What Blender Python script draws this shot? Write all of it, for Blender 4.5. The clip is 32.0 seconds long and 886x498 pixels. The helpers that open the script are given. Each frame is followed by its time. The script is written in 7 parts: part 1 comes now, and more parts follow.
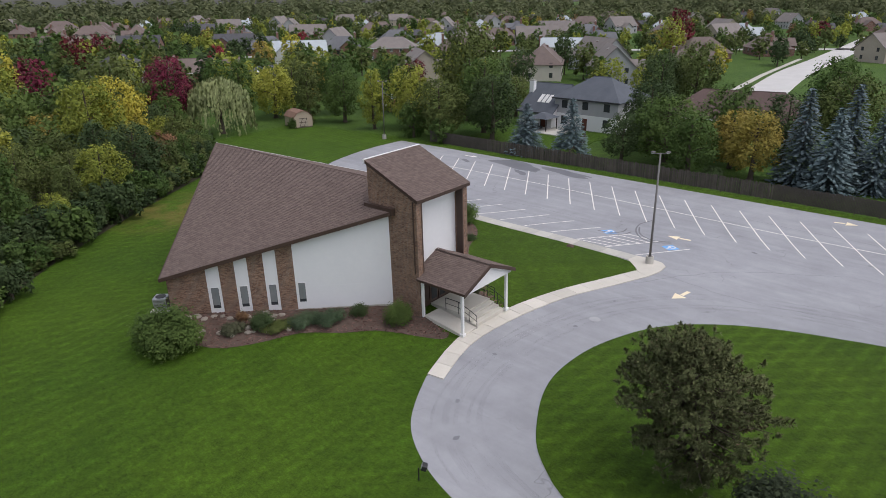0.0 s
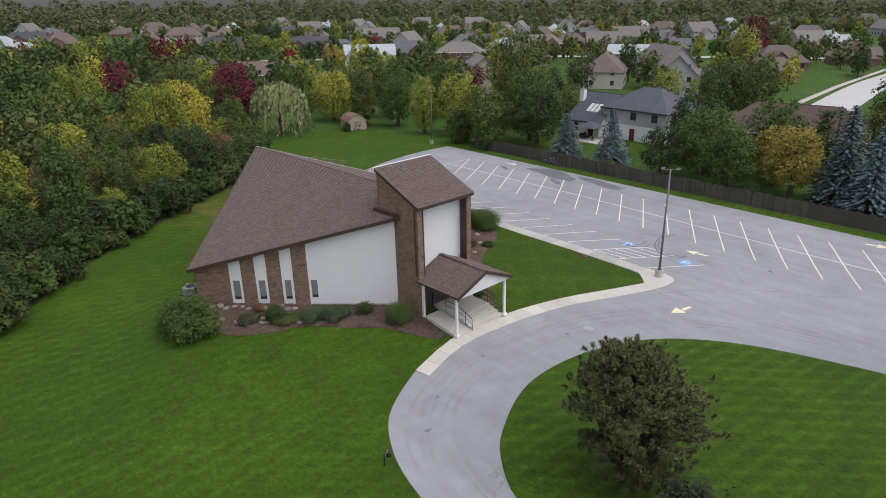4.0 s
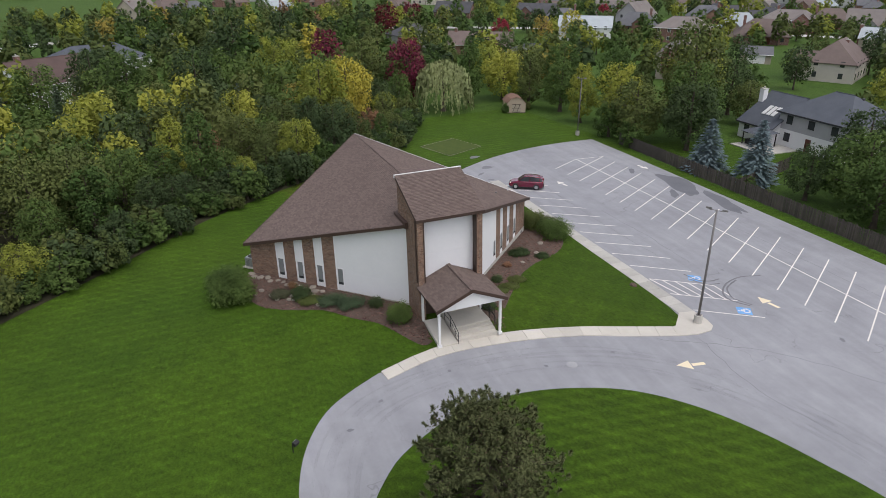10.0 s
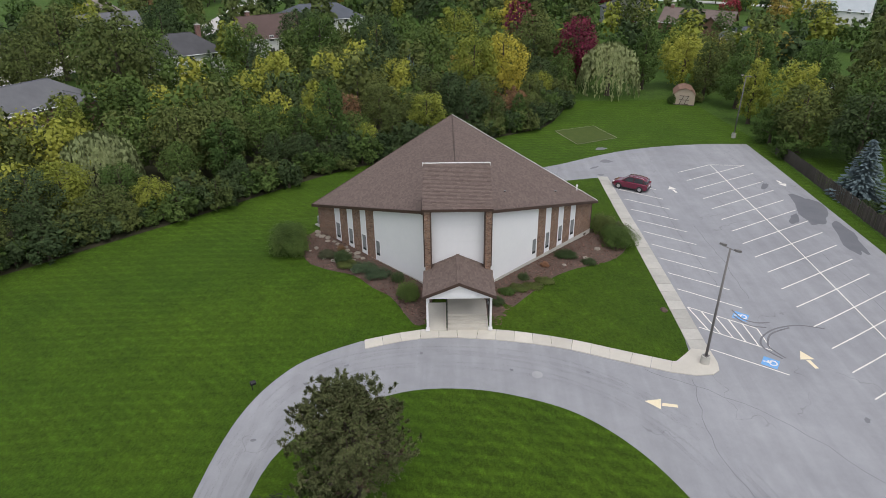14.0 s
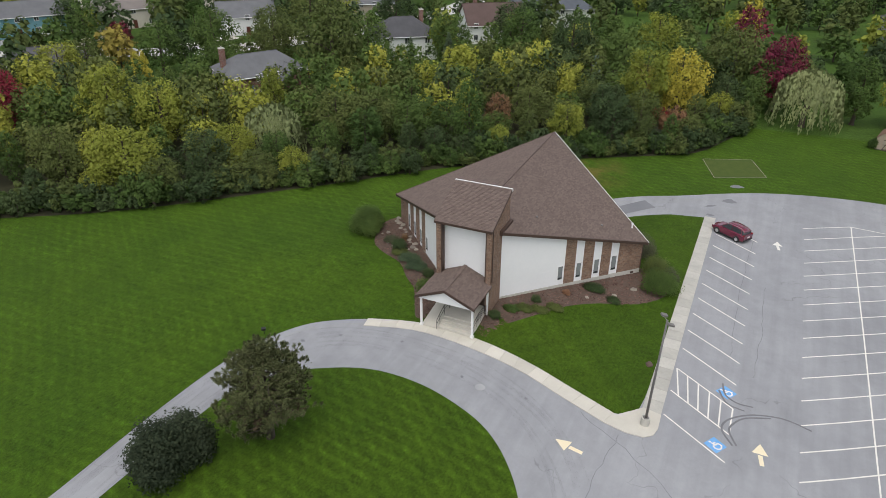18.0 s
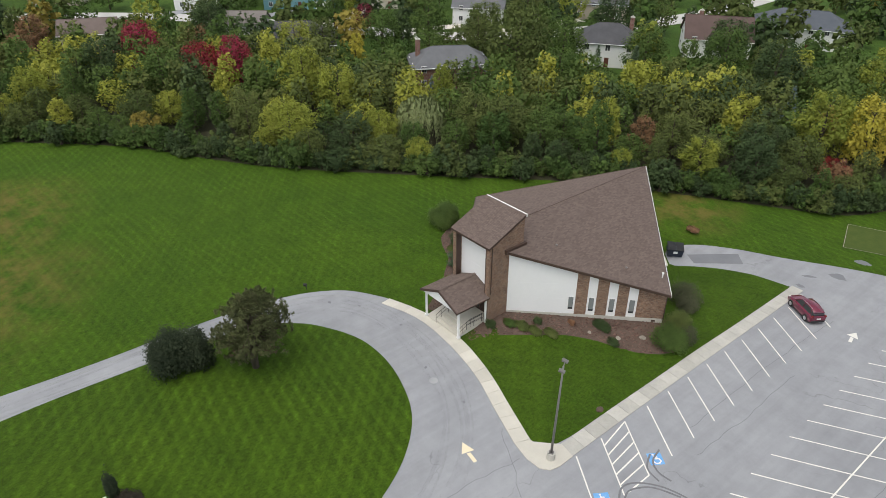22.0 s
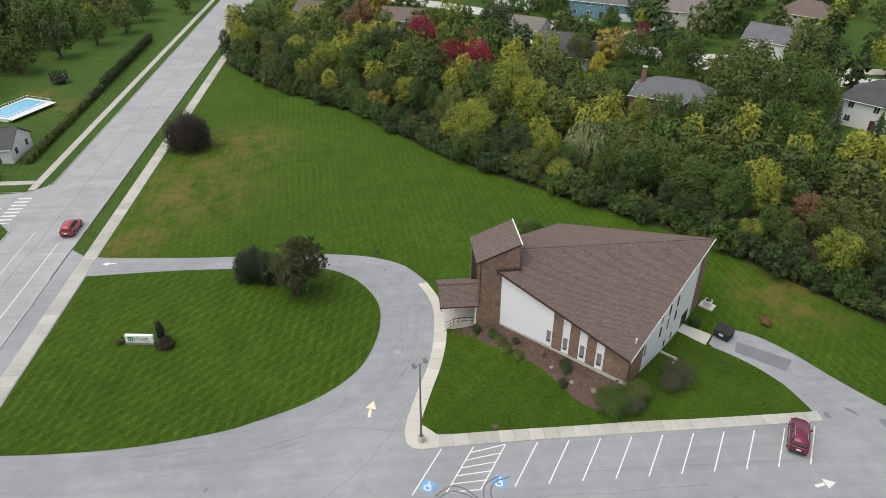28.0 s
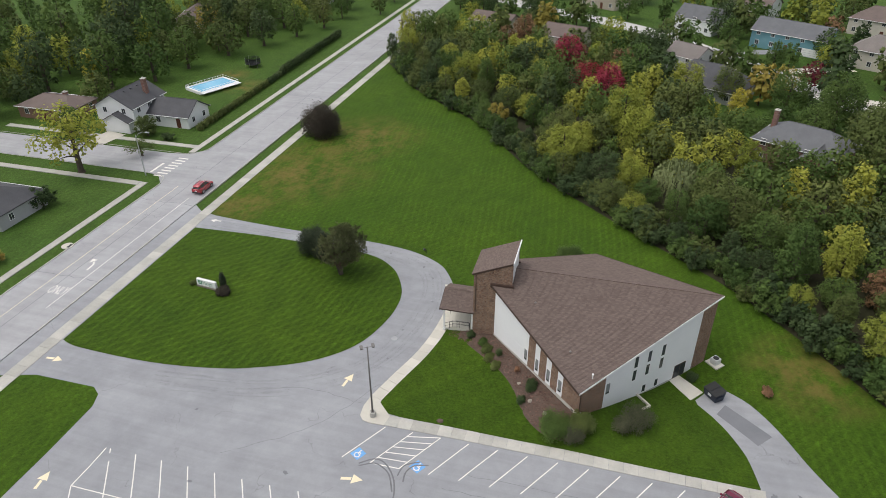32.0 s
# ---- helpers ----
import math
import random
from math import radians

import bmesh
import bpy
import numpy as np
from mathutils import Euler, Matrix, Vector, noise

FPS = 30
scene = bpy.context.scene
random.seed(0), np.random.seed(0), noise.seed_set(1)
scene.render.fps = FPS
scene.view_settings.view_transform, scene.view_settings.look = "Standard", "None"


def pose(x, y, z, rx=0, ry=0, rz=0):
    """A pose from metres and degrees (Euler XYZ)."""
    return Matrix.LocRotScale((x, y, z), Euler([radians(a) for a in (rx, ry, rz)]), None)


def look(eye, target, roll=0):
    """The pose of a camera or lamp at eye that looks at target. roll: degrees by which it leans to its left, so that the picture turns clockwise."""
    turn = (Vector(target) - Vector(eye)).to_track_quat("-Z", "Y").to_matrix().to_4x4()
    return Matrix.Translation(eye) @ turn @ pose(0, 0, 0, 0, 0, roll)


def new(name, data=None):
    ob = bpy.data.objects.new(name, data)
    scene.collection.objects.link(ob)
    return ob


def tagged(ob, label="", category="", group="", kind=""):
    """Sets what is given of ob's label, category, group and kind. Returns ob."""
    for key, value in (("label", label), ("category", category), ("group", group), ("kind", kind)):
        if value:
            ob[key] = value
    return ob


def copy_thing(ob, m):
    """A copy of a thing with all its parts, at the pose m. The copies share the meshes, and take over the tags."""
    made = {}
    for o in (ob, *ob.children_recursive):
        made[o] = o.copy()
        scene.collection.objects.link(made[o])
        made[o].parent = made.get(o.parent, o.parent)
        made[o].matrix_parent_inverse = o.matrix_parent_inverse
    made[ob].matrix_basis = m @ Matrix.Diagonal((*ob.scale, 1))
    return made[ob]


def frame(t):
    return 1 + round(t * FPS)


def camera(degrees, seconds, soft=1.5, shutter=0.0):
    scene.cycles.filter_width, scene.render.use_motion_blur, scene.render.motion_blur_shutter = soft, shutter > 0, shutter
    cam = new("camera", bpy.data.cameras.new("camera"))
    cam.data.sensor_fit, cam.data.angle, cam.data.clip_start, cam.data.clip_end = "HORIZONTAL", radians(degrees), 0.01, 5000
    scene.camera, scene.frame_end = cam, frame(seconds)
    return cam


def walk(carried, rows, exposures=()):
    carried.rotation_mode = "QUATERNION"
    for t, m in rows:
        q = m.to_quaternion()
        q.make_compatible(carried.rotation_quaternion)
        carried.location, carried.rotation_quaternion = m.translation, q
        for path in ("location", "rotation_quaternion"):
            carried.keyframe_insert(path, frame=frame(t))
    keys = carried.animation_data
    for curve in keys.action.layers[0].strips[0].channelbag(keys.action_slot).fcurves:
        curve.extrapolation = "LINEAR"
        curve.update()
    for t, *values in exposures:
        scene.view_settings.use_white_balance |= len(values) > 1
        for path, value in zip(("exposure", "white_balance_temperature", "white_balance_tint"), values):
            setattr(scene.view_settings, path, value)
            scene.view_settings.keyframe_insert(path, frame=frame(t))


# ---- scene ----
cam = camera(66.8, 32.0, soft=0.8)
METRES = 155.0
BASE = pose(-54.062, -23.700, 22.464, -20.5365, 0.6200, -48.2716)
ROWS = [
    (0.0, 0.0, 0.0, 0.0, -0.0, -0.0, -0.0),
    (0.5, 0.0028, -0.0026, 0.0003, 0.41, -0.02, -0.16),
    (1.0, 0.006, -0.0051, 0.0006, 0.87, 0.03, -0.36),
    (1.5, 0.0097, -0.0076, 0.0007, 1.38, 0.07, -0.57),
    (2.0, 0.0137, -0.0099, 0.0008, 1.97, 0.1, -0.82),
    (2.5, 0.0183, -0.0119, 0.0007, 2.66, 0.12, -1.1),
    (3.0, 0.0233, -0.0138, 0.0006, 3.4, 0.17, -1.38),
    (3.5, 0.0289, -0.0156, 0.0011, 4.76, 0.14, -1.94),
    (5.5, 0.0565, -0.0198, 0.0098, 9.88, -0.56, -3.98),
    (6.0, 0.0649, -0.0197, 0.0123, 11.33, -0.7, -4.57),
    (6.5, 0.0736, -0.0194, 0.0158, 12.89, -0.99, -5.14),
    (7.0, 0.0824, -0.0185, 0.0198, 14.42, -1.51, -5.72),
    (7.5, 0.092, -0.0166, 0.0226, 16.11, -2.07, -6.34),
    (8.0, 0.102, -0.0142, 0.0261, 17.93, -2.6, -7.0),
    (8.5, 0.1121, -0.0111, 0.0296, 19.83, -3.24, -7.74),
    (9.0, 0.1224, -0.0076, 0.0337, 21.83, -3.92, -8.44),
    (9.5, 0.133, -0.0032, 0.0368, 23.91, -4.69, -9.2),
    (10.0, 0.144, 0.0016, 0.0407, 26.1, -5.42, -9.98),
    (10.5, 0.1551, 0.007, 0.0449, 28.42, -6.25, -10.79),
    (11.0, 0.1665, 0.0126, 0.0495, 30.84, -7.05, -11.63),
    (11.5, 0.1784, 0.0182, 0.0549, 33.34, -8.03, -12.42),
    (12.0, 0.1906, 0.0246, 0.0604, 35.99, -9.04, -13.24),
    (12.5, 0.2028, 0.0315, 0.0656, 38.76, -10.03, -14.06),
    (13.0, 0.2151, 0.0382, 0.0714, 41.51, -11.21, -14.87),
    (13.5, 0.2277, 0.0458, 0.0767, 44.34, -12.31, -15.66),
    (15.5, 0.2784, 0.0793, 0.1106, 56.31, -16.88, -18.5),
    (16.0, 0.2906, 0.0895, 0.1211, 59.51, -18.27, -19.07),
    (16.5, 0.3021, 0.1008, 0.1319, 62.81, -19.66, -19.62),
    (17.0, 0.3136, 0.1133, 0.1422, 66.22, -21.14, -20.1),
    (17.5, 0.3243, 0.1273, 0.1527, 69.76, -22.66, -20.51),
    (18.0, 0.3343, 0.142, 0.1629, 73.33, -24.2, -20.91),
    (18.5, 0.3432, 0.1576, 0.1732, 76.9, -25.72, -21.17),
    (19.0, 0.3509, 0.1734, 0.1839, 80.42, -27.18, -21.35),
    (19.5, 0.3575, 0.1895, 0.1949, 83.95, -28.66, -21.48),
    (20.0, 0.3628, 0.2062, 0.2067, 87.43, -30.1, -21.49),
    (20.5, 0.3666, 0.2224, 0.2188, 90.86, -31.65, -21.49),
    (21.0, 0.3699, 0.2392, 0.2307, 94.26, -33.04, -21.37),
    (21.5, 0.3725, 0.2561, 0.2424, 97.58, -34.43, -21.18),
    (22.0, 0.374, 0.2732, 0.2537, 100.83, -35.71, -20.95),
    (22.5, 0.3748, 0.2904, 0.2647, 104.0, -37.0, -20.64),
    (23.0, 0.3745, 0.3081, 0.2746, 107.16, -38.17, -20.33),
    (23.5, 0.3733, 0.3252, 0.2852, 110.22, -39.31, -19.94),
    (24.0, 0.3713, 0.3428, 0.2954, 113.23, -40.39, -19.45),
    (24.5, 0.3687, 0.3595, 0.3066, 116.22, -41.41, -19.03),
    (25.0, 0.3643, 0.3767, 0.3181, 119.14, -42.37, -18.42),
    (25.5, 0.359, 0.3929, 0.3301, 122.0, -43.34, -17.81),
    (27.5, 0.3304, 0.4579, 0.369, 132.87, -46.57, -15.16),
    (28.0, 0.3209, 0.4732, 0.3788, 135.61, -47.23, -14.45),
    (28.5, 0.3108, 0.4876, 0.3893, 138.28, -47.82, -13.7),
    (29.0, 0.3008, 0.5006, 0.3984, 140.66, -48.37, -13.01),
    (29.5, 0.2891, 0.5146, 0.407, 143.18, -48.9, -12.23),
    (30.0, 0.2769, 0.5281, 0.4153, 145.63, -49.4, -11.44),
    (30.5, 0.2638, 0.5415, 0.4227, 148.09, -49.79, -10.63),
    (31.0, 0.2501, 0.5539, 0.4311, 150.5, -50.17, -9.77),
    (31.5, 0.236, 0.5659, 0.439, 152.85, -50.53, -8.93),
    (32.0, 0.2212, 0.5772, 0.4472, 155.16, -50.87, -8.07),
]
walk(cam, [(t, BASE @ pose(METRES * x, METRES * y, METRES * z, 90 + pitch, roll, yaw)) for t, x, y, z, yaw, pitch, roll in ROWS],
     exposures=[(0.0, 0.28, 6400, 14.5), (9.0, 0.27, 6450, 14), (13.0, 0.25, 6500, 12), (19.0, 0.33, 6650, 8.5), (25.0, 0.44, 6750, 6.5), (28.0, 0.42, 6750, 7), (32.0, 0.36, 6700, 9)])

# ---- light: a bright overcast afternoon ----
world = bpy.data.worlds.new("overcast_sky")
scene.world = world
world.use_nodes = True
wn = world.node_tree
sky = wn.nodes.new("ShaderNodeTexSky")
sky.sky_type = 'NISHITA'
sky.sun_disc = False
sky.sun_elevation, sky.sun_rotation = radians(66), radians(162)
sky.air_density, sky.dust_density, sky.ozone_density = 1.0, 3.0, 1.0
hue = wn.nodes.new("ShaderNodeHueSaturation")
hue.inputs["Saturation"].default_value = 0.38
wn.links.new(sky.outputs[0], hue.inputs["Color"])
wn.links.new(hue.outputs[0], wn.nodes["Background"].inputs["Color"])
wn.nodes["Background"].inputs["Strength"].default_value = 0.162
sun = new("sun", bpy.data.lights.new("sun", 'SUN'))
sun.data.energy, sun.data.angle, sun.data.color = 0.52, radians(60), (1.0, 0.97, 0.93)
sun.matrix_world = look((14, -44, 116), (0, 0, 0))


# ---- materials ----
def nodes_of(name):
    m = bpy.data.materials.new(name)
    m.use_nodes = True
    return m, m.node_tree, m.node_tree.nodes["Principled BSDF"]


def mixed(nt, a, b, fac, blend='MIX'):
    n = nt.nodes.new("ShaderNodeMix")
    n.data_type, n.blend_type = 'RGBA', blend
    for sock, val in ((n.inputs[0], fac), (n.inputs[6], a), (n.inputs[7], b)):
        if isinstance(val, (int, float)):
            sock.default_value = val
        elif isinstance(val, tuple):
            sock.default_value = (*val[:3], 1)
        else:
            nt.links.new(val, sock)
    return n.outputs[2]


def ranged(nt, src, lo, hi, a=0.0, b=1.0):
    n = nt.nodes.new("ShaderNodeMapRange")
    nt.links.new(src, n.inputs[0])
    for i, v in enumerate((lo, hi, a, b)):
        n.inputs[1 + i].default_value = v
    return n.outputs[0]


def noisy(nt, scale, detail=4.0, rough=0.6, vec=None):
    n = nt.nodes.new("ShaderNodeTexNoise")
    n.inputs["Scale"].default_value, n.inputs["Detail"].default_value, n.inputs["Roughness"].default_value = scale, detail, rough
    if vec:
        nt.links.new(vec, n.inputs["Vector"])
    return n.outputs["Fac"]


def place_vec(nt, rot=0.0, scale=(1, 1, 1), kind="position"):
    if kind == "position":
        src = nt.nodes.new("ShaderNodeNewGeometry").outputs["Position"]
    else:
        src = nt.nodes.new("ShaderNodeTexCoord").outputs["Object"]
    mp = nt.nodes.new("ShaderNodeMapping")
    mp.inputs["Rotation"].default_value[2] = radians(rot)
    mp.inputs["Scale"].default_value = scale
    nt.links.new(src, mp.inputs[0])
    return mp.outputs[0]


def bumped(nt, bsdf, height, strength=0.3, dist=0.02):
    b = nt.nodes.new("ShaderNodeBump")
    b.inputs["Strength"].default_value, b.inputs["Distance"].default_value = strength, dist
    nt.links.new(height, b.inputs["Height"])
    nt.links.new(b.outputs[0], bsdf.inputs["Normal"])


def surf(name, c1, c2, big=0.3, fine=12.0, rough=0.8, metal=0.0, bump=0.15, per_object=0.0, spec=0.4, coat=0.0):
    """A surface whose colour drifts between c1 and c2 at two scales."""
    m, nt, b = nodes_of(name)
    v = place_vec(nt)
    f1 = ranged(nt, noisy(nt, big, vec=v), 0.3, 0.7)
    f2 = ranged(nt, noisy(nt, fine, 6, 0.7, vec=v), 0.25, 0.75)
    col = mixed(nt, mixed(nt, c1, c2, f1), mixed(nt, c2, c1, f2), 0.45)
    if per_object:
        r = nt.nodes.new("ShaderNodeObjectInfo").outputs["Random"]
        col = mixed(nt, col, ranged_grey(nt, r, 1 - per_object, 1 + per_object), 1.0, 'MULTIPLY')
    nt.links.new(col, b.inputs["Base Color"])
    b.inputs["Roughness"].default_value, b.inputs["Metallic"].default_value = rough, metal
    b.inputs["Specular IOR Level"].default_value, b.inputs["Coat Weight"].default_value = spec, coat
    if bump:
        bumped(nt, b, noisy(nt, fine * 2, 5, 0.7, vec=v), bump)
    return m


def ranged_grey(nt, src, lo, hi):
    f = ranged(nt, src, 0, 1, lo, hi)
    c = nt.nodes.new("ShaderNodeCombineColor")
    for i in range(3):
        nt.links.new(f, c.inputs[i])
    return c.outputs[0]


def grass_material(name, c1, c2, stripe=0.22, turns=(84.0, -52.0), period=1.15, dry=(), sway=5.0):
    m, nt, b = nodes_of(name)
    v = place_vec(nt)
    f1 = ranged(nt, noisy(nt, 0.06, 4, 0.65, vec=v), 0.32, 0.68)
    f2 = ranged(nt, noisy(nt, 1.3, 5, 0.7, vec=v), 0.3, 0.7)
    f3 = ranged(nt, noisy(nt, 9.0, 4, 0.75, vec=v), 0.2, 0.8)
    col = mixed(nt, mixed(nt, c1, c2, f1), mixed(nt, c2, c1, f2), 0.4)
    col = mixed(nt, col, ranged_grey(nt, f3, 0.58, 1.42), 1.0, 'MULTIPLY')
    f4 = ranged(nt, noisy(nt, 2.6, 3, 0.65, vec=v), 0.3, 0.7)
    col = mixed(nt, col, ranged_grey(nt, f4, 0.74, 1.26), 1.0, 'MULTIPLY')
    f5 = ranged(nt, noisy(nt, 0.35, 3, 0.6, vec=v), 0.3, 0.7)
    col = mixed(nt, col, ranged_grey(nt, f5, 0.86, 1.14), 1.0, 'MULTIPLY')
    blades = ranged(nt, noisy(nt, 5.0, 6, 0.8, vec=place_vec(nt, 30, (1, 0.45, 1))), 0.28, 0.72)
    col = mixed(nt, col, ranged_grey(nt, blades, 0.66, 1.34), 1.0, 'MULTIPLY')
    # mower passes in two directions, each stronger in its own stretches
    for k, turn in enumerate(turns):
        w = nt.nodes.new("ShaderNodeTexWave")
        w.wave_type, w.bands_direction, w.wave_profile = 'BANDS', 'X', 'SIN'
        w.inputs["Scale"].default_value = 0.314 / period
        w.inputs["Distortion"].default_value, w.inputs["Detail"].default_value = sway, 3.0
        w.inputs["Detail Scale"].default_value = 0.35
        nt.links.new(place_vec(nt, turn), w.inputs["Vector"])
        zone = ranged(nt, noisy(nt, 0.05, 3, 0.6, vec=place_vec(nt, 20 + 70 * k, (1, 1, 1))), 0.36, 0.60, 0.25, 1.0 - 0.2 * k)
        mul = nt.nodes.new("ShaderNodeMath")
        mul.operation = 'MULTIPLY'
        nt.links.new(zone, mul.inputs[0])
        mul.inputs[1].default_value = 1.0
        sharp = ranged(nt, w.outputs["Fac"], 0.45, 1.0)
        band = ranged_grey(nt, sharp, 1 - 0.6 * stripe, 1 + 1.5 * stripe)
        col = mixed(nt, col, mixed(nt, (1, 1, 1), band, mul.outputs[0]), 1.0, 'MULTIPLY')
    for (dx, dy, rad) in dry:
        d = nt.nodes.new("ShaderNodeVectorMath")
        d.operation = 'DISTANCE'
        nt.links.new(place_vec(nt, 0, (1, 1, 0)), d.inputs[0])
        d.inputs[1].default_value = (dx, dy, 0)
        near = ranged(nt, d.outputs["Value"], rad, 0.0)
        mul = nt.nodes.new("ShaderNodeMath")
        mul.operation = 'MULTIPLY'
        nt.links.new(near, mul.inputs[0])
        nt.links.new(ranged(nt, noisy(nt, 0.25, 5, 0.7, vec=v), 0.40, 0.62), mul.inputs[1])
        col = mixed(nt, col, (0.16, 0.115, 0.035), mul.outputs[0])
    nt.links.new(col, b.inputs["Base Color"])
    b.inputs["Roughness"].default_value, b.inputs["Specular IOR Level"].default_value = 0.9, 0.15
    b.inputs["Sheen Weight"].default_value, b.inputs["Sheen Roughness"].default_value = 0.05, 0.5
    b.inputs["Sheen Tint"].default_value = (0.55, 0.80, 0.20, 1)
    bumped(nt, b, noisy(nt, 14.0, 4, 0.8, vec=v), 0.7, 0.05)
    return m


def asphalt_material(name, c1, c2, streak=0.0):
    m, nt, b = nodes_of(name)
    v = place_vec(nt)
    f1 = ranged(nt, noisy(nt, 0.07, 5, 0.6, vec=v), 0.35, 0.65)
    f2 = ranged(nt, noisy(nt, 0.6, 6, 0.7, vec=v), 0.3, 0.7)
    f3 = ranged(nt, noisy(nt, 40.0, 3, 0.8, vec=v), 0.2, 0.8)
    col = mixed(nt, mixed(nt, c1, c2, f1), mixed(nt, c2, c1, f2), 0.35)
    col = mixed(nt, col, ranged_grey(nt, f3, 0.90, 1.10), 1.0, 'MULTIPLY')
    wear = ranged(nt, noisy(nt, 1.0, 4, 0.6, vec=place_vec(nt, 0, (0.9, 0.05, 1))), 0.35, 0.65)
    col = mixed(nt, col, ranged_grey(nt, wear, 0.93, 1.05), 1.0, 'MULTIPLY')
    blot = ranged(nt, noisy(nt, 0.22, 6, 0.72, vec=v), 0.38, 0.66)
    col = mixed(nt, col, ranged_grey(nt, blot, 1.05, 0.90), 1.0, 'MULTIPLY')
    # fine cracks
    vo = nt.nodes.new("ShaderNodeTexVoronoi")
    vo.feature = 'DISTANCE_TO_EDGE'
    vo.inputs["Scale"].default_value = 0.09
    wob = nt.nodes.new("ShaderNodeTexNoise")
    wob.inputs["Scale"].default_value = 0.5
    nt.links.new(v, wob.inputs["Vector"])
    vec = nt.nodes.new("ShaderNodeVectorMath")
    vec.operation = 'MULTIPLY_ADD'
    nt.links.new(wob.outputs["Color"], vec.inputs[0])
    vec.inputs[1].default_value = (4, 4, 0)
    nt.links.new(v, vec.inputs[2])
    nt.links.new(vec.outputs[0], vo.inputs["Vector"])
    crack = ranged(nt, vo.outputs["Distance"], 0.0, 0.004, 0.74, 1.0)
    some = ranged(nt, noisy(nt, 0.12, 2, 0.5, vec=v), 0.50, 0.56)
    lines = mixed(nt, (1, 1, 1), ranged_grey(nt, crack, 0.0, 1.0), some)
    col = mixed(nt, col, lines, 1.0, 'MULTIPLY')
    nt.links.new(col, b.inputs["Base Color"])
    b.inputs["Roughness"].default_value, b.inputs["Specular IOR Level"].default_value = 0.85, 0.3
    bumped(nt, b, noisy(nt, 60.0, 3, 0.8, vec=v), 0.3, 0.01)
    return m


def brick_material(name, c1, c2, mortar):
    m, nt, b = nodes_of(name)
    tc = nt.nodes.new("ShaderNodeTexCoord").outputs["UV"]
    br = nt.nodes.new("ShaderNodeTexBrick")
    br.inputs["Scale"].default_value = 1.0
    br.inputs["Brick Width"].default_value, br.inputs["Row Height"].default_value = 0.23, 0.078
    br.inputs["Mortar Size"].default_value, br.inputs["Mortar Smooth"].default_value = 0.008, 0.2
    br.inputs["Bias"].default_value = 0.0
    for i, c in ((1, c1), (2, c2), (3, mortar)):
        br.inputs[i].default_value = (*c, 1)
    nt.links.new(tc, br.inputs["Vector"])
    st = ranged(nt, noisy(nt, 1.2, 5, 0.7, vec=place_vec(nt)), 0.3, 0.7)
    fine = ranged(nt, noisy(nt, 9.0, 3, 0.7, vec=place_vec(nt, 0, (1, 1, 2.6))), 0.3, 0.7)
    col = mixed(nt, br.outputs["Color"], ranged_grey(nt, st, 0.8, 1.2), 1.0, 'MULTIPLY')
    col = mixed(nt, col, ranged_grey(nt, fine, 0.65, 1.4), 1.0, 'MULTIPLY')
    nt.links.new(col, b.inputs["Base Color"])
    b.inputs["Roughness"].default_value = 0.9
    bumped(nt, b, br.outputs["Fac"], -0.5, 0.01)
    return m


def island_material(name, c1, c2, rough=0.85, spread=0.35, through_light=0.0, tone=0.0, spec=0.12, even=0.0):
    """For pieces joined in one mesh: each piece has its own shade."""
    m, nt, b = nodes_of(name)
    g = nt.nodes.new("ShaderNodeNewGeometry").outputs["Random Per Island"]
    col = mixed(nt, c1, c2, ranged(nt, g, 0, 1, 0.5 * even, 1 - 0.5 * even))
    v = place_vec(nt, 0, (1, 1, 1), "object")
    clump = ranged(nt, noisy(nt, 0.55, 3, 0.6, vec=v), 0.3, 0.7)
    col = mixed(nt, col, ranged_grey(nt, clump, 1 - spread, 1 + spread), 1.0, 'MULTIPLY')
    if tone:
        r = nt.nodes.new("ShaderNodeObjectInfo").outputs["Random"]
        near = noisy(nt, 0.11, 2, 0.5, vec=place_vec(nt))
        add = nt.nodes.new("ShaderNodeMath")
        add.operation = 'MULTIPLY_ADD'
        nt.links.new(r, add.inputs[0])
        add.inputs[1].default_value = 0.5
        nt.links.new(ranged(nt, near, 0.3, 0.7, 0.0, 0.5), add.inputs[2])
        hs = nt.nodes.new("ShaderNodeHueSaturation")
        nt.links.new(col, hs.inputs["Color"])
        nt.links.new(ranged(nt, add.outputs[0], 0, 1, 0.5 - 0.008 * tone, 0.5 + 0.028 * tone), hs.inputs["Hue"])
        nt.links.new(ranged(nt, add.outputs[0], 0, 1, 1.42, 0.86), hs.inputs["Value"])
        col = hs.outputs[0]
    nt.links.new(col, b.inputs["Base Color"])
    b.inputs["Roughness"].default_value, b.inputs["Specular IOR Level"].default_value = rough, spec
    if through_light:
        tr = nt.nodes.new("ShaderNodeBsdfTranslucent")
        nt.links.new(col, tr.inputs["Color"])
        mx = nt.nodes.new("ShaderNodeMixShader")
        mx.inputs[0].default_value = through_light
        out = nt.nodes["Material Output"]
        nt.links.new(b.outputs[0], mx.inputs[1])
        nt.links.new(tr.outputs[0], mx.inputs[2])
        nt.links.new(mx.outputs[0], out.inputs["Surface"])
    return m


def glass_material(name, tint):
    m, nt, b = nodes_of(name)
    b.inputs["Base Color"].default_value = (*tint, 1)
    b.inputs["Roughness"].default_value, b.inputs["Specular IOR Level"].default_value = 0.08, 0.6
    return m


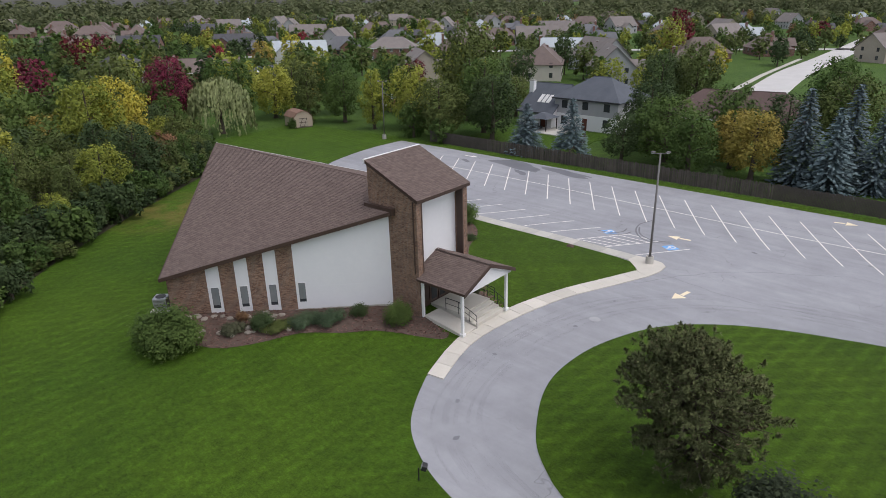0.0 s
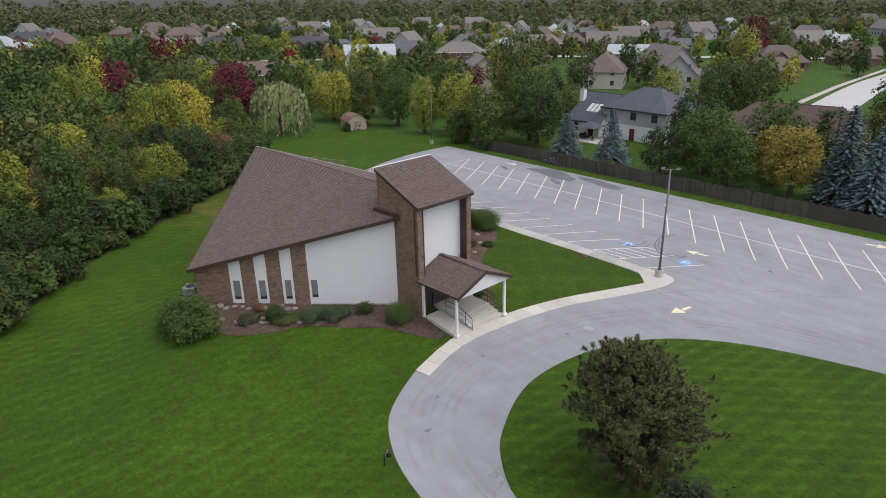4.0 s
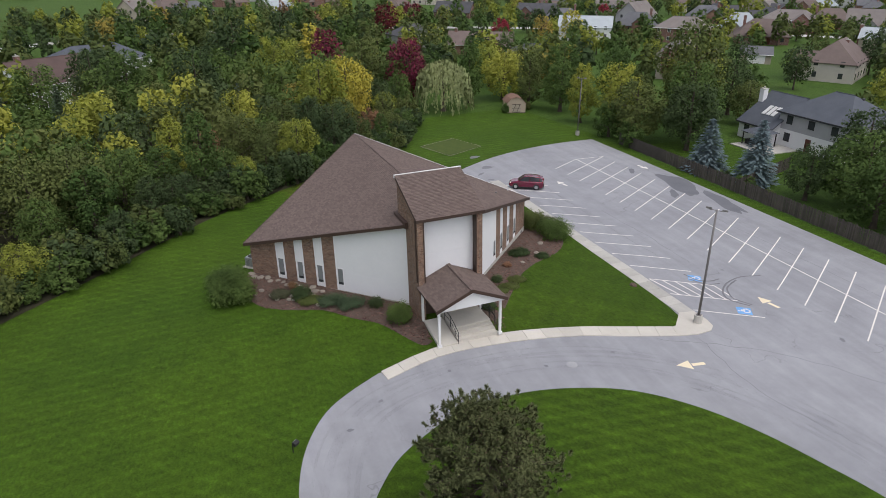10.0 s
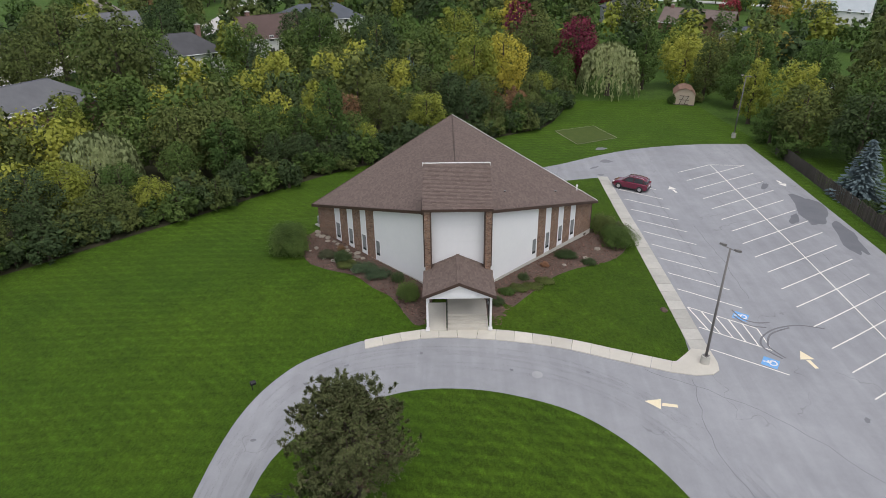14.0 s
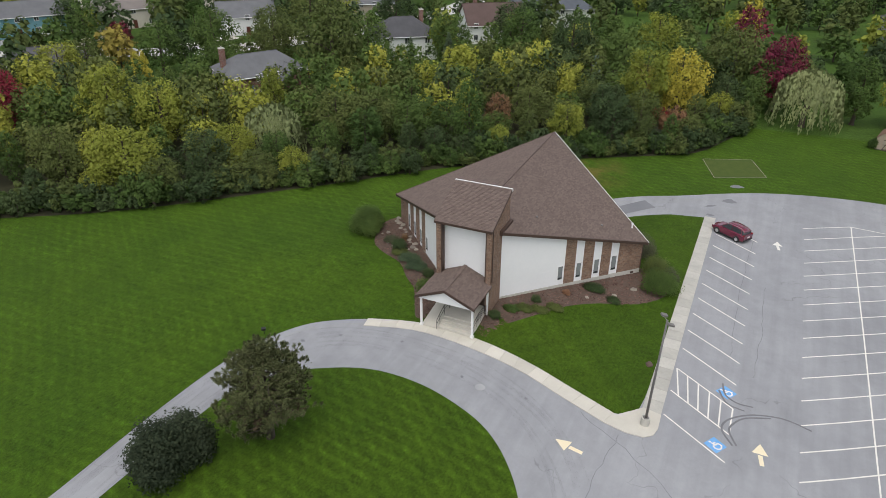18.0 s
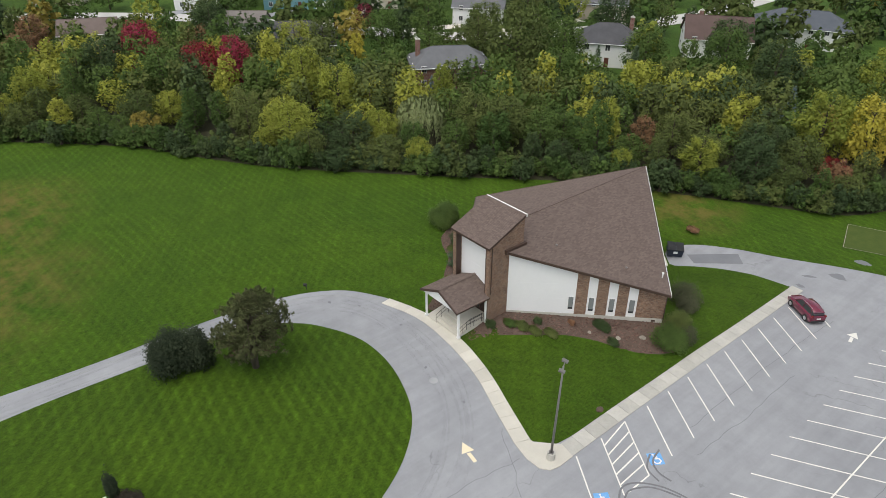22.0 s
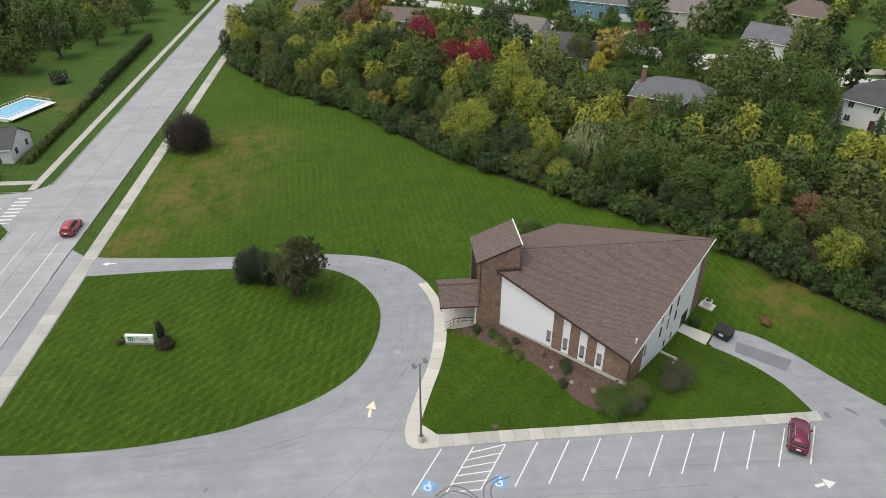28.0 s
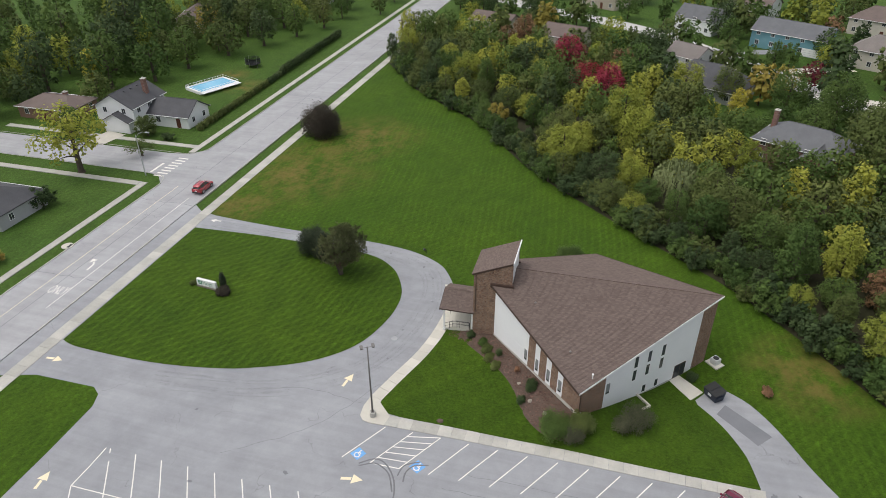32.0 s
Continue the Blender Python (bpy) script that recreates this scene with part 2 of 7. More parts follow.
M = {}
M["lawn"] = grass_material("mown_lawn", (0.030, 0.068, 0.0044), (0.053, 0.100, 0.0060), 0.10, dry=((-56, -36, 17), (-40, -40, 8), (-75, -30, 14), (-20, 48, 9)))
M["island"] = grass_material("striped_lawn", (0.029, 0.063, 0.0040), (0.052, 0.094, 0.0055), 0.17, (-84.0, -46.0), 1.2, sway=1.0)
M["verge"] = grass_material("plain_lawn", (0.028, 0.061, 0.0040), (0.050, 0.091, 0.0055), 0.05, (-46.0, 44.0), 2.4)
M["yard"] = grass_material("yard_grass", (0.036, 0.080, 0.012), (0.060, 0.105, 0.018), 0.05, dry=((-98, -72, 7), (-106, -80, 6)))
M["litter"] = surf("leaf_litter", (0.022, 0.024, 0.010), (0.048, 0.044, 0.020), 0.5, 6.0, 0.95, bump=0.6)
M["asphalt"] = asphalt_material("weathered_asphalt", (0.262, 0.267, 0.285), (0.338, 0.343, 0.359))
M["road"] = asphalt_material("pale_road_asphalt", (0.33, 0.33, 0.34), (0.40, 0.40, 0.41))
M["street"] = surf("pale_concrete_street", (0.46, 0.45, 0.43), (0.56, 0.55, 0.53), 0.2, 5.0, 0.9)
M["concrete"] = surf("pale_concrete", (0.50, 0.47, 0.41), (0.62, 0.59, 0.52), 0.5, 8.0, 0.9, per_object=0.09)
M["oldconcrete"] = surf("grey_stained_concrete", (0.36, 0.35, 0.32), (0.52, 0.50, 0.45), 0.6, 5.0, 0.9, per_object=0.12)
M["patch"] = surf("dark_wet_asphalt", (0.12, 0.125, 0.14), (0.17, 0.175, 0.19), 0.4, 10.0, 0.7)
M["seal"] = surf("dark_asphalt_repair", (0.16, 0.165, 0.18), (0.21, 0.215, 0.23), 0.4, 10.0, 0.85)
M["rubber"] = surf("tyre_rubber_mark", (0.13, 0.13, 0.14), (0.20, 0.20, 0.21), 1.2, 10.0, 0.85)
M["paint"] = surf("worn_white_paint", (0.64, 0.62, 0.57), (0.82, 0.80, 0.75), 0.8, 9.0, 0.8)
M["cream"] = surf("worn_cream_paint", (0.72, 0.62, 0.42), (0.85, 0.76, 0.56), 0.8, 9.0, 0.8)
M["blue"] = surf("accessible_blue_paint", (0.10, 0.30, 0.62), (0.22, 0.45, 0.75), 2.0, 9.0, 0.8)
M["brick"] = brick_material("brown_brick", (0.125, 0.066, 0.042), (0.275, 0.165, 0.108), (0.25, 0.21, 0.175))
M["redbrick"] = brick_material("red_brown_brick", (0.15, 0.065, 0.05), (0.24, 0.12, 0.09), (0.25, 0.21, 0.19))
M["white"] = surf("white_painted_panel", (0.77, 0.775, 0.785), (0.83, 0.83, 0.835), 0.35, 3.0, 0.6, bump=0.04)
M["trimwhite"] = surf("white_trim_paint", (0.76, 0.76, 0.76), (0.83, 0.83, 0.82), 0.8, 8.0, 0.5, bump=0.03)
M["brown"] = surf("dark_brown_fascia", (0.050, 0.030, 0.022), (0.085, 0.052, 0.040), 0.8, 8.0, 0.6, bump=0.08)
M["shingle"] = island_material("brown_asphalt_shingle", (0.134, 0.102, 0.090), (0.176, 0.136, 0.120), 0.95, 0.05)
M["underlay"] = surf("roof_underlay", (0.11, 0.088, 0.077), (0.15, 0.12, 0.107), 0.5, 14.0, 0.95)
M["glass"] = glass_material("dark_window_glass", (0.05, 0.055, 0.06))
M["screen"] = surf("grey_window_screen", (0.17, 0.185, 0.185), (0.235, 0.25, 0.25), 1.0, 20.0, 0.5)
M["black"] = surf("black_painted_iron", (0.012, 0.012, 0.013), (0.03, 0.03, 0.03), 2.0, 20.0, 0.5, bump=0.05)
M["pole"] = surf("grey_bronze_pole", (0.16, 0.15, 0.145), (0.22, 0.21, 0.20), 1.0, 10.0, 0.5, 0.3)
M["galv"] = surf("galvanised_steel", (0.40, 0.41, 0.42), (0.52, 0.53, 0.54), 1.0, 10.0, 0.45, 0.6)
M["timber"] = surf("weathered_fence_board", (0.060, 0.052, 0.044), (0.115, 0.100, 0.085), 0.8, 9.0, 0.95, per_object=0.25, bump=0.4)
M["polewood"] = surf("utility_pole_wood", (0.10, 0.08, 0.06), (0.17, 0.14, 0.11), 0.8, 9.0, 0.95)
M["bark"] = surf("bark", (0.050, 0.038, 0.028), (0.105, 0.085, 0.065), 1.5, 10.0, 0.95, bump=0.6)
M["mulch"] = surf("red_brown_bark_mulch", (0.070, 0.047, 0.037), (0.142, 0.102, 0.081), 1.2, 7.0, 0.95, bump=0.9)
M["rock"] = surf("pale_landscape_stone", (0.20, 0.175, 0.145), (0.34, 0.305, 0.255), 1.2, 6.0, 0.9, per_object=0.2, bump=0.5)
M["carred"] = surf("dark_red_car_paint", (0.150, 0.004, 0.030), (0.175, 0.006, 0.036), 0.4, 3.0, 0.25, 0.25, 0.0, coat=1.0, spec=0.6)
M["roadred"] = surf("bright_red_car_paint", (0.34, 0.012, 0.02), (0.40, 0.018, 0.03), 0.4, 3.0, 0.25, 0.2, 0.0, coat=1.0, spec=0.6)
M["tyre"] = surf("tyre_rubber", (0.015, 0.015, 0.016), (0.03, 0.03, 0.03), 2.0, 15.0, 0.9)
M["alloy"] = surf("alloy_wheel", (0.55, 0.55, 0.56), (0.68, 0.68, 0.69), 2.0, 10.0, 0.3, 0.9, 0.0)
M["lampglass"] = surf("pale_lamp_lens", (0.60, 0.60, 0.58), (0.70, 0.70, 0.68), 2.0, 10.0, 0.3, 0.0, 0.0)
M["redlens"] = surf("red_tail_lens", (0.16, 0.01, 0.01), (0.22, 0.015, 0.015), 2.0, 10.0, 0.25, 0.0, 0.0)
M["plate"] = surf("white_number_plate", (0.7, 0.7, 0.7), (0.8, 0.8, 0.8), 2.0, 10.0, 0.4, 0.0, 0.0)
M["green"] = surf("green_sign_paint", (0.01, 0.16, 0.075), (0.015, 0.20, 0.09), 2.0, 10.0, 0.5, 0.0, 0.0)
M["binblue"] = surf("dark_blue_dumpster_paint", (0.012, 0.018, 0.035), (0.03, 0.04, 0.06), 1.0, 9.0, 0.5)
M["water"] = surf("pool_water", (0.20, 0.50, 0.72), (0.28, 0.58, 0.78), 0.8, 3.0, 0.1, bump=0.1)
M["tan"] = surf("tan_shed_siding", (0.36, 0.29, 0.22), (0.46, 0.38, 0.30), 0.8, 8.0, 0.8)
M["barnred"] = surf("barn_red_siding", (0.13, 0.035, 0.035), (0.19, 0.06, 0.055), 0.8, 8.0, 0.85)
M["sand"] = surf("sand_and_weeds", (0.040, 0.072, 0.008), (0.075, 0.100, 0.016), 0.9, 5.0, 0.95, bump=0.5)
M["net"] = surf("black_trampoline_net", (0.012, 0.012, 0.014), (0.02, 0.02, 0.022), 1.0, 8.0, 0.8)
for key, a, b2 in (("siding_white", (0.73, 0.73, 0.73), (0.80, 0.80, 0.80)), ("siding_grey", (0.34, 0.34, 0.35), (0.42, 0.42, 0.43)),
                   ("siding_tan", (0.36, 0.31, 0.25), (0.45, 0.40, 0.33)), ("siding_teal", (0.12, 0.27, 0.32), (0.17, 0.33, 0.38)),
                   ("siding_brown", (0.17, 0.10, 0.07), (0.25, 0.15, 0.11)), ("stucco", (0.50, 0.46, 0.40), (0.60, 0.56, 0.49)),
                   ("roof_grey", (0.105, 0.108, 0.116), (0.155, 0.158, 0.168)), ("roof_blue", (0.065, 0.075, 0.090), (0.105, 0.115, 0.135)),
                   ("roof_pale", (0.34, 0.38, 0.40), (0.44, 0.48, 0.50)), ("roof_brown", (0.125, 0.095, 0.085), (0.18, 0.14, 0.125)),
                   ("roof_red", (0.085, 0.056, 0.050), (0.125, 0.083, 0.074)), ("roof_taupe", (0.16, 0.14, 0.13), (0.23, 0.205, 0.19)),
                   ("roof_dark", (0.060, 0.060, 0.066), (0.098, 0.098, 0.106)), ("brass_door", (0.09, 0.03, 0.02), (0.13, 0.05, 0.03))):
    M[key] = surf(key, a, b2, 0.5, 7.0, 0.85, per_object=0.06, bump=0.25)
LEAF = {}
for key, a, b2, tr in (("dark_green", (0.037, 0.057, 0.020), (0.080, 0.110, 0.034), 0.4), ("green", (0.051, 0.083, 0.018), (0.110, 0.156, 0.034), 0.45),
                       ("olive", (0.064, 0.083, 0.020), (0.130, 0.150, 0.038), 0.4), ("yellow_green", (0.180, 0.195, 0.026), (0.320, 0.325, 0.052), 0.45),
                       ("yellow", (0.25, 0.22, 0.026), (0.43, 0.37, 0.055), 0.4), ("golden", (0.19, 0.145, 0.028), (0.33, 0.25, 0.055), 0.4),
                       ("rust", (0.120, 0.070, 0.034), (0.230, 0.125, 0.058), 0.3), ("maroon", (0.062, 0.014, 0.020), (0.170, 0.026, 0.042), 0.3),
                       ("red", (0.13, 0.018, 0.026), (0.29, 0.040, 0.056), 0.35), ("blue_spruce", (0.074, 0.112, 0.095), (0.150, 0.198, 0.172), 0.1),
                       ("spruce", (0.046, 0.070, 0.032), (0.096, 0.130, 0.056), 0.1), ("willow", (0.125, 0.150, 0.052), (0.245, 0.270, 0.105), 0.35),
                       ("pine", (0.046, 0.060, 0.021), (0.116, 0.124, 0.044), 0.3), ("yew", (0.013, 0.021, 0.010), (0.040, 0.050, 0.021), 0.1),
                       ("dark_leaf", (0.022, 0.019, 0.013), (0.062, 0.050, 0.030), 0.15), ("brown_needle", (0.060, 0.045, 0.026), (0.12, 0.085, 0.046), 0.1),
                       ("grey_twig", (0.046, 0.052, 0.024), (0.105, 0.104, 0.050), 0.2)):
    LEAF[key] = island_material(key + "_foliage", tuple(v * (1, 1, 1.2)[i] for i, v in enumerate(a)), tuple(v * (1, 1, 1.2)[i] for i, v in enumerate(b2)), 0.7, 0.30, max(0.08, tr - 0.14), 1.0, even=0.5)


# ---- building blocks ----
class Mesh:
    """Gathers vertices, faces and wall-true UVs of one mesh."""

    def __init__(self):
        self.v, self.f = [], []

    def add(self, pts, faces):
        o = len(self.v)
        self.v += [tuple(p) for p in pts]
        self.f += [tuple(i + o for i in f) for f in faces]
        return self

    def box(self, x0, y0, z0, x1, y1, z1, m=None):
        p = [Vector((x, y, z)) for z in (z0, z1) for x, y in ((x0, y0), (x1, y0), (x1, y1), (x0, y1))]
        if m is not None:
            p = [m @ q for q in p]
        return self.add(p, [(3, 2, 1, 0), (4, 5, 6, 7), (0, 1, 5, 4), (1, 2, 6, 5), (2, 3, 7, 6), (3, 0, 4, 7)])

    def prism(self, poly, z0, z1):
        """A plan polygon raised from z0 to z1; each may be a number or a function of x, y."""
        n = len(poly)
        lo = [(x, y, z0(x, y) if callable(z0) else z0) for x, y in poly]
        hi = [(x, y, z1(x, y) if callable(z1) else z1) for x, y in poly]
        return self.add(lo + hi, [tuple(range(n - 1, -1, -1)), tuple(range(n, 2 * n))] + [(i, (i + 1) % n, n + (i + 1) % n, n + i) for i in range(n)])

    def slab(self, a, b):
        """Two matching outlines in space, joined to a solid."""
        n = len(a)
        return self.add(list(a) + list(b), [tuple(range(n - 1, -1, -1)), tuple(range(n, 2 * n))] + [(i, (i + 1) % n, n + (i + 1) % n, n + i) for i in range(n)])

    def tube(self, pts, radii, n=8, cap=True):
        o = len(self.v)
        pts = [Vector(p) for p in pts]
        for i, p in enumerate(pts):
            d = (pts[min(i + 1, len(pts) - 1)] - pts[max(i - 1, 0)]).normalized()
            a = d.orthogonal().normalized()
            b = d.cross(a)
            r = radii[i] if isinstance(radii, (list, tuple)) else radii
            self.v += [tuple(p + r * (math.cos(2 * math.pi * k / n) * a + math.sin(2 * math.pi * k / n) * b)) for k in range(n)]
        for i in range(len(pts) - 1):
            self.f += [(o + i * n + k, o + i * n + (k + 1) % n, o + (i + 1) * n + (k + 1) % n, o + (i + 1) * n + k) for k in range(n)]
        if cap:
            self.f += [tuple(o + k for k in range(n - 1, -1, -1)), tuple(o + (len(pts) - 1) * n + k for k in range(n))]
        return self

    def data(self, name, mat, smooth=False, uv=False):
        me = bpy.data.meshes.new(name)
        me.from_pydata(self.v, [], self.f)
        if mat:
            me.materials.append(mat)
        if smooth:
            me.polygons.foreach_set("use_smooth", [True] * len(me.polygons))
        if uv:
            lay = me.uv_layers.new(name="UVMap").data
            for p in me.polygons:
                n = p.normal
                for li in p.loop_indices:
                    c = me.vertices[me.loops[li].vertex_index].co
                    if abs(n.z) > 0.8:
                        lay[li].uv = (c.x, c.y)
                    else:
                        h = Vector((-n.y, n.x, 0)).normalized()
                        lay[li].uv = (h.dot(c), c.z)
        me.update()
        return me


def thing(name, m=None, label="", category="", group="", kind=""):
    ob = tagged(new(name), label, category, group, kind)
    ob.empty_display_size = 0.3
    if m is not None:
        ob.matrix_basis = m
    return ob


def part(name, mesh, mat, parent=None, label="", smooth=False, uv=False, bevel=0.0):
    data = mesh if isinstance(mesh, bpy.types.Mesh) else mesh.data(name, mat, smooth, uv)
    ob = new(name, data)
    if parent is not None:
        ob.parent = parent
    if label:
        ob["label"] = label
    if bevel:
        bv = ob.modifiers.new("bevel", 'BEVEL')
        bv.width, bv.segments, bv.limit_method = bevel, 2, 'ANGLE'
    return ob


def rise(x, y):
    """Height of the ground: a planted bank before the front walls, a dip at the back door."""
    best = 99.0
    for s in (-1, 1):
        ax, ay, bx, by = -19.65, 7.3, -19.65 + s * 14.4, 21.7
        t = max(0.0, min(1.0, ((x - ax) * (bx - ax) + (y - ay) * (by - ay)) / ((bx - ax) ** 2 + (by - ay) ** 2)))
        best = min(best, math.hypot(x - ax - t * (bx - ax), y - ay - t * (by - ay)))
    up = 0.62 * math.exp(-(best / 3.4) ** 2)
    if y < 7.0:
        up *= max(0.0, 1 - (7.0 - y) / 3.0)
    down = 1.15 * math.exp(-((x + 13.5) ** 2 + (y - 33.0) ** 2) / 62.0)
    # the lot falls gently to the south-east, and the drive dips at its bend
    fall = min(0.55, 0.026 * max(0.0, 0.6 * x - 0.75 * (y - 9.0)))
    fall *= max(0.0, min(1.0, (y + 44.0) / 19.0)) * max(0.0, min(1.0, (25.0 - x) / 11.0))
    return up - down - fall - 0.33 * math.exp(-((x + 33.0) ** 2) / 60.0 - (y + 4.0) ** 2 / 120.0)


def draped(name, poly, mat, lift, parent=None, label="", step=2.0, thick=0.0):
    """A flat sheet cut along a grid and laid over the ground."""
    bm = bmesh.new()
    vs = [bm.verts.new((x, y, 0)) for x, y in poly]
    bm.faces.new(vs)
    if bm.faces[:][0].normal.z < 0 or sum(poly[i][0] * poly[(i + 1) % len(poly)][1] - poly[(i + 1) % len(poly)][0] * poly[i][1] for i in range(len(poly))) < 0:
        bmesh.ops.reverse_faces(bm, faces=bm.faces[:])
    xs, ys = [p[0] for p in poly], [p[1] for p in poly]
    lo_x, hi_x, lo_y, hi_y = max(min(xs), -46), min(max(xs), 27), max(min(ys), -44), min(max(ys), 58)
    for axis, lo, hi in ((0, lo_x, hi_x), (1, lo_y, hi_y)):
        c = math.ceil(lo / step) * step + 0.013
        while c < hi:
            co = (c, 0, 0) if axis == 0 else (0, c, 0)
            no = (1, 0, 0) if axis == 0 else (0, 1, 0)
            bmesh.ops.bisect_plane(bm, geom=bm.verts[:] + bm.edges[:] + bm.faces[:], plane_co=co, plane_no=no)
            c += step
    bmesh.ops.triangulate(bm, faces=bm.faces[:])
    for v in bm.verts:
        v.co.z = rise(v.co.x, v.co.y) + lift
    me = bpy.data.meshes.new(name)
    bm.to_mesh(me)
    bm.free()
    me.materials.append(mat)
    ob = new(name, me)
    if parent is not None:
        ob.parent = parent
    if label:
        ob["label"] = label
    return ob


def smooth_line(pts, n=6):
    """A curve through the points (Catmull-Rom)."""
    out = []
    p = [Vector((*q, 0)) for q in pts]
    for i in range(len(p) - 1):
        a, b, c, d = p[max(i - 1, 0)], p[i], p[i + 1], p[min(i + 2, len(p) - 1)]
        for k in range(n):
            t = k / n
            q = 0.5 * ((2 * b) + (c - a) * t + (2 * a - 5 * b + 4 * c - d) * t * t + (3 * b - a - 3 * c + d) * t ** 3)
            out.append((q.x, q.y))
    out.append(tuple(pts[-1]))
    return out


def band(mesh, line, width, z, closed=False):
    """A flat strip of even width along a line."""
    o = len(mesh.v)
    n = len(line)
    for i in range(n):
        a, b = Vector(line[max(i - 1, 0)]), Vector(line[min(i + 1, n - 1)])
        d = (b - a).normalized()
        s = Vector((-d.y, d.x)) * width / 2
        for sgn in (1, -1):
            x, y = line[i][0] + sgn * s.x, line[i][1] + sgn * s.y
            mesh.v.append((x, y, z + rise(x, y)))
    mesh.f += [(o + 2 * i, o + 2 * i + 1, o + 2 * i + 3, o + 2 * i + 2) for i in range(n - 1)]
    return mesh


# ---- ground, lot and roads ----
def ground_sheet():
    def axis(lo, hi, a, b, fine):
        mid = list(np.arange(a, b + 0.01, fine))
        out, s, c = [], fine * 2, a
        while c > lo:
            c -= s
            s *= 1.35
            out.append(max(c, lo))
        up, s, c = [], fine * 2, b
        while c < hi:
            c += s
            s *= 1.35
            up.append(min(c, hi))
        return out[::-1] + mid + up
    xs, ys = axis(-2500, 2500, -46, 28, 2.0), axis(-2500, 2500, -46, 60, 2.0)
    ms = Mesh()
    ms.v = [(x, y, rise(x, y) - 0.09) for y in ys for x in xs]
    w = len(xs)
    ms.f = [(j * w + i, j * w + i + 1, (j + 1) * w + i + 1, (j + 1) * w + i) for j in range(len(ys) - 1) for i in range(w - 1)]
    return tagged(part("ground", ms, M["yard"]), "grassy suburban ground reaching to the horizon", "ground", kind="structure")


ground_sheet()
EDGE = [(-126, -43), (-117, -36), (-108, -30), (-98, -19), (-88, -8), (-78, -1), (-69, 5.5), (-62, 12), (-55, 19.5), (-48, 27), (-42, 34), (-36, 40.5), (-28, 47),
        (-20, 53), (-12, 58.5), (-5, 64), (-1.5, 72), (2, 81)]
lawn_edge = smooth_line(EDGE, 3)
tagged(draped("lawn", [(-140, -45.4)] + lawn_edge + [(24, 84), (27, 60), (27, -60 + 12.6), (27, -45.4)], M["lawn"], -0.02),
       "broad mown green lawn with diagonal mower stripes", "lawn", kind="structure")
tagged(draped("ground_under_trees", [(p[0], p[1]) for p in lawn_edge] + [(-30, 110), (-60, 80), (-100, 40), (-140, 0), (-150, -44)], M["litter"], 0.004),
       "shaded earth with leaf litter under the trees", "ground", kind="structure")

west = smooth_line([(-36.07, -42.03), (-35.54, -33.07), (-35.19, -25.03), (-35.11, -14.01), (-34.8, -8.98), (-34.09, -5.56), (-32.99, -2.94), (-31.52, -0.83), (-29.61, 0.66), (-27.18, 2.04)], 5)
back = smooth_line([(-1.0, 40.6), (-4.9, 39.7), (-8.2, 38.2), (-10.9, 36.5), (-12.9, 34.8)], 4) + [(-14.9, 36.4)] + \
    smooth_line([(-15.6, 38.0), (-13.4, 40.8), (-9.6, 43.4), (-4.7, 46.0), (0.7, 49.6), (5.7, 52.4), (11.7, 54.6), (18.5, 56.0), (24.8, 56.3)], 4)
lot_outline = [(-38.5, -47.6), (-36.6, -45.2)] + west + [(-17, 3.2), (-8, 1.2), (-1.6, -0.2), (-1.0, 1.5)] + back + [(25.0, 47.0), (25.0, -31.5), (19.93, -31.57), (6.96, -31.65), (5.16, -32.34), (4.28, -33.63), (4.55, -41.54), (6.5, -47.6)]
lot = thing("parking_lot", None, "pale grey asphalt parking lot and curving drive", "parking lot", kind="structure")
draped("asphalt", lot_outline, M["asphalt"], 0.006, lot)
isl = smooth_line([(-31.53, -43.21), (-32.28, -32.58), (-32.12, -23.43), (-31.55, -12.7), (-29.31, -8.18), (-26.19, -5.78), (-22.67, -4.29), (-19.02, -4.0), (-15.63, -4.5), (-12.11, -5.69),
                   (-9.58, -7.38), (-7.25, -9.99), (-5.52, -13.01), (-4.19, -16.34), (-2.87, -20.59), (-1.34, -30.15), (-1.1, -40.07), (-1.72, -43.21)], 5)
tagged(draped("island_lawn", isl, M["island"], 0.04), "mown lawn island ringed by the drive", "lawn", kind="structure")
tri_lawn = smooth_line([(-16.6, 3.8), (-11.3, 2.9), (-6.6, 1.4), (-2.6, 0.1)], 4) + smooth_line([(-1.5, 0.6), (-0.6, 3.0), (-0.5, 20), (-0.75, 40.6)], 4) + \
    smooth_line([(-4.9, 39.7), (-8.2, 38.2), (-10.9, 36.5), (-12.9, 34.8)], 4) + [(-16, 34), (-19.65, 32), (-19.65, 9), (-16.9, 6)]
tagged(draped("church_lawn", tri_lawn, M["verge"], 0.045), "mown lawn between the church and the parking lot", "lawn", kind="structure")


def slabs(parent, name, left, right, mat, top, gap=0.02):
    """Concrete slabs between two matching rows of points."""
    for i in range(len(left) - 1):
        a, b, c, d = (Vector(q) for q in (left[i], right[i], right[i + 1], left[i + 1]))
        mid = (a + b + c + d) / 4
        q = [p + (mid - p).normalized() * gap for p in (a, b, c, d)]
        ms = Mesh().prism([(p.x, p.y) for p in q], lambda x, y: rise(x, y) - 0.12, lambda x, y: rise(x, y) + top)
        part(name, ms, mat, parent)


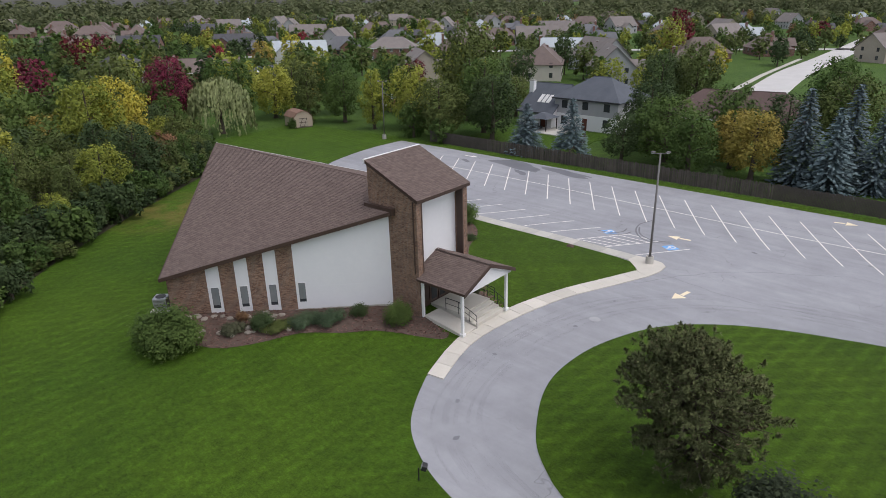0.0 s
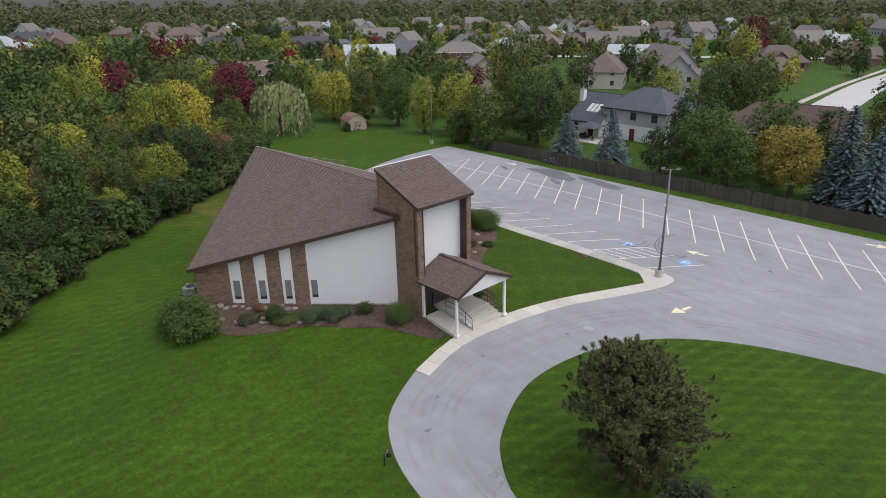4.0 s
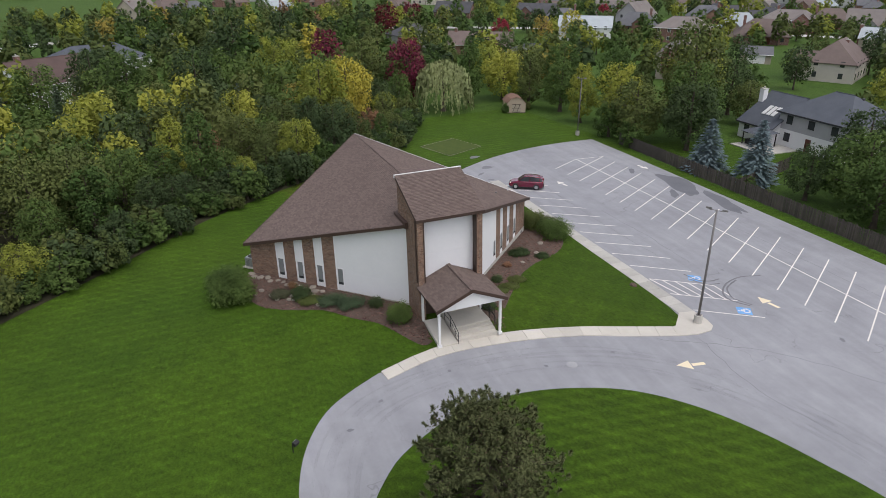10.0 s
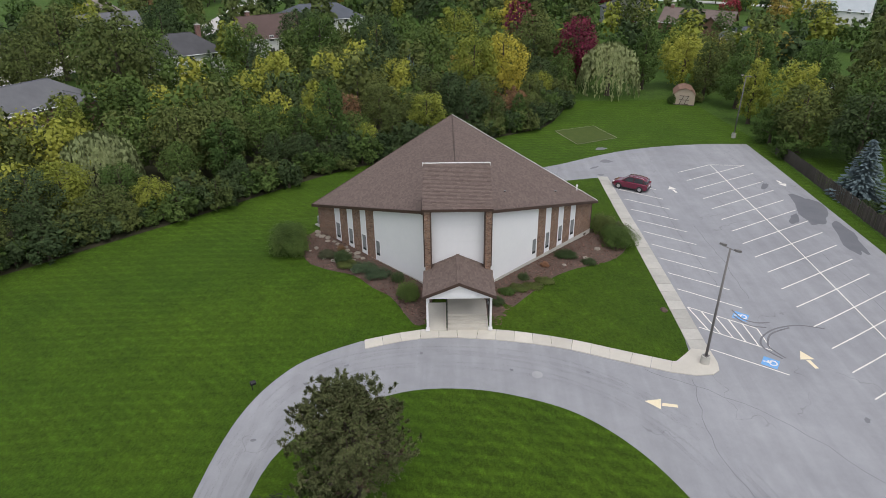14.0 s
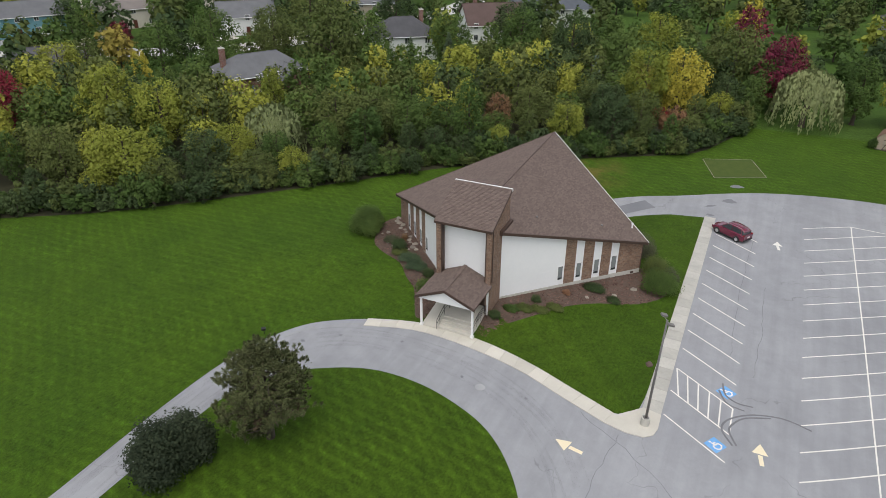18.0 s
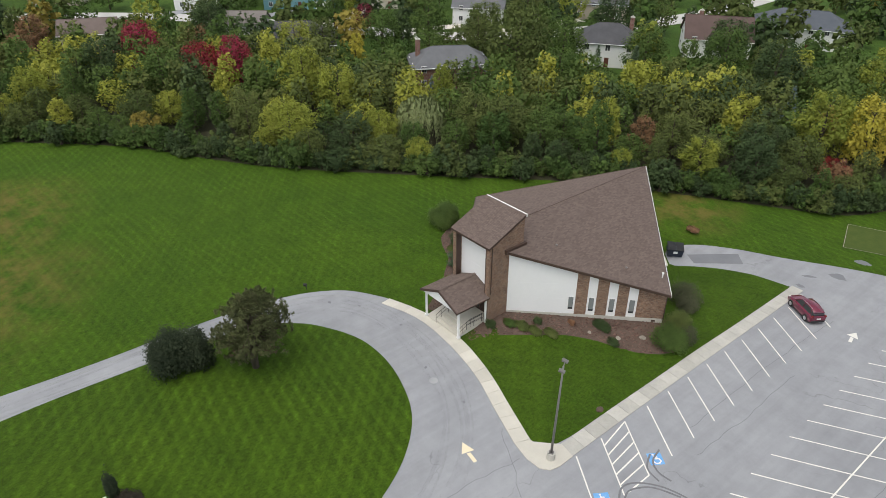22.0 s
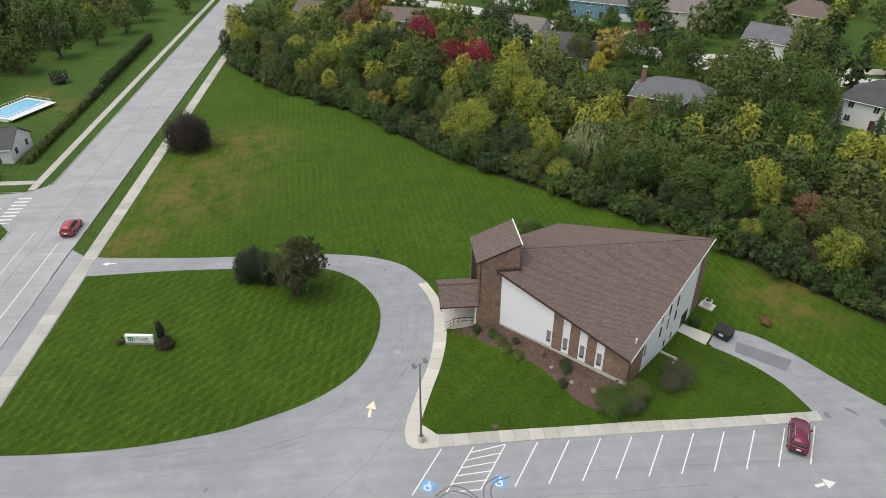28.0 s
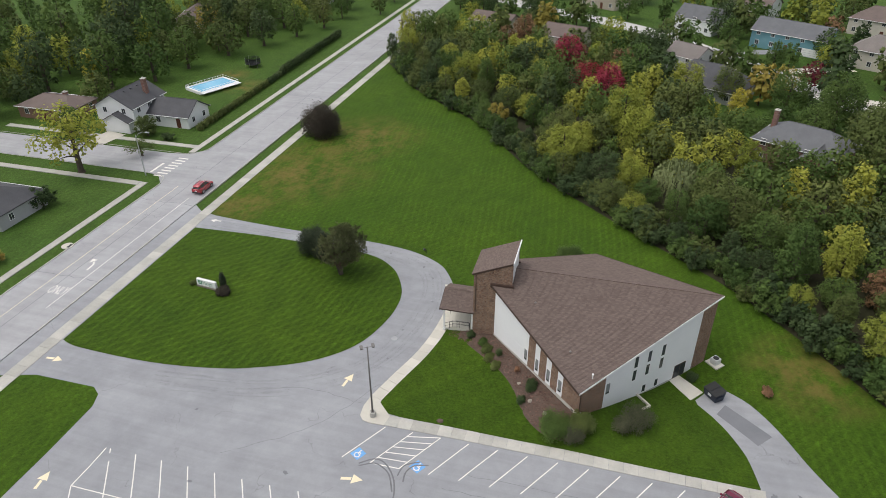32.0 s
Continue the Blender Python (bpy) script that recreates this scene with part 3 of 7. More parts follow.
def resample(pts, step):
    line = [Vector(p) for p in pts]
    dist = [0.0]
    for a, b in zip(line, line[1:]):
        dist.append(dist[-1] + (b - a).length)
    n = max(2, round(dist[-1] / step))
    out, j = [], 0
    for k in range(n + 1):
        s = dist[-1] * k / n
        while j < len(line) - 2 and dist[j + 1] < s:
            j += 1
        f = (s - dist[j]) / max(1e-6, dist[j + 1] - dist[j])
        out.append(tuple(line[j].lerp(line[j + 1], min(1, f))))
    return out


walk_a = thing("front_walk", None, "pale concrete walk in slabs along the curving drive", "pavement", kind="structure")
outer = resample(smooth_line([(-26.75, 0.95), (-22.0, 2.45), (-16.7, 2.4), (-11.4, 1.5), (-7.0, 0.0), (-3.0, -1.3)], 6), 1.55)
inner = []
lawnside = resample(smooth_line([(-26.95, 2.15), (-22.0, 3.75), (-16.4, 3.9), (-11.2, 2.95), (-6.5, 1.4), (-2.5, 0.1)], 6), 0.3)
for i in range(len(outer)):
    inner.append(lawnside[round((len(lawnside) - 1) * i / (len(outer) - 1))])
slabs(walk_a, "slab", outer, inner, M["concrete"], 0.075)
corner = Mesh().prism([(-3.0, -1.3), (-1.2, -1.6), (0.2, -1.45), (0.85, -0.9), (1.05, 0.0), (1.0, 1.62), (-0.45, 1.85), (-1.25, 1.0), (-2.15, 0.1), (-2.5, 0.06)], lambda x, y: rise(x, y) - 0.12, lambda x, y: rise(x, y) + 0.077)
part("corner_slab", corner, M["concrete"], walk_a)
walk_b = thing("parking_walk", None, "weathered concrete walk in slabs along the parking stalls", "pavement", kind="structure")
n_slabs = 26
ys = [1.62 + (41.0 - 1.62) * i / n_slabs for i in range(n_slabs + 1)]
slabs(walk_b, "slab", [(-0.55 - 0.005 * y, y) for y in ys], [(1.0 - 0.010 * y, y) for y in ys], M["oldconcrete"], 0.07)

# parking lines
xc = lambda y: 16.5 - 0.011 * y
lines = []
for k in range(22):
    y = 40.1 - 3.13 * k
    lines.append(((xc(y) - 5.25, y), (xc(y) + 4.65, y + 6.35)))
lines += [((10.6, 43.2), (15.9, 46.5)), ((15.9, 46.5), (20.7, 46.45)), ((11.6, -26.1), (16.8, -26.1)), ((16.8, -26.1), (21.5, -23.1)), ((15.99, 46.4), (16.78, -26.0))]
for k in range(13):
    y = 1.9 + 3.15 * k
    lines.append(((1.15 + 0.001 * y, y), (6.2 - 0.01 * y, y - 3.05)))
h2, h3 = lines[-12], lines[-11]
for k in range(6):
    f = k / 5
    g = f + 0.14 * (1 - f)
    lines.append((tuple(Vector(h3[0]).lerp(Vector(h3[1]), f)), tuple(Vector(h2[0]).lerp(Vector(h2[1]), g))))
for a, b in lines:
    mat = M["paint"]
    part("painted_line", band(Mesh(), resample([a, b], 1.2), 0.12, 0.016), mat, lot)


def arrow(x, y, turn, size, mat, name="painted_arrow"):
    m = pose(x, y, 0, 0, 0, turn)
    for pts in ([(-0.62, 0.05), (0.62, 0.05), (0, 1.25)], [(-0.02, -1.2), (0.32, -1.15), (0.18, -0.05), (-0.18, -0.05)]):
        q = [m @ Vector((px * size, py * size, 0)) for px, py in pts]
        part(name, Mesh().add([(p.x, p.y, 0.015 + rise(p.x, p.y)) for p in q], [tuple(range(len(q)))]), mat, lot)


arrow(-4.69, -5.02, 75, 0.95, M["cream"])
arrow(8.5, 0.9, 4, 0.95, M["cream"])
arrow(8.0, 36.8, 4, 0.9, M["paint"])
arrow(23.0, 39.6, 184, 0.9, M["paint"])
arrow(16.9 + 6.4, -28.6 + 18, 184, 0.9, M["cream"])
arrow(17.06, -29.41, 92, 0.95, M["cream"])
arrow(1.55, -41.64, 0, 0.9, M["cream"])
arrow(-34.5, -41.2, 180, 0.8, M["paint"])


def disabled_symbol(x, y, turn):
    m = pose(x, y, 0, 0, 0, turn) @ Matrix.Diagonal((0.72, 0.72, 1, 1))
    sq = [m @ Vector((a, b, 0)) for a, b in ((-0.85, -0.85), (0.85, -0.85), (0.85, 0.85), (-0.85, 0.85))]
    part("blue_square", Mesh().add([(p.x, p.y, rise(p.x, p.y) + 0.014) for p in sq], [(0, 1, 2, 3)]), M["blue"], lot, "faded blue accessible parking square")
    ms = Mesh()
    ring = [m @ Vector((0.05 + 0.42 * math.cos(a), -0.25 + 0.42 * math.sin(a), 0)) for a in np.linspace(radians(130), radians(400), 16)]
    band(ms, [(p.x, p.y) for p in ring], 0.12, 0.018)
    for a, b in (((-0.1, 0.45), (-0.05, -0.05)), ((-0.05, 0.0), (0.4, 0.0)), ((0.4, 0.0), (0.55, -0.45)), ((-0.08, 0.25), (0.3, 0.25))):
        p, q = m @ Vector((*a, 0)), m @ Vector((*b, 0))
        band(ms, [(p.x, p.y), (q.x, q.y)], 0.13, 0.0195)
    head = [m @ Vector((-0.12 + 0.13 * math.cos(a), 0.62 + 0.13 * math.sin(a), 0)) for a in np.linspace(0, 2 * math.pi, 10)[:-1]]
    ms.add([(p.x, p.y, rise(p.x, p.y) + 0.018) for p in head], [tuple(range(9))])
    part("wheelchair_symbol", ms, M["paint"], lot)


disabled_symbol(5.32, 0.36, 58)
disabled_symbol(5.41, 6.95, 58)


def blob(cx, cy, rx, ry, turn, seed, n=26, rag=0.22):
    out = []
    for k in range(n):
        a = 2 * math.pi * k / n
        r = 1 + rag * (noise.noise((seed + 1.7 * math.cos(a), 1.7 * math.sin(a), seed)) * 2.2)
        x, y = rx * r * math.cos(a), ry * r * math.sin(a)
        c, s = math.cos(radians(turn)), math.sin(radians(turn))
        out.append((cx + c * x - s * y, cy + s * x + c * y))
    return out


for b in ((22.6, 31.0, 4.9, 1.7, 78, 3.1), (23.3, 23.2, 4.4, 1.0, 80, 7.7), (19.6, 28.3, 1.6, 0.5, 60, 9.2), (20.3, 38.5, 1.3, 0.35, 60, 4.2)):
    draped("wet_patch", blob(*b), M["patch"], 0.010, lot, "dark damp patch on the asphalt")
for b in ((1.6, 47.3, 0.9, 0.6, 20, 1.1), (-0.5, 44.6, 0.9, 0.22, 40, 2.2), (2.0, 52.9, 0.8, 0.6, 0, 5.5), (-0.2, 41.8, 0.5, 0.3, 10, 6.6)):
    draped("patch_repair", blob(*b), M["seal"], 0.010, lot)
draped("patch_repair", [(-12.9, 38.2), (-11.2, 37.2), (-6.9, 41.0), (-8.6, 42.6)], M["seal"], 0.030, lot, "dark rectangular asphalt repair")
for pts in ([(6.5, 0.9), (5.6, 2.2), (5.7, 3.3), (6.6, 4.4), (8.0, 5.3), (10.0, 5.8), (12.0, 5.4)], [(6.8, 1.0), (6.1, 2.4), (6.4, 3.5), (7.2, 4.5), (9.0, 5.4)],
            [(5.0, 8.0), (5.4, 6.6), (6.4, 6.0), (7.6, 6.1)], [(4.8, 7.0), (5.6, 5.6), (7.0, 5.3)]):
    part("skid_mark", band(Mesh(), smooth_line(pts, 5), 0.16, 0.0215), M["rubber"], lot, "curved black tyre mark")
wear_mat, nt, bs = nodes_of("tyre_wear")
bs.inputs["Base Color"].default_value = (0.20, 0.205, 0.22, 1)
bs.inputs["Roughness"].default_value = 0.85
nt.links.new(ranged(nt, noisy(nt, 0.25, 5, 0.6, vec=place_vec(nt)), 0.38, 0.75, 0.0, 0.14), bs.inputs["Alpha"])
drive = [(-33.8, -42), (-33.5, -26), (-33.2, -14), (-32.2, -7.4), (-29.6, -2.9), (-25, -0.7), (-19, -0.2), (-13, -1.3), (-7.6, -4.0), (-3.6, -8.6), (-0.8, -16), (0.8, -28)]
for off, wide in ((-1.05, 0.34), (-0.5, 0.2), (0.45, 0.28), (0.95, 0.4), (1.6, 0.18)):
    line = resample(smooth_line(drive, 5), 0.9)
    out = []
    for i, p in enumerate(line):
        d = (Vector(line[min(i + 1, len(line) - 1)]) - Vector(line[max(i - 1, 0)])).normalized()
        sway = off + 0.12 * math.sin(0.35 * i + 3 * off)
        out.append((p[0] - d.y * sway, p[1] + d.x * sway))
    part("tyre_wear", band(Mesh(), out, wide, 0.0145), wear_mat, lot, "faint dark tyre wear along the drive")
for k, (x, y, r) in enumerate(((-30.6, -3.4, 0.16), (-27.9, -1.2, 0.14), (-22.2, 0.4, 0.12), (-15.2, -1.6, 0.12), (-9.4, -1.6, 0.1), (-32.9, -9.5, 0.14), (9.5, -6.0, 0.2), (13.0, -15.0, 0.16), (4.0, -20.0, 0.14))):
    draped("oil_spot", blob(x, y, r * 1.6, r, 40 * k, 2.0 + k, 12), M["seal"], 0.017, lot)
random.seed(11)
for pts in ([(7.3, 10), (7.5, 18), (7.2, 26)], [(-5.0, -1.0), (3.0, -6.0), (9.0, -14.0)], [(-1.5, -2.0), (-2.2, -9.0), (-0.5, -16)], [(5.2, 12), (5.0, 26), (5.4, 38)], [(18.5, -20), (18.9, 0), (18.4, 20)]):
    fine = [(x + random.uniform(-0.12, 0.12), y + random.uniform(-0.12, 0.12)) for x, y in smooth_line(pts, 9)]
    part("crack_seal", band(Mesh(), fine, 0.045, 0.011), M["seal"], lot)
# a flat pale disc added for a small light smudge on the drive
for x, y in ((-13.3, -2.1),):
    ring = [(x + 0.42 * math.cos(a), y + 0.42 * math.sin(a)) for a in np.linspace(0, 2 * math.pi, 17)[:-1]]
    part("manhole_cover", Mesh().prism(ring, -0.3, lambda a, b: rise(a, b) + 0.016), M["road"], lot)

# the main road
road = thing("road", None, "pale grey asphalt road with a worn white lane line", "road", kind="structure")
part("carriageway", Mesh().prism([(-600, -58.6), (400, -58.6), (400, -47.75), (-600, -47.75)], -0.3, 0.012), M["road"], road)
part("side_street", Mesh().prism([(-60, -58.62), (-57.2, -61.5), (-56.6, -66), (-56.6, -200), (-48.0, -200), (-47.8, -66), (-47.2, -61.5), (-44, -58.62)], -0.3, 0.010), M["road"], road)
for x0, x1, y in ((-600, -39.0, -47.75), (-31.0, -2.4, -47.75), (6.8, 400, -47.75), (-600, -60.2, -58.75), (-43.8, 400, -58.75)):
    part("kerb", Mesh().box(x0, y - 0.0, -0.2, x1, y + 0.15, 0.13), M["oldconcrete"], road)
for sx, ccx in ((1, -47.4), (-1, -57.0)):
    line = smooth_line([(ccx + sx * 3.6, -58.72), (ccx + sx * 1.2, -59.6), (ccx + sx * 0.2, -61.6), (ccx, -66), (ccx, -110)], 5)
    ms = Mesh()
    band(ms, line, 0.15, 0.13)
    part("kerb", ms, M["oldconcrete"], road)
for a, b, w in (((-6.8, -50.4), (-40.2, -50.25), 0.12), ((2, -54.9), (-44, -54.9), 0.09)):
    part("lane_line", band(Mesh(), [a, tuple(Vector(a).lerp(Vector(b), 0.5)), b], w, 0.02), M["paint"] if w > 0.11 else M["cream"], road)
part("stop_line", band(Mesh(), [(-47.9, -63.6), (-52.0, -63.6)], 0.5, 0.018), M["paint"], road)
for k in range(8):
    x = -46.9 - 1.15 * k
    part("crosswalk_bar", band(Mesh(), [(x, -62.2), (x, -60.0)], 0.42, 0.018), M["paint"], road)
for x in (-14.0, -38.0, -95.0, -120, -160):
    line = [(x + random.uniform(-0.3, 0.3), -58.4 + 10.4 * k / 8) for k in range(9)]
    part("crack_seal", band(Mesh(), line, 0.08, 0.016), M["seal"], road)
line = [(-230 + 4 * k, -53.2 + random.uniform(-0.12, 0.12)) for k in range(66)]
part("crack_seal", band(Mesh(), line, 0.08, 0.024), M["seal"], road)
ms = Mesh()
q = [(-16.1, -51.6), (-17.6, -51.7), (-18.3, -52.2)]
band(ms, smooth_line(q, 4), 0.28, 0.02)
ms.add([(-17.9, -52.7, 0.02), (-19.0, -52.9, 0.02), (-18.9, -51.9, 0.02)], [(0, 1, 2)])
part("turn_arrow", ms, M["paint"], road)


def lettering(word, size, m, mat, parent, name="lettering"):
    cu = bpy.data.curves.new(name, 'FONT')
    cu.body, cu.size, cu.align_x, cu.align_y, cu.extrude = word, size, 'CENTER', 'CENTER', 0.004
    tmp = bpy.data.objects.new(name, cu)
    me = bpy.data.meshes.new_from_object(tmp)
    bpy.data.objects.remove(tmp)
    me.transform(m)
    me.materials.clear()
    me.materials.append(mat)
    return part(name, me, mat, parent)


lettering("ONLY", 1.4, pose(-10.6, -51.9, 0.02, 0, 0, 90) @ Matrix.Diagonal((0.75, 1.9, 1, 1)), M["paint"], road)

side = thing("roadside_walk", None, "concrete sidewalk in slabs beside the road", "pavement", kind="structure")
xs = [-178 + 1.8 * i for i in range(122)]
slabs(side, "slab", [(x, -45.3) for x in xs], [(x, -43.4) for x in xs], M["oldconcrete"], 0.045)
side2 = thing("opposite_walk", None, "narrow concrete sidewalk across the road", "pavement", kind="structure")
part("paving", Mesh().box(-43.8, -62.6, -0.1, 60, -61.3, 0.03), M["oldconcrete"], side2)
part("paving", Mesh().box(-260, -62.0, -0.1, -58.0, -60.7, 0.03), M["oldconcrete"], side2)
part("paving", Mesh().box(-43.9, -110, -0.1, -42.5, -62.7, 0.034), M["oldconcrete"], side2)
part("paving", Mesh().box(-61.5, -110, -0.1, -60.1, -62.1, 0.034), M["oldconcrete"], side2)


# ---- the church ----
CX, RIDGE, SLOPE = -19.65, 9.3, 0.352
church = thing("church", pose(-19.58, 20.06, 0.02, 0, -1.3, 1.3) @ pose(19.65, -20.0, 0), "brown brick and white panel church with shingled roof and tower", "church")


def shingles(name, parent, o, u, v, rows, exposure=0.16, tab=0.34):
    """Courses of shingle tabs: o is the low corner, u runs along a course, v up the slope; rows gives each course's span."""
    o, u, v = Vector(o), Vector(u).normalized(), Vector(v).normalized()
    n = u.cross(v)
    if n.z < 0:
        n = -n
    ms = Mesh()
    rnd = random.Random(5)
    s, k = 0.0, 0
    while True:
        span = rows(s)
        if span is None:
            break
        a, b = span
        x = a - rnd.random() * tab
        while x < b:
            x0, x1 = max(a, x), min(b, x + tab - 0.008)
            if x1 - x0 > 0.02:
                lift = 0.026 + 0.010 * rnd.random()
                d = rnd.uniform(-0.012, 0.012)
                p = [o + u * x0 + v * (s + d) + n * lift, o + u * x1 + v * (s + d) + n * lift, o + u * x1 + v * (s + exposure + 0.03) + n * 0.004, o + u * x0 + v * (s + exposure + 0.03) + n * 0.004]
                q = [p[0] - n * (lift - 0.002), p[1] - n * (lift - 0.002)]
                ms.add(p + q, [(0, 1, 2, 3), (4, 5, 1, 0)])
            x += tab
        s += exposure
        k += 1
    ob = part(name, ms, M["shingle"], parent)
    ob["kind"] = "stuff"
    return ob


def roof_z(x):
    return RIDGE - SLOPE * abs(x - CX)


for s in (-1, 1):
    plan = [(2.95, 9.55), (14.95, 21.55), (0.0, 36.5), (0.0, 12.1), (2.95, 12.1)]
    plan = [(CX + s * a, b) for a, b in plan]
    lo = [(x, y, roof_z(x) - 0.22) for x, y in plan]
    hi = [(x, y, roof_z(x)) for x, y in plan]
    slope = part("roof_slope", Mesh().slab(lo, hi) if s > 0 else Mesh().slab(lo[::-1], hi[::-1]), M["underlay"], church)
    run = math.hypot(1, SLOPE)

    def rows(d):
        a = 14.93 - d / run
        if a < 0.02:
            return None
        y0 = 26.25 + (a + CX) + 0.02 if a > 2.95 else 12.1
        return (y0, 36.48 - a) if 36.48 - a > y0 else (y0, y0)
    shingles("shingles", slope, (CX + s * 14.93, 0, roof_z(CX + 14.93)), (0, 1, 0), (-s, 0, SLOPE), rows)
    # fascia along the eave, white edge along the back rake
    e0, e1, k0 = Vector((CX + s * 2.95, 9.55, 0)), Vector((CX + s * 14.95, 21.55, 0)), Vector((CX, 36.5, 0))
    for a, b, wdt, top, bot, mat, nm in ((e0, e1, 0.05, 0.03, -0.25, M["brown"], "fascia"), (e1, k0, 0.05, 0.035, -0.20, M["trimwhite"] if s > 0 else M["brown"], "rake_trim")):
        d = (b - a).normalized()
        outn = Vector((d.y, -d.x, 0)) * (1 if s > 0 else -1)
        ring = []
        for p in (a, b):
            z = roof_z(p.x)
            ring.append([(p.x, p.y, z + bot), (p.x + outn.x * wdt, p.y + outn.y * wdt, z + bot), (p.x + outn.x * wdt, p.y + outn.y * wdt, z + top), (p.x, p.y, z + top)])
        part(nm, Mesh().slab(ring[0], ring[1]), mat, church)
    # flashing kerb where the roof meets the tower
    part("flashing", Mesh().slab([(CX + s * 2.8, 9.4, roof_z(CX + 2.9) - 0.3), (CX + s * 3.1, 9.45, roof_z(CX + 2.9) - 0.3), (CX + s * 3.1, 9.45, roof_z(CX + 2.9) + 0.22), (CX + s * 2.8, 9.4, roof_z(CX + 2.9) + 0.22)],
                                 [(CX + s * 2.8, 12.3, roof_z(CX + 2.9) - 0.3), (CX + s * 3.1, 12.3, roof_z(CX + 2.9) - 0.3), (CX + s * 3.1, 12.3, roof_z(CX + 2.9) + 0.22), (CX + s * 2.8, 12.3, roof_z(CX + 2.9) + 0.22)]), M["brown"], church)
ms = Mesh()
y = 12.3
while y < 36.3:
    for s in (-1, 1):
        ms.add([(CX, y, RIDGE + 0.045), (CX + s * 0.10, y, RIDGE - 0.01), (CX + s * 0.10, y + 0.28, RIDGE - 0.025), (CX, y + 0.28, RIDGE + 0.028)], [(0, 1, 2, 3)])
    y += 0.25
part("ridge_cap", ms, M["brown"], church)

R2 = math.sqrt(0.5)


def on_front(s, u, off=0.0):
    """A plan point on the front wall of side s, u metres from the middle corner, off metres outwards."""
    return (CX + s * (u * R2 + off * R2), 7.3 + u * R2 - off * R2)


def on_back(s, u, off=0.0):
    """The same on the back wall, u metres from the back corner."""
    return (CX + s * (u * R2 + off * R2), 36.05 - u * R2 + off * R2)


def panel(name, at, s, u0, u1, z0, z1, mat, proud=0.0, thick=0.25, parent=church, uv=False, flip=False):
    a, b, c, d = at(s, u0, proud), at(s, u1, proud), at(s, u1, proud - thick), at(s, u0, proud - thick)
    top = (lambda x, y: roof_z(x) - 0.23) if z1 is None else z1
    poly = [a, b, c, d]
    area = sum(poly[i][0] * poly[(i + 1) % 4][1] - poly[(i + 1) % 4][0] * poly[i][1] for i in range(4))
    return part(name, Mesh().prism(poly if area > 0 else poly[::-1], z0, top), mat, parent, uv=uv)


def window(at, s, u0, u1, z0, z1, proud, parent=church, frame_mat="trimwhite", pane="screen"):
    w = panel("window", at, s, u0, u1, z0, z1, M[frame_mat], proud + 0.03, 0.06, parent)
    panel("pane", at, s, u0 + 0.06, u1 - 0.06, z0 + 0.06, z1 - 0.06, M["glass"], proud + 0.036, 0.04, w)
    panel("insect_screen", at, s, u0 + 0.08, u1 - 0.08, z0 + 0.30, z1 - 0.08, M[pane], proud + 0.042, 0.03, w)
    return w


for s in (-1, 1):
    cuts = [(11.07, 12.32, "brick"), (12.32, 13.26, "strip"), (13.26, 14.42, "brick"), (14.42, 15.38, "strip"), (15.38, 16.50, "brick"), (16.50, 17.48, "strip"), (17.48, 20.32, "brick")]
    panel("foundation", on_front, s, 3.2, 20.35, -0.6, 0.78, M["oldconcrete"], 0.04, 0.5)
    panel("panel_wall", on_front, s, 3.6, 11.07, 0.80, None, M["white"], 0.0, 0.3)
    for zz in (2.6, 4.4):
        panel("panel_joint", on_front, s, 3.65, 11.0, zz, zz + 0.012, M["white"], 0.004, 0.02)
    panel("corner_trim", on_front, s, 11.0, 11.09, 0.8, None, M["trimwhite"], 0.03, 0.3)
    for u0, u1, kind in cuts:
        if kind == "brick":
            panel("brick_wall", on_front, s, u0, u1, 0.70, None, M["brick"], 0.02, 0.3, uv=True)
        else:
            st = panel("panel_strip", on_front, s, u0, u1, 0.72, None, M["white"], -0.03, 0.25)
            window(on_front, s, u0 + 0.15, u1 - 0.17, 1.20, 2.95, -0.03, st)
    window(on_front, s, 10.34, 10.95, 1.34, 2.98, 0.0)
    # back walls
    panel("foundation", on_back, s, 0.0, 20.35, -1.6, -0.9 if s > 0 else 0.3, M["oldconcrete"], 0.03, 0.5)
    panel("brick_wall", on_back, s, 0.0, 2.3, -1.5, None, M["brick"], 0.02, 0.3, uv=True)
    panel("panel_wall", on_back, s, 2.3, 16.75, -1.5, None, M["white"], 0.0, 0.3)
    panel("brick_wall", on_back, s, 16.75, 20.32, -1.5, None, M["brick"], 0.02, 0.3, uv=True)
    for u in (7.75, 9.95, 12.0):
        window(on_back, s, u, u + 0.62, 1.85, 3.45, 0.0, pane="glass")
        window(on_back, s, u, u + 0.62, 3.75, min(5.4, roof_z(CX + u * R2) - 0.45), 0.0, pane="glass")
    window(on_back, s, 15.95, 16.6, 1.7, 3.3, 0.0)
    for u in (8.0, 10.0):
        window(on_back, s, u, u + 0.6, -0.75, 0.35, 0.0, pane="glass")
dr = panel("back_door", on_back, 1, 3.5, 5.4, -1.05, 1.0, M["brown"], 0.03, 0.1)
for a, b in ((3.6, 4.4), (4.5, 5.3)):
    panel("door_pane", on_back, 1, a, b, -0.95, 0.9, M["glass"], 0.045, 0.05, dr)
panel("wall_vent", on_front, 1, 19.2, 19.6, 0.35, 0.6, M["brown"], 0.05, 0.1)
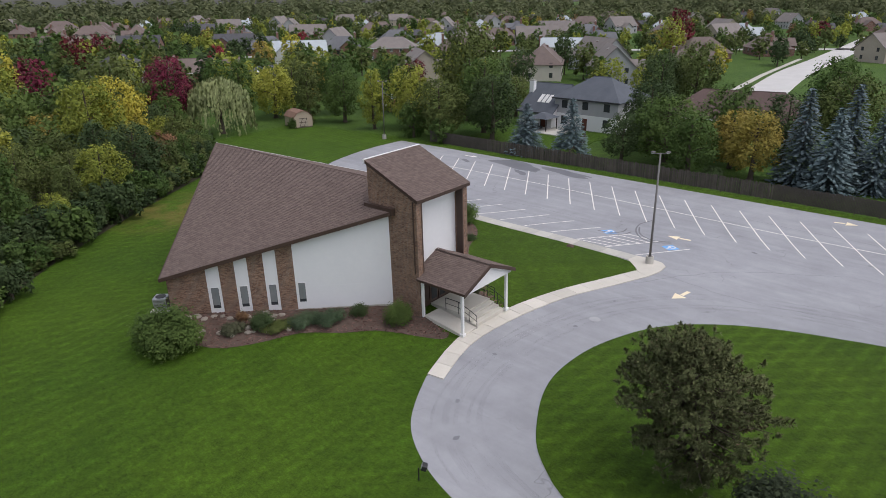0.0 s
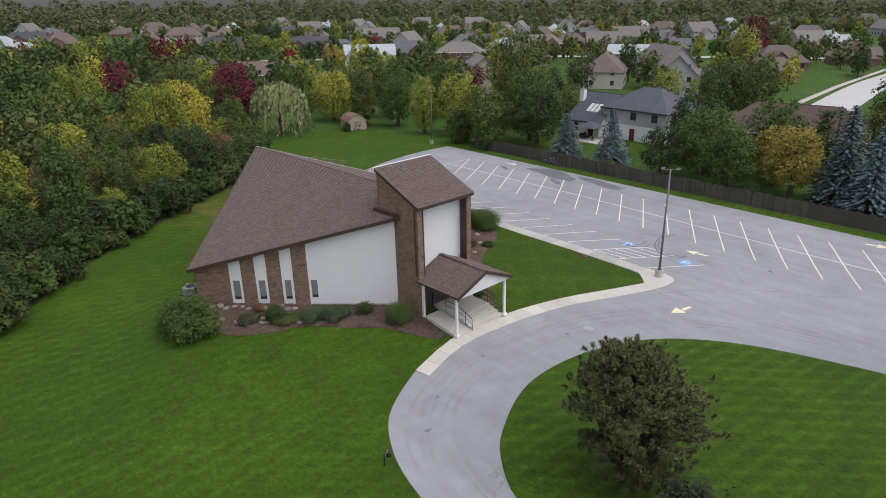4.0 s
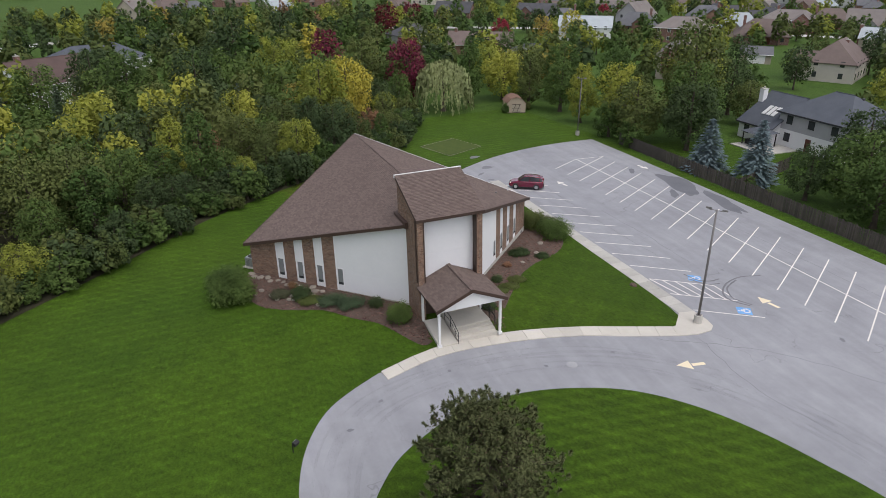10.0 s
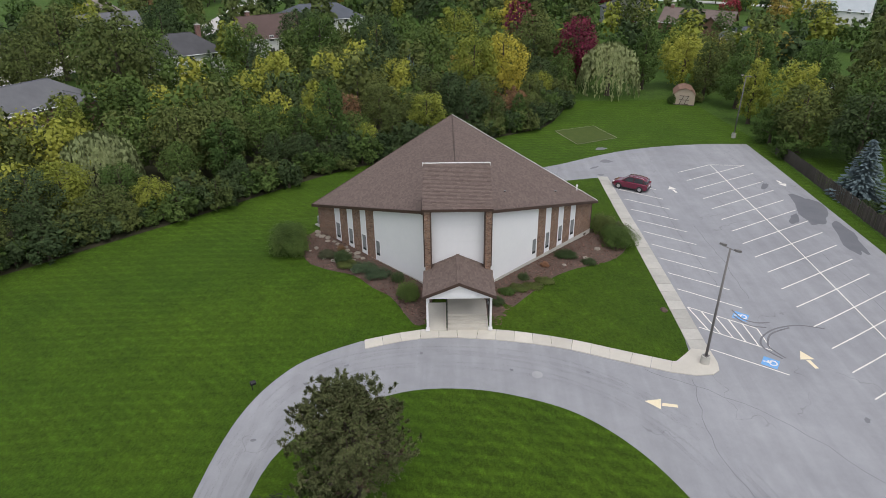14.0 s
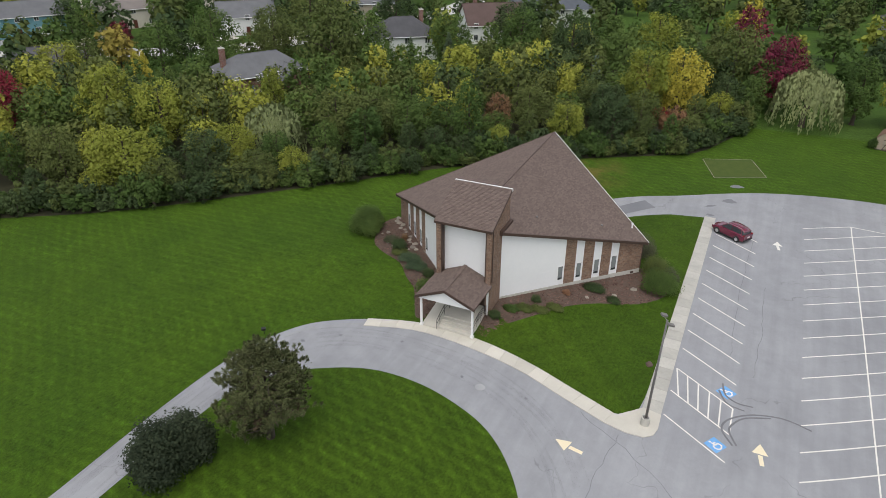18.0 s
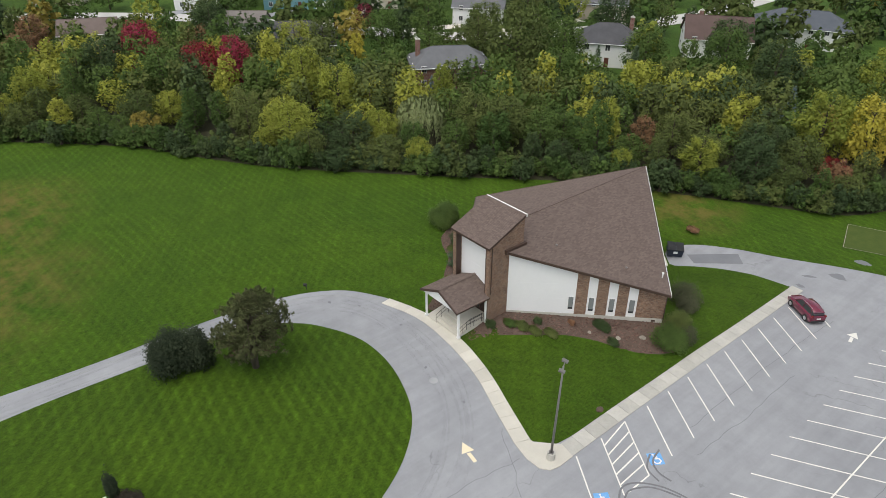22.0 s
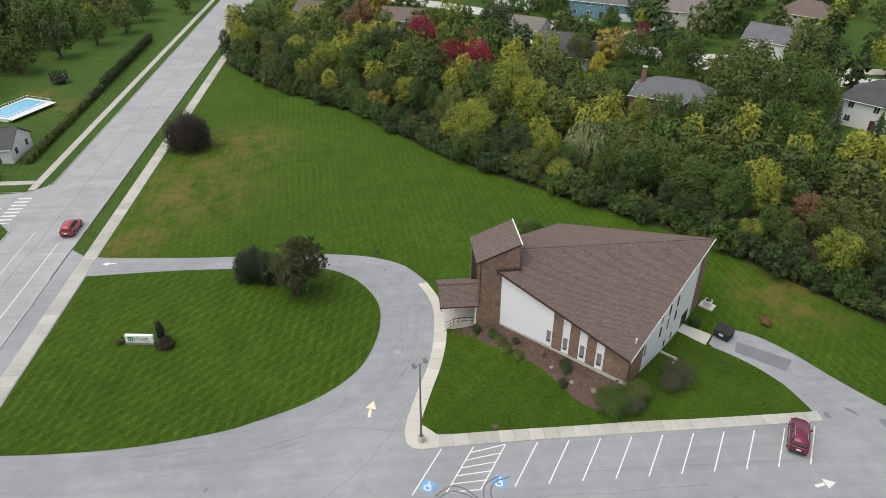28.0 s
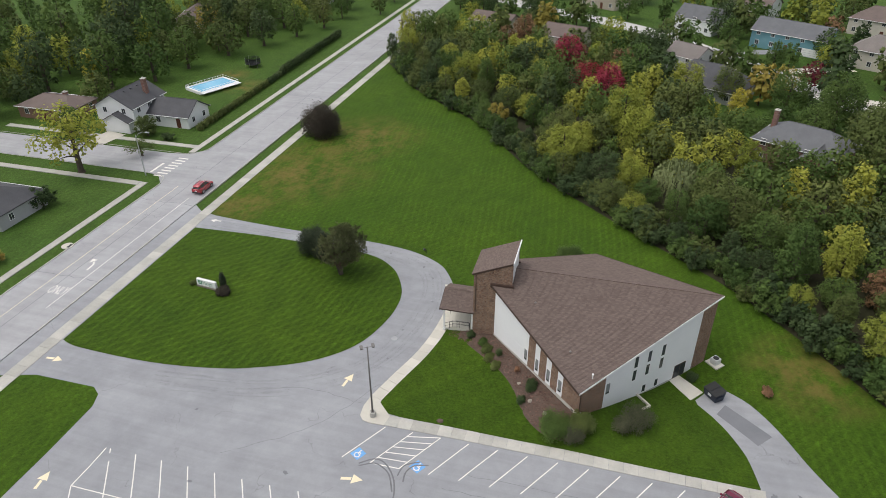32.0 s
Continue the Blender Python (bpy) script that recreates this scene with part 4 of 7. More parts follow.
for dx, y, h in ((12.9, 22.7, 0.5), (4.6, 15.2, 0.04), (10.2, 20.0, 0.02)):
    z = roof_z(CX + dx)
    vent = part("vent_pipe", Mesh().tube([(CX + dx, y, z - 0.1), (CX + dx, y, z + h)], 0.07, 8).tube([(CX + dx, y, z + h), (CX + dx, y, z + h + 0.12)], 0.12, 8), M["trimwhite" if h > 0.3 else "pole"], church)
ds = Mesh().tube([on_back(1, 20.3, 0.08) + (3.7,), on_back(1, 20.3, 0.08) + (0.7,)], 0.06, 6)
part("downspout", ds, M["brown"], church)

# tower
tz = lambda y: 9.5 + (y - 7.15) * 0.434
tower = part("tower_wall", Mesh().prism([(CX + 2.28, 7.32), (CX + 2.8, 7.32), (CX + 2.8, 12.05), (CX + 2.28, 12.05)], 0.3, lambda x, y: tz(y) - 0.16), M["brick"], church, uv=True)
part("tower_wall", Mesh().prism([(CX - 2.8, 7.32), (CX - 2.28, 7.32), (CX - 2.28, 12.05), (CX - 2.8, 12.05)], 0.3, lambda x, y: tz(y) - 0.16), M["brick"], church, uv=True)
part("tower_back", Mesh().prism([(CX - 2.28, 11.8), (CX + 2.28, 11.8), (CX + 2.28, 12.06), (CX - 2.28, 12.06)], 7.0, lambda x, y: tz(y) - 0.16), M["white"], church)
for i, (z0, z1) in enumerate(((3.3, 6.05), (6.058, 7.55), (7.558, 9.6))):
    part("tower_panel", Mesh().box(CX - 2.26, 8.05, z0, CX + 2.26, 8.25, z1), M["white"], church)
for s in (-1, 1):
    part("corner_trim", Mesh().box(CX + s * 2.27 - 0.05, 7.30, 3.2, CX + s * 2.27 + 0.05, 7.9, 9.5), M["brown"], church)
    part("downspout", Mesh().tube([(CX + s * 2.86, 7.6, 9.3), (CX + s * 2.86, 7.6, 3.9)], 0.05, 6), M["brown"], church)
troof = part("tower_roof", Mesh().slab([(CX - 2.93, 7.1, tz(7.1) - 0.24), (CX + 2.93, 7.1, tz(7.1) - 0.24), (CX + 2.93, 12.15, tz(12.15) - 0.24), (CX - 2.93, 12.15, tz(12.15) - 0.24)],
                                       [(CX - 2.93, 7.1, tz(7.1)), (CX + 2.93, 7.1, tz(7.1)), (CX + 2.93, 12.15, tz(12.15)), (CX - 2.93, 12.15, tz(12.15))]), M["brown"], church)
shingles("shingles", troof, (CX - 2.93, 7.08, tz(7.08)), (1, 0, 0), (0, 1, 0.434), lambda d: (0.0, 5.86) if d < 5.45 else None)
part("roof_edge_cap", Mesh().box(CX - 2.97, 12.1, tz(12.15) - 0.22, CX + 2.97, 12.24, tz(12.15) + 0.05), M["trimwhite"], church)
part("soffit", Mesh().prism([(CX - 2.27, 7.2), (CX + 2.27, 7.2), (CX + 2.27, 8.05), (CX - 2.27, 8.05)], 9.18, 9.26), M["brown"], church)

# entrance canopy
cz = lambda x: 4.86 - 0.43 * abs(x - CX)
for s in (-1, 1):
    lo = [(CX, 3.0, 4.86 - 0.16), (CX + s * 2.96, 3.0, cz(CX + 2.96) - 0.16), (CX + s * 2.96, 7.45, cz(CX + 2.96) - 0.16), (CX + s * 2.3, 7.45, cz(CX + 2.3) - 0.16), (CX + s * 2.3, 8.04, cz(CX + 2.3) - 0.16), (CX, 8.04, 4.86 - 0.16)]
    hi = [(x, y, z + 0.16) for x, y, z in lo]
    sl = part("canopy_slope", Mesh().slab(lo, hi) if s > 0 else Mesh().slab(lo[::-1], hi[::-1]), M["brown"], church)
    shingles("shingles", sl, (CX + s * 2.96, 2.99, cz(CX + 2.96)), (0, 1, 0), (-s, 0, 0.43), lambda d: ((0.0, 4.45) if d < 0.9 else (0.0, 5.04)) if d < 3.22 else None, 0.16, 0.34)
    part("canopy_fascia", Mesh().slab([(CX, 2.95, 4.86 - 0.24), (CX, 3.01, 4.86 - 0.24), (CX, 3.01, 4.9), (CX, 2.95, 4.9)],
                                      [(CX + s * 3.0, 2.95, cz(CX + 2.96) - 0.24), (CX + s * 3.0, 3.01, cz(CX + 2.96) - 0.24), (CX + s * 3.0, 3.01, cz(CX + 2.96) + 0.04), (CX + s * 3.0, 2.95, cz(CX + 2.96) + 0.04)]), M["brown"], church)
    post = part("canopy_post", Mesh().box(CX + s * 2.6 - 0.09, 3.42, 0.15, CX + s * 2.6 + 0.09, 3.60, 3.4), M["trimwhite"], church)
    part("post_base", Mesh().box(CX + s * 2.6 - 0.16, 3.35, 0.12, CX + s * 2.6 + 0.16, 3.67, 0.32), M["trimwhite"], post)
    part("canopy_post", Mesh().box(CX + s * 2.6 - 0.09, 7.10, 0.3, CX + s * 2.6 + 0.09, 7.28, 3.4), M["trimwhite"], church)
    part("canopy_beam", Mesh().box(CX + s * 2.6 - 0.11, 3.2, 3.3, CX + s * 2.6 + 0.11, 7.3, 3.55), M["trimwhite"], church)
y = 3.0
ms = Mesh()
while y < 7.9:
    for s in (-1, 1):
        ms.add([(CX, y, 4.92), (CX + s * 0.16, y, 4.845), (CX + s * 0.16, y + 0.28, 4.83), (CX, y + 0.28, 4.90)], [(0, 1, 2, 3)])
    y += 0.25
part("canopy_ridge_cap", ms, M["shingle"], church)
part("canopy_gable", Mesh().slab([(CX - 2.8, 3.2, 3.32), (CX + 2.8, 3.2, 3.32), (CX + 2.8, 3.2, 3.52), (CX, 3.2, 4.68), (CX - 2.8, 3.2, 3.52)],
                                 [(CX - 2.8, 3.28, 3.32), (CX + 2.8, 3.28, 3.32), (CX + 2.8, 3.28, 3.52), (CX, 3.28, 4.68), (CX - 2.8, 3.28, 3.52)]), M["trimwhite"], church)
part("canopy_ceiling", Mesh().box(CX - 2.7, 3.3, 3.42, CX + 2.7, 8.0, 3.46), M["trimwhite"], church)
part("entrance_wall", Mesh().box(CX - 2.26, 8.06, 0.4, CX + 2.26, 8.24, 3.28), M["brown"], church)
for s in (-1, 1):
    d = part("entrance_door", Mesh().box(CX + s * 0.5 - 0.46, 7.98, 0.78, CX + s * 0.5 + 0.46, 8.05, 2.9), M["brown"], church)
    part("door_pane", Mesh().box(CX + s * 0.5 - 0.3, 7.96, 1.0, CX + s * 0.5 + 0.3, 7.979, 2.7), M["glass"], d)
for i in range(4):
    part("step", Mesh().box(CX - 0.95 + 0.012 * i, 3.62 + 0.42 * i, 0.02 - 0.03 * i, CX + 2.45 - 0.012 * i, 8.0 - 0.012 * i, 0.15 + 0.155 * (i + 1)), M["concrete"], church, bevel=0.02)
part("ramp", Mesh().slab([(CX - 2.6, 3.5, 0.02), (CX - 1.05, 3.5, 0.02), (CX - 1.05, 8.0, 0.02), (CX - 2.6, 8.0, 0.02)],
                         [(CX - 2.6, 3.5, 0.16), (CX - 1.05, 3.5, 0.16), (CX - 1.05, 7.0, 0.68), (CX - 2.6, 7.0, 0.68)]), M["concrete"], church)


def railing(x, ys, zs, name="railing"):
    r = part(name, Mesh().tube([(x, ys[0], zs[0] + 0.9)] + [(x, b, z + 0.9) for b, z in zip(ys, zs)], 0.028, 6), M["black"], church, "black iron handrail")
    part("lower_rail", Mesh().tube([(x, b, z + 0.45) for b, z in zip(ys, zs)], 0.02, 6), M["black"], r)
    for b, z in zip(ys, zs):
        part("rail_post", Mesh().tube([(x, b, z - 0.1), (x, b, z + 0.9)], 0.026, 6), M["black"], r)


railing(CX - 1.0, (3.5, 4.2, 5.2, 6.4), (0.15, 0.45, 0.77, 0.77))
railing(CX + 2.5, (3.6, 4.2, 5.2, 6.8), (0.15, 0.45, 0.77, 0.77))
railing(CX + 2.62, (4.6, 5.6, 6.9), (0.77, 0.77, 0.77), "ramp_railing")
tagged(part("back_path", Mesh().prism([(-17.0, 33.0), (-15.9, 31.9), (-13.0, 34.5), (-14.6, 35.9)], lambda x, y: rise(x, y) - 0.2, lambda x, y: rise(x, y) + 0.10), M["concrete"]),
       "pale concrete path to the back door", "path", kind="structure")


# ---- plants ----
def leaves(rng, blobs, count, size, squash=1.0, droop=0.0, inner=0.25, long=1.0, ragged=0.10):
    """Leaf clumps over a set of ellipsoids (centre, radii): arrays of corners, four to a clump."""
    blobs = np.array(blobs, dtype=float)
    area = (blobs[:, 3] * blobs[:, 4] + blobs[:, 4] * blobs[:, 5] + blobs[:, 3] * blobs[:, 5])
    which = rng.choice(len(blobs), size=count, p=area / area.sum())
    d = rng.normal(size=(count, 3))
    d[:, 2] += 0.18
    d /= np.linalg.norm(d, axis=1)[:, None]
    rad = 1 - inner * rng.random(count) ** 1.5 + ragged * rng.normal(size=count)
    c = blobs[which, :3] + d * blobs[which, 3:6] * rad[:, None]
    nrm = d + 0.42 * rng.normal(size=(count, 3))
    nrm[:, 2] += 0.75
    nrm /= np.linalg.norm(nrm, axis=1)[:, None]
    t = np.cross(nrm, rng.normal(size=(count, 3)))
    t /= np.linalg.norm(t, axis=1)[:, None] + 1e-9
    if droop:
        t = t * (1 - droop) + np.array([0, 0, -1.0]) * droop
        t /= np.linalg.norm(t, axis=1)[:, None]
    b = np.cross(nrm, t)
    s = size * (0.55 + 0.9 * rng.random(count))
    a = t * (s * long)[:, None]
    b = b * (s * squash)[:, None] * (0.6 + 0.4 * rng.random(count))[:, None]
    k = 0.3 * (rng.random((count, 1)) - 0.5)
    lift = nrm * (s * 0.18)[:, None]
    return np.stack([c - a, c + b + a * k - lift, c + a, c - b + a * k - lift], axis=1)


def soft_normals(quads, share=0.5):
    """Turns the clumps outwards and gives each corner a normal between its own and the crown's."""
    c = quads.mean(axis=1)
    lo, hi = c.min(axis=0), c.max(axis=0)
    mid, ext = (lo + hi) / 2, np.maximum((hi - lo) / 2, 0.05)
    mid[2] = lo[2] + 0.36 * (hi[2] - lo[2])
    d = (c - mid) / ext
    d /= np.linalg.norm(d, axis=1)[:, None] + 1e-6
    g = np.cross(quads[:, 1] - quads[:, 0], quads[:, 2] - quads[:, 0]) + np.cross(quads[:, 2] - quads[:, 0], quads[:, 3] - quads[:, 0])
    g /= np.linalg.norm(g, axis=1)[:, None] + 1e-9
    back = (g * (d + np.array([0, 0, 0.6]))).sum(axis=1) < 0
    quads = quads.copy()
    quads[back] = quads[back][:, [0, 3, 2, 1]]
    g[back] *= -1
    n = (1 - share) * g + share * d + np.array([0, 0, 0.2])
    n /= np.linalg.norm(n, axis=1)[:, None]
    return quads, np.repeat(n, 4, axis=0)


def crown_mesh(name, quads, mat, soft=0.32, normals=None):
    n = len(quads)
    me = bpy.data.meshes.new(name)
    if soft:
        quads, normals = soft_normals(quads, soft)
    me.from_pydata(quads.reshape(-1, 3).tolist(), [], np.arange(4 * n).reshape(n, 4).tolist(), False)
    if normals is not None:
        me.normals_split_custom_set_from_vertices(normals.tolist())
    me.materials.append(mat)
    return me


def trunk_mesh(rng, h, r, spread, limbs, lean=0.3, start=0.28):
    ms = Mesh()
    top = Vector((lean * rng.uniform(-1, 1), lean * rng.uniform(-1, 1), h))
    pts = [Vector((0, 0, -0.15)), Vector((0, 0, 0.25)), top * 0.35 + Vector((0.1, 0, 0)), top * 0.7, top]
    ms.tube(pts, [r * 1.5, r * 1.05, r * 0.8, r * 0.45, r * 0.12], 7)
    for k in range(limbs):
        f = start + (0.85 - start) * k / max(1, limbs - 1)
        a = 2.4 * k + rng.uniform(-0.4, 0.4)
        o = top * f
        e = o + Vector((math.cos(a), math.sin(a), 0)) * spread * (1.05 - f * 0.6) + Vector((0, 0, h * 0.16))
        m = o.lerp(e, 0.5) + Vector((0, 0, h * 0.03))
        ms.tube([o, m, e], [r * 0.4 * (1.1 - f), r * 0.28 * (1.1 - f), r * 0.08], 5)
    return ms


SHAPES = {}


def leafy_shape(key, seed, h, rad, count, size, low=0.18, blobs=16, pointed=0.0, limbs=7):
    rng = np.random.default_rng(seed)
    lumps = []
    for k in range(blobs):
        f = low + (0.95 - low) * (k + 0.5) / blobs
        prof = math.sin(math.pi * min(1, max(0.06, (f - low * 0.6) / (1.04 - low * 0.6))) ** 0.85) ** 0.7
        prof *= 1 - pointed * f * 0.55
        a = 2.399 * k + rng.uniform(-0.5, 0.5)
        r = rad * prof * rng.uniform(0.5, 0.9)
        s = rad * rng.uniform(0.15, 0.31) * (0.6 + 0.4 * prof)
        lumps.append((r * math.cos(a), r * math.sin(a), f * h, s, s, s * rng.uniform(0.75, 1.1)))
    lumps.append((0, 0, h * (low + 0.5 * (0.95 - low)), rad * 0.58, rad * 0.58, h * (0.92 - low) * 0.40))
    core = [(x, y, z, a * 0.9, b * 0.9, c * 0.9) for x, y, z, a, b, c in lumps]
    inside_q = leaves(rng, core, int(count * 0.4), size * 1.3, inner=0.6, ragged=0.05)
    SHAPES[key] = (np.concatenate([inside_q, leaves(rng, lumps, count - len(inside_q), size, inner=0.18, ragged=0.14)]), trunk_mesh(rng, h * 0.86, 0.05 * rad + 0.03 * h * 0.5, rad * 0.8, limbs))


leafy_shape("round", 1, 10, 4.2, 5200, 0.134, 0.16, 66)
leafy_shape("broad", 2, 9, 4.8, 5400, 0.140, 0.14, 70)
leafy_shape("oval", 3, 11, 3.4, 4800, 0.130, 0.12, 64, 0.4)
leafy_shape("tall", 4, 13, 3.2, 2800, 0.21, 0.10, 42, 0.7)
leafy_shape("ragged", 5, 9.5, 3.8, 4300, 0.140, 0.08, 50)
leafy_shape("low", 6, 5.5, 3.0, 3400, 0.122, 0.04, 28, 0.0, 5)
leafy_shape("airy", 8, 10, 5.6, 1900, 0.18, 0.35, 26, 0.0, 11)
leafy_shape("shrub", 7, 3.2, 2.3, 1700, 0.122, 0.02, 22, 0.0, 4)
leafy_shape("mid_round", 11, 10, 4.2, 950, 0.26, 0.16, 52)
leafy_shape("mid_broad", 12, 9, 4.8, 980, 0.27, 0.14, 54)
leafy_shape("mid_oval", 13, 11, 3.5, 930, 0.26, 0.12, 52, 0.4)
leafy_shape("far_round", 21, 10, 4.4, 330, 0.50, 0.12, 20, 0.0, 3)
leafy_shape("far_oval", 22, 11, 3.7, 330, 0.48, 0.12, 20, 0.4, 3)
leafy_shape("far_broad", 23, 8.5, 4.9, 330, 0.50, 0.10, 20, 0.0, 3)


def conifer_shape(key, seed, h, rad, tiers, per, size):
    rng = np.random.default_rng(seed)
    quads = []
    for k in range(tiers):
        f = k / tiers
        z = h * (0.04 + 0.95 * f)
        r = rad * (1 - f) ** 0.85 + 0.1
        n = max(5, int(per * (1 - 0.75 * f)))
        for j in range(n):
            a = 2 * math.pi * j / n + rng.uniform(-0.25, 0.25) + k * 0.7
            rr = r * rng.uniform(0.8, 1.1)
            m = max(3, int(8 * rr / rad))
            for i in range(m):
                q = (i + 0.6) / m
                c = np.array([math.cos(a) * rr * q, math.sin(a) * rr * q, z - rr * q * 0.32 + 0.12 * rr * q * q])
                t = np.array([math.cos(a + rng.uniform(-0.5, 0.5)), math.sin(a + rng.uniform(-0.5, 0.5)), -0.25 + rng.uniform(-0.2, 0.3)])
                s = size * rng.uniform(0.7, 1.3)
                side = np.array([-t[1], t[0], rng.uniform(-0.5, 0.5)]) * s * 0.5
                t = t * s
                quads.append([c - t * 0.6, c + side - t * 0.1, c + t, c - side - t * 0.1])
    ms = Mesh().tube([(0, 0, -0.1), (0, 0, h * 0.5), (0, 0, h * 0.98)], [0.035 * h * 0.6, 0.02 * h * 0.6, 0.01], 6)
    SHAPES[key] = (np.array(quads), ms)


conifer_shape("spruce", 31, 9.0, 3.1, 40, 26, 0.32)
conifer_shape("slim_spruce", 32, 10.0, 2.4, 38, 22, 0.32)


def willow_shape():
    rng = np.random.default_rng(41)
    quads = []
    ms = trunk_mesh(rng, 7.5, 0.5, 3.6, 9)
    for k in range(520):
        a, rr = rng.uniform(0, 2 * math.pi), 5.2 * math.sqrt(rng.random())
        top = 9.6 - 0.11 * rr * rr + rng.uniform(-0.5, 0.4)
        ln = rng.uniform(1.5, 3.5) + (rr / 5.2) ** 2 * rng.uniform(1.5, 4.6)
        n = int(ln / 0.55) + 1
        x, y = rr * math.cos(a), rr * math.sin(a)
        for i in range(n):
            z = top - 0.55 * i
            if z < 0.35:
                break
            o = 1 + 0.02 * i
            c = np.array([x * o + rng.uniform(-0.12, 0.12), y * o + rng.uniform(-0.12, 0.12), z])
            w = rng.normal(size=3) * 0.13
            w[2] = 0
            t = np.array([rng.uniform(-0.1, 0.1), rng.uniform(-0.1, 0.1), -0.48])
            quads.append([c - t * 0.5, c + w, c + t, c - w])
    SHAPES["willow"] = (np.array(quads), ms)


willow_shape()
WORDS = {"dark_green": "dark green", "green": "green", "olive": "olive green", "yellow_green": "yellowing green", "yellow": "bright yellow", "golden": "golden orange", "rust": "rust brown",
         "maroon": "dark maroon", "red": "crimson red", "blue_spruce": "blue-grey", "spruce": "dull green", "willow": "pale green", "pine": "dark green", "yew": "very dark green", "dark_leaf": "dark purplish brown"}
MADE, TEMPLATES = {}, []


def template(shape, tint, name, label, category, group):
    key = (shape, tint, name)
    if key not in MADE:
        quads, ms = SHAPES[shape]
        ob = thing(name, None, label, category, group)
        part("crown", crown_mesh("crown", quads, LEAF[tint]), None, ob)
        part("trunk", ms, M["bark"], ob)
        MADE[key] = ob
        TEMPLATES.append(ob)
    return MADE[key]


def plant(shape, tint, x, y, size=1.0, tall=1.0, z=None, where="in the dense tree belt", name="tree", category="tree", group=""):
    kind = {"willow": "weeping willow", "spruce": "spruce", "slim_spruce": "spruce", "shrub": "shrub", "low": "bushy small tree", "tall": "tall tree", "oval": "oval-crowned tree",
            "broad": "broad-crowned tree", "airy": "thin-crowned tree", "ragged": "ragged-crowned tree"}.get(shape, "leafy tree")
    if math.hypot(x + 25, y - 5) > 120 and "mid_" + shape in SHAPES:
        shape = "mid_" + shape
    tpl = template(shape, tint, name, "%s %s %s" % (WORDS[tint], kind, where), category, group)
    turn = random.uniform(0, 360)
    ob = copy_thing(tpl, pose(x, y, rise(x, y) if z is None else z, 0, 0, turn) @ Matrix.Diagonal((size, size, size * tall, 1)))
    ob["label"] = "%s %s %s" % (WORDS[tint], kind, where)
    if group:
        ob["group"] = group
    return ob


class Wood:
    """Trees that nobody could count, gathered in one mesh with a material for each tint."""

    turned = {}

    def __init__(self):
        self.quads, self.normals, self.stems = {}, {}, Mesh()

    def add(self, shape, tint, x, y, size, tall):
        if shape not in self.turned:
            self.turned[shape] = soft_normals(SHAPES[shape][0], 0.36)
        q, n = self.turned[shape]
        a = random.uniform(0, 2 * math.pi)
        c, s = math.cos(a), math.sin(a)
        m = np.array([[c, s, 0], [-s, c, 0], [0, 0, tall]]) * size
        self.quads.setdefault(tint, []).append(q @ m + np.array([x, y, 0]))
        self.normals.setdefault(tint, []).append(n @ (m / size))
        self.stems.tube([(x, y, -0.1), (x, y, 7.0 * size * tall)], [0.24 * size, 0.06 * size], 5, False)

    def close(self, name, label, category):
        me = bpy.data.meshes.new(name)
        tints = list(self.quads)
        crowns = [np.concatenate(self.quads[t]) for t in tints]
        n = sum(len(q) for q in crowns)
        v = np.concatenate(crowns).reshape(-1, 3).tolist()
        f = np.arange(4 * n).reshape(n, 4).tolist() + [tuple(i + 4 * n for i in g) for g in self.stems.f]
        me.from_pydata(v + self.stems.v, [], f, False)
        normals = np.concatenate([np.concatenate(self.normals[t]) for t in tints] + [np.zeros((len(self.stems.v), 3))])
        me.normals_split_custom_set_from_vertices(normals.tolist())
        for t in tints:
            me.materials.append(LEAF[t])
        me.materials.append(M["bark"])
        index = np.concatenate([np.full(len(q), i) for i, q in enumerate(crowns)] + [np.full(len(self.stems.f), len(tints))])
        me.polygons.foreach_set("material_index", index.astype(np.int32))
        return tagged(new(name, me), label, category, kind="stuff")


HOUSE_SPOTS = []   # (x, y, radius) kept clear of trees


def clear_of_houses(x, y, margin=0.0):
    return all((x - a) ** 2 + (y - b) ** 2 > (r + margin) ** 2 for a, b, r in HOUSE_SPOTS)


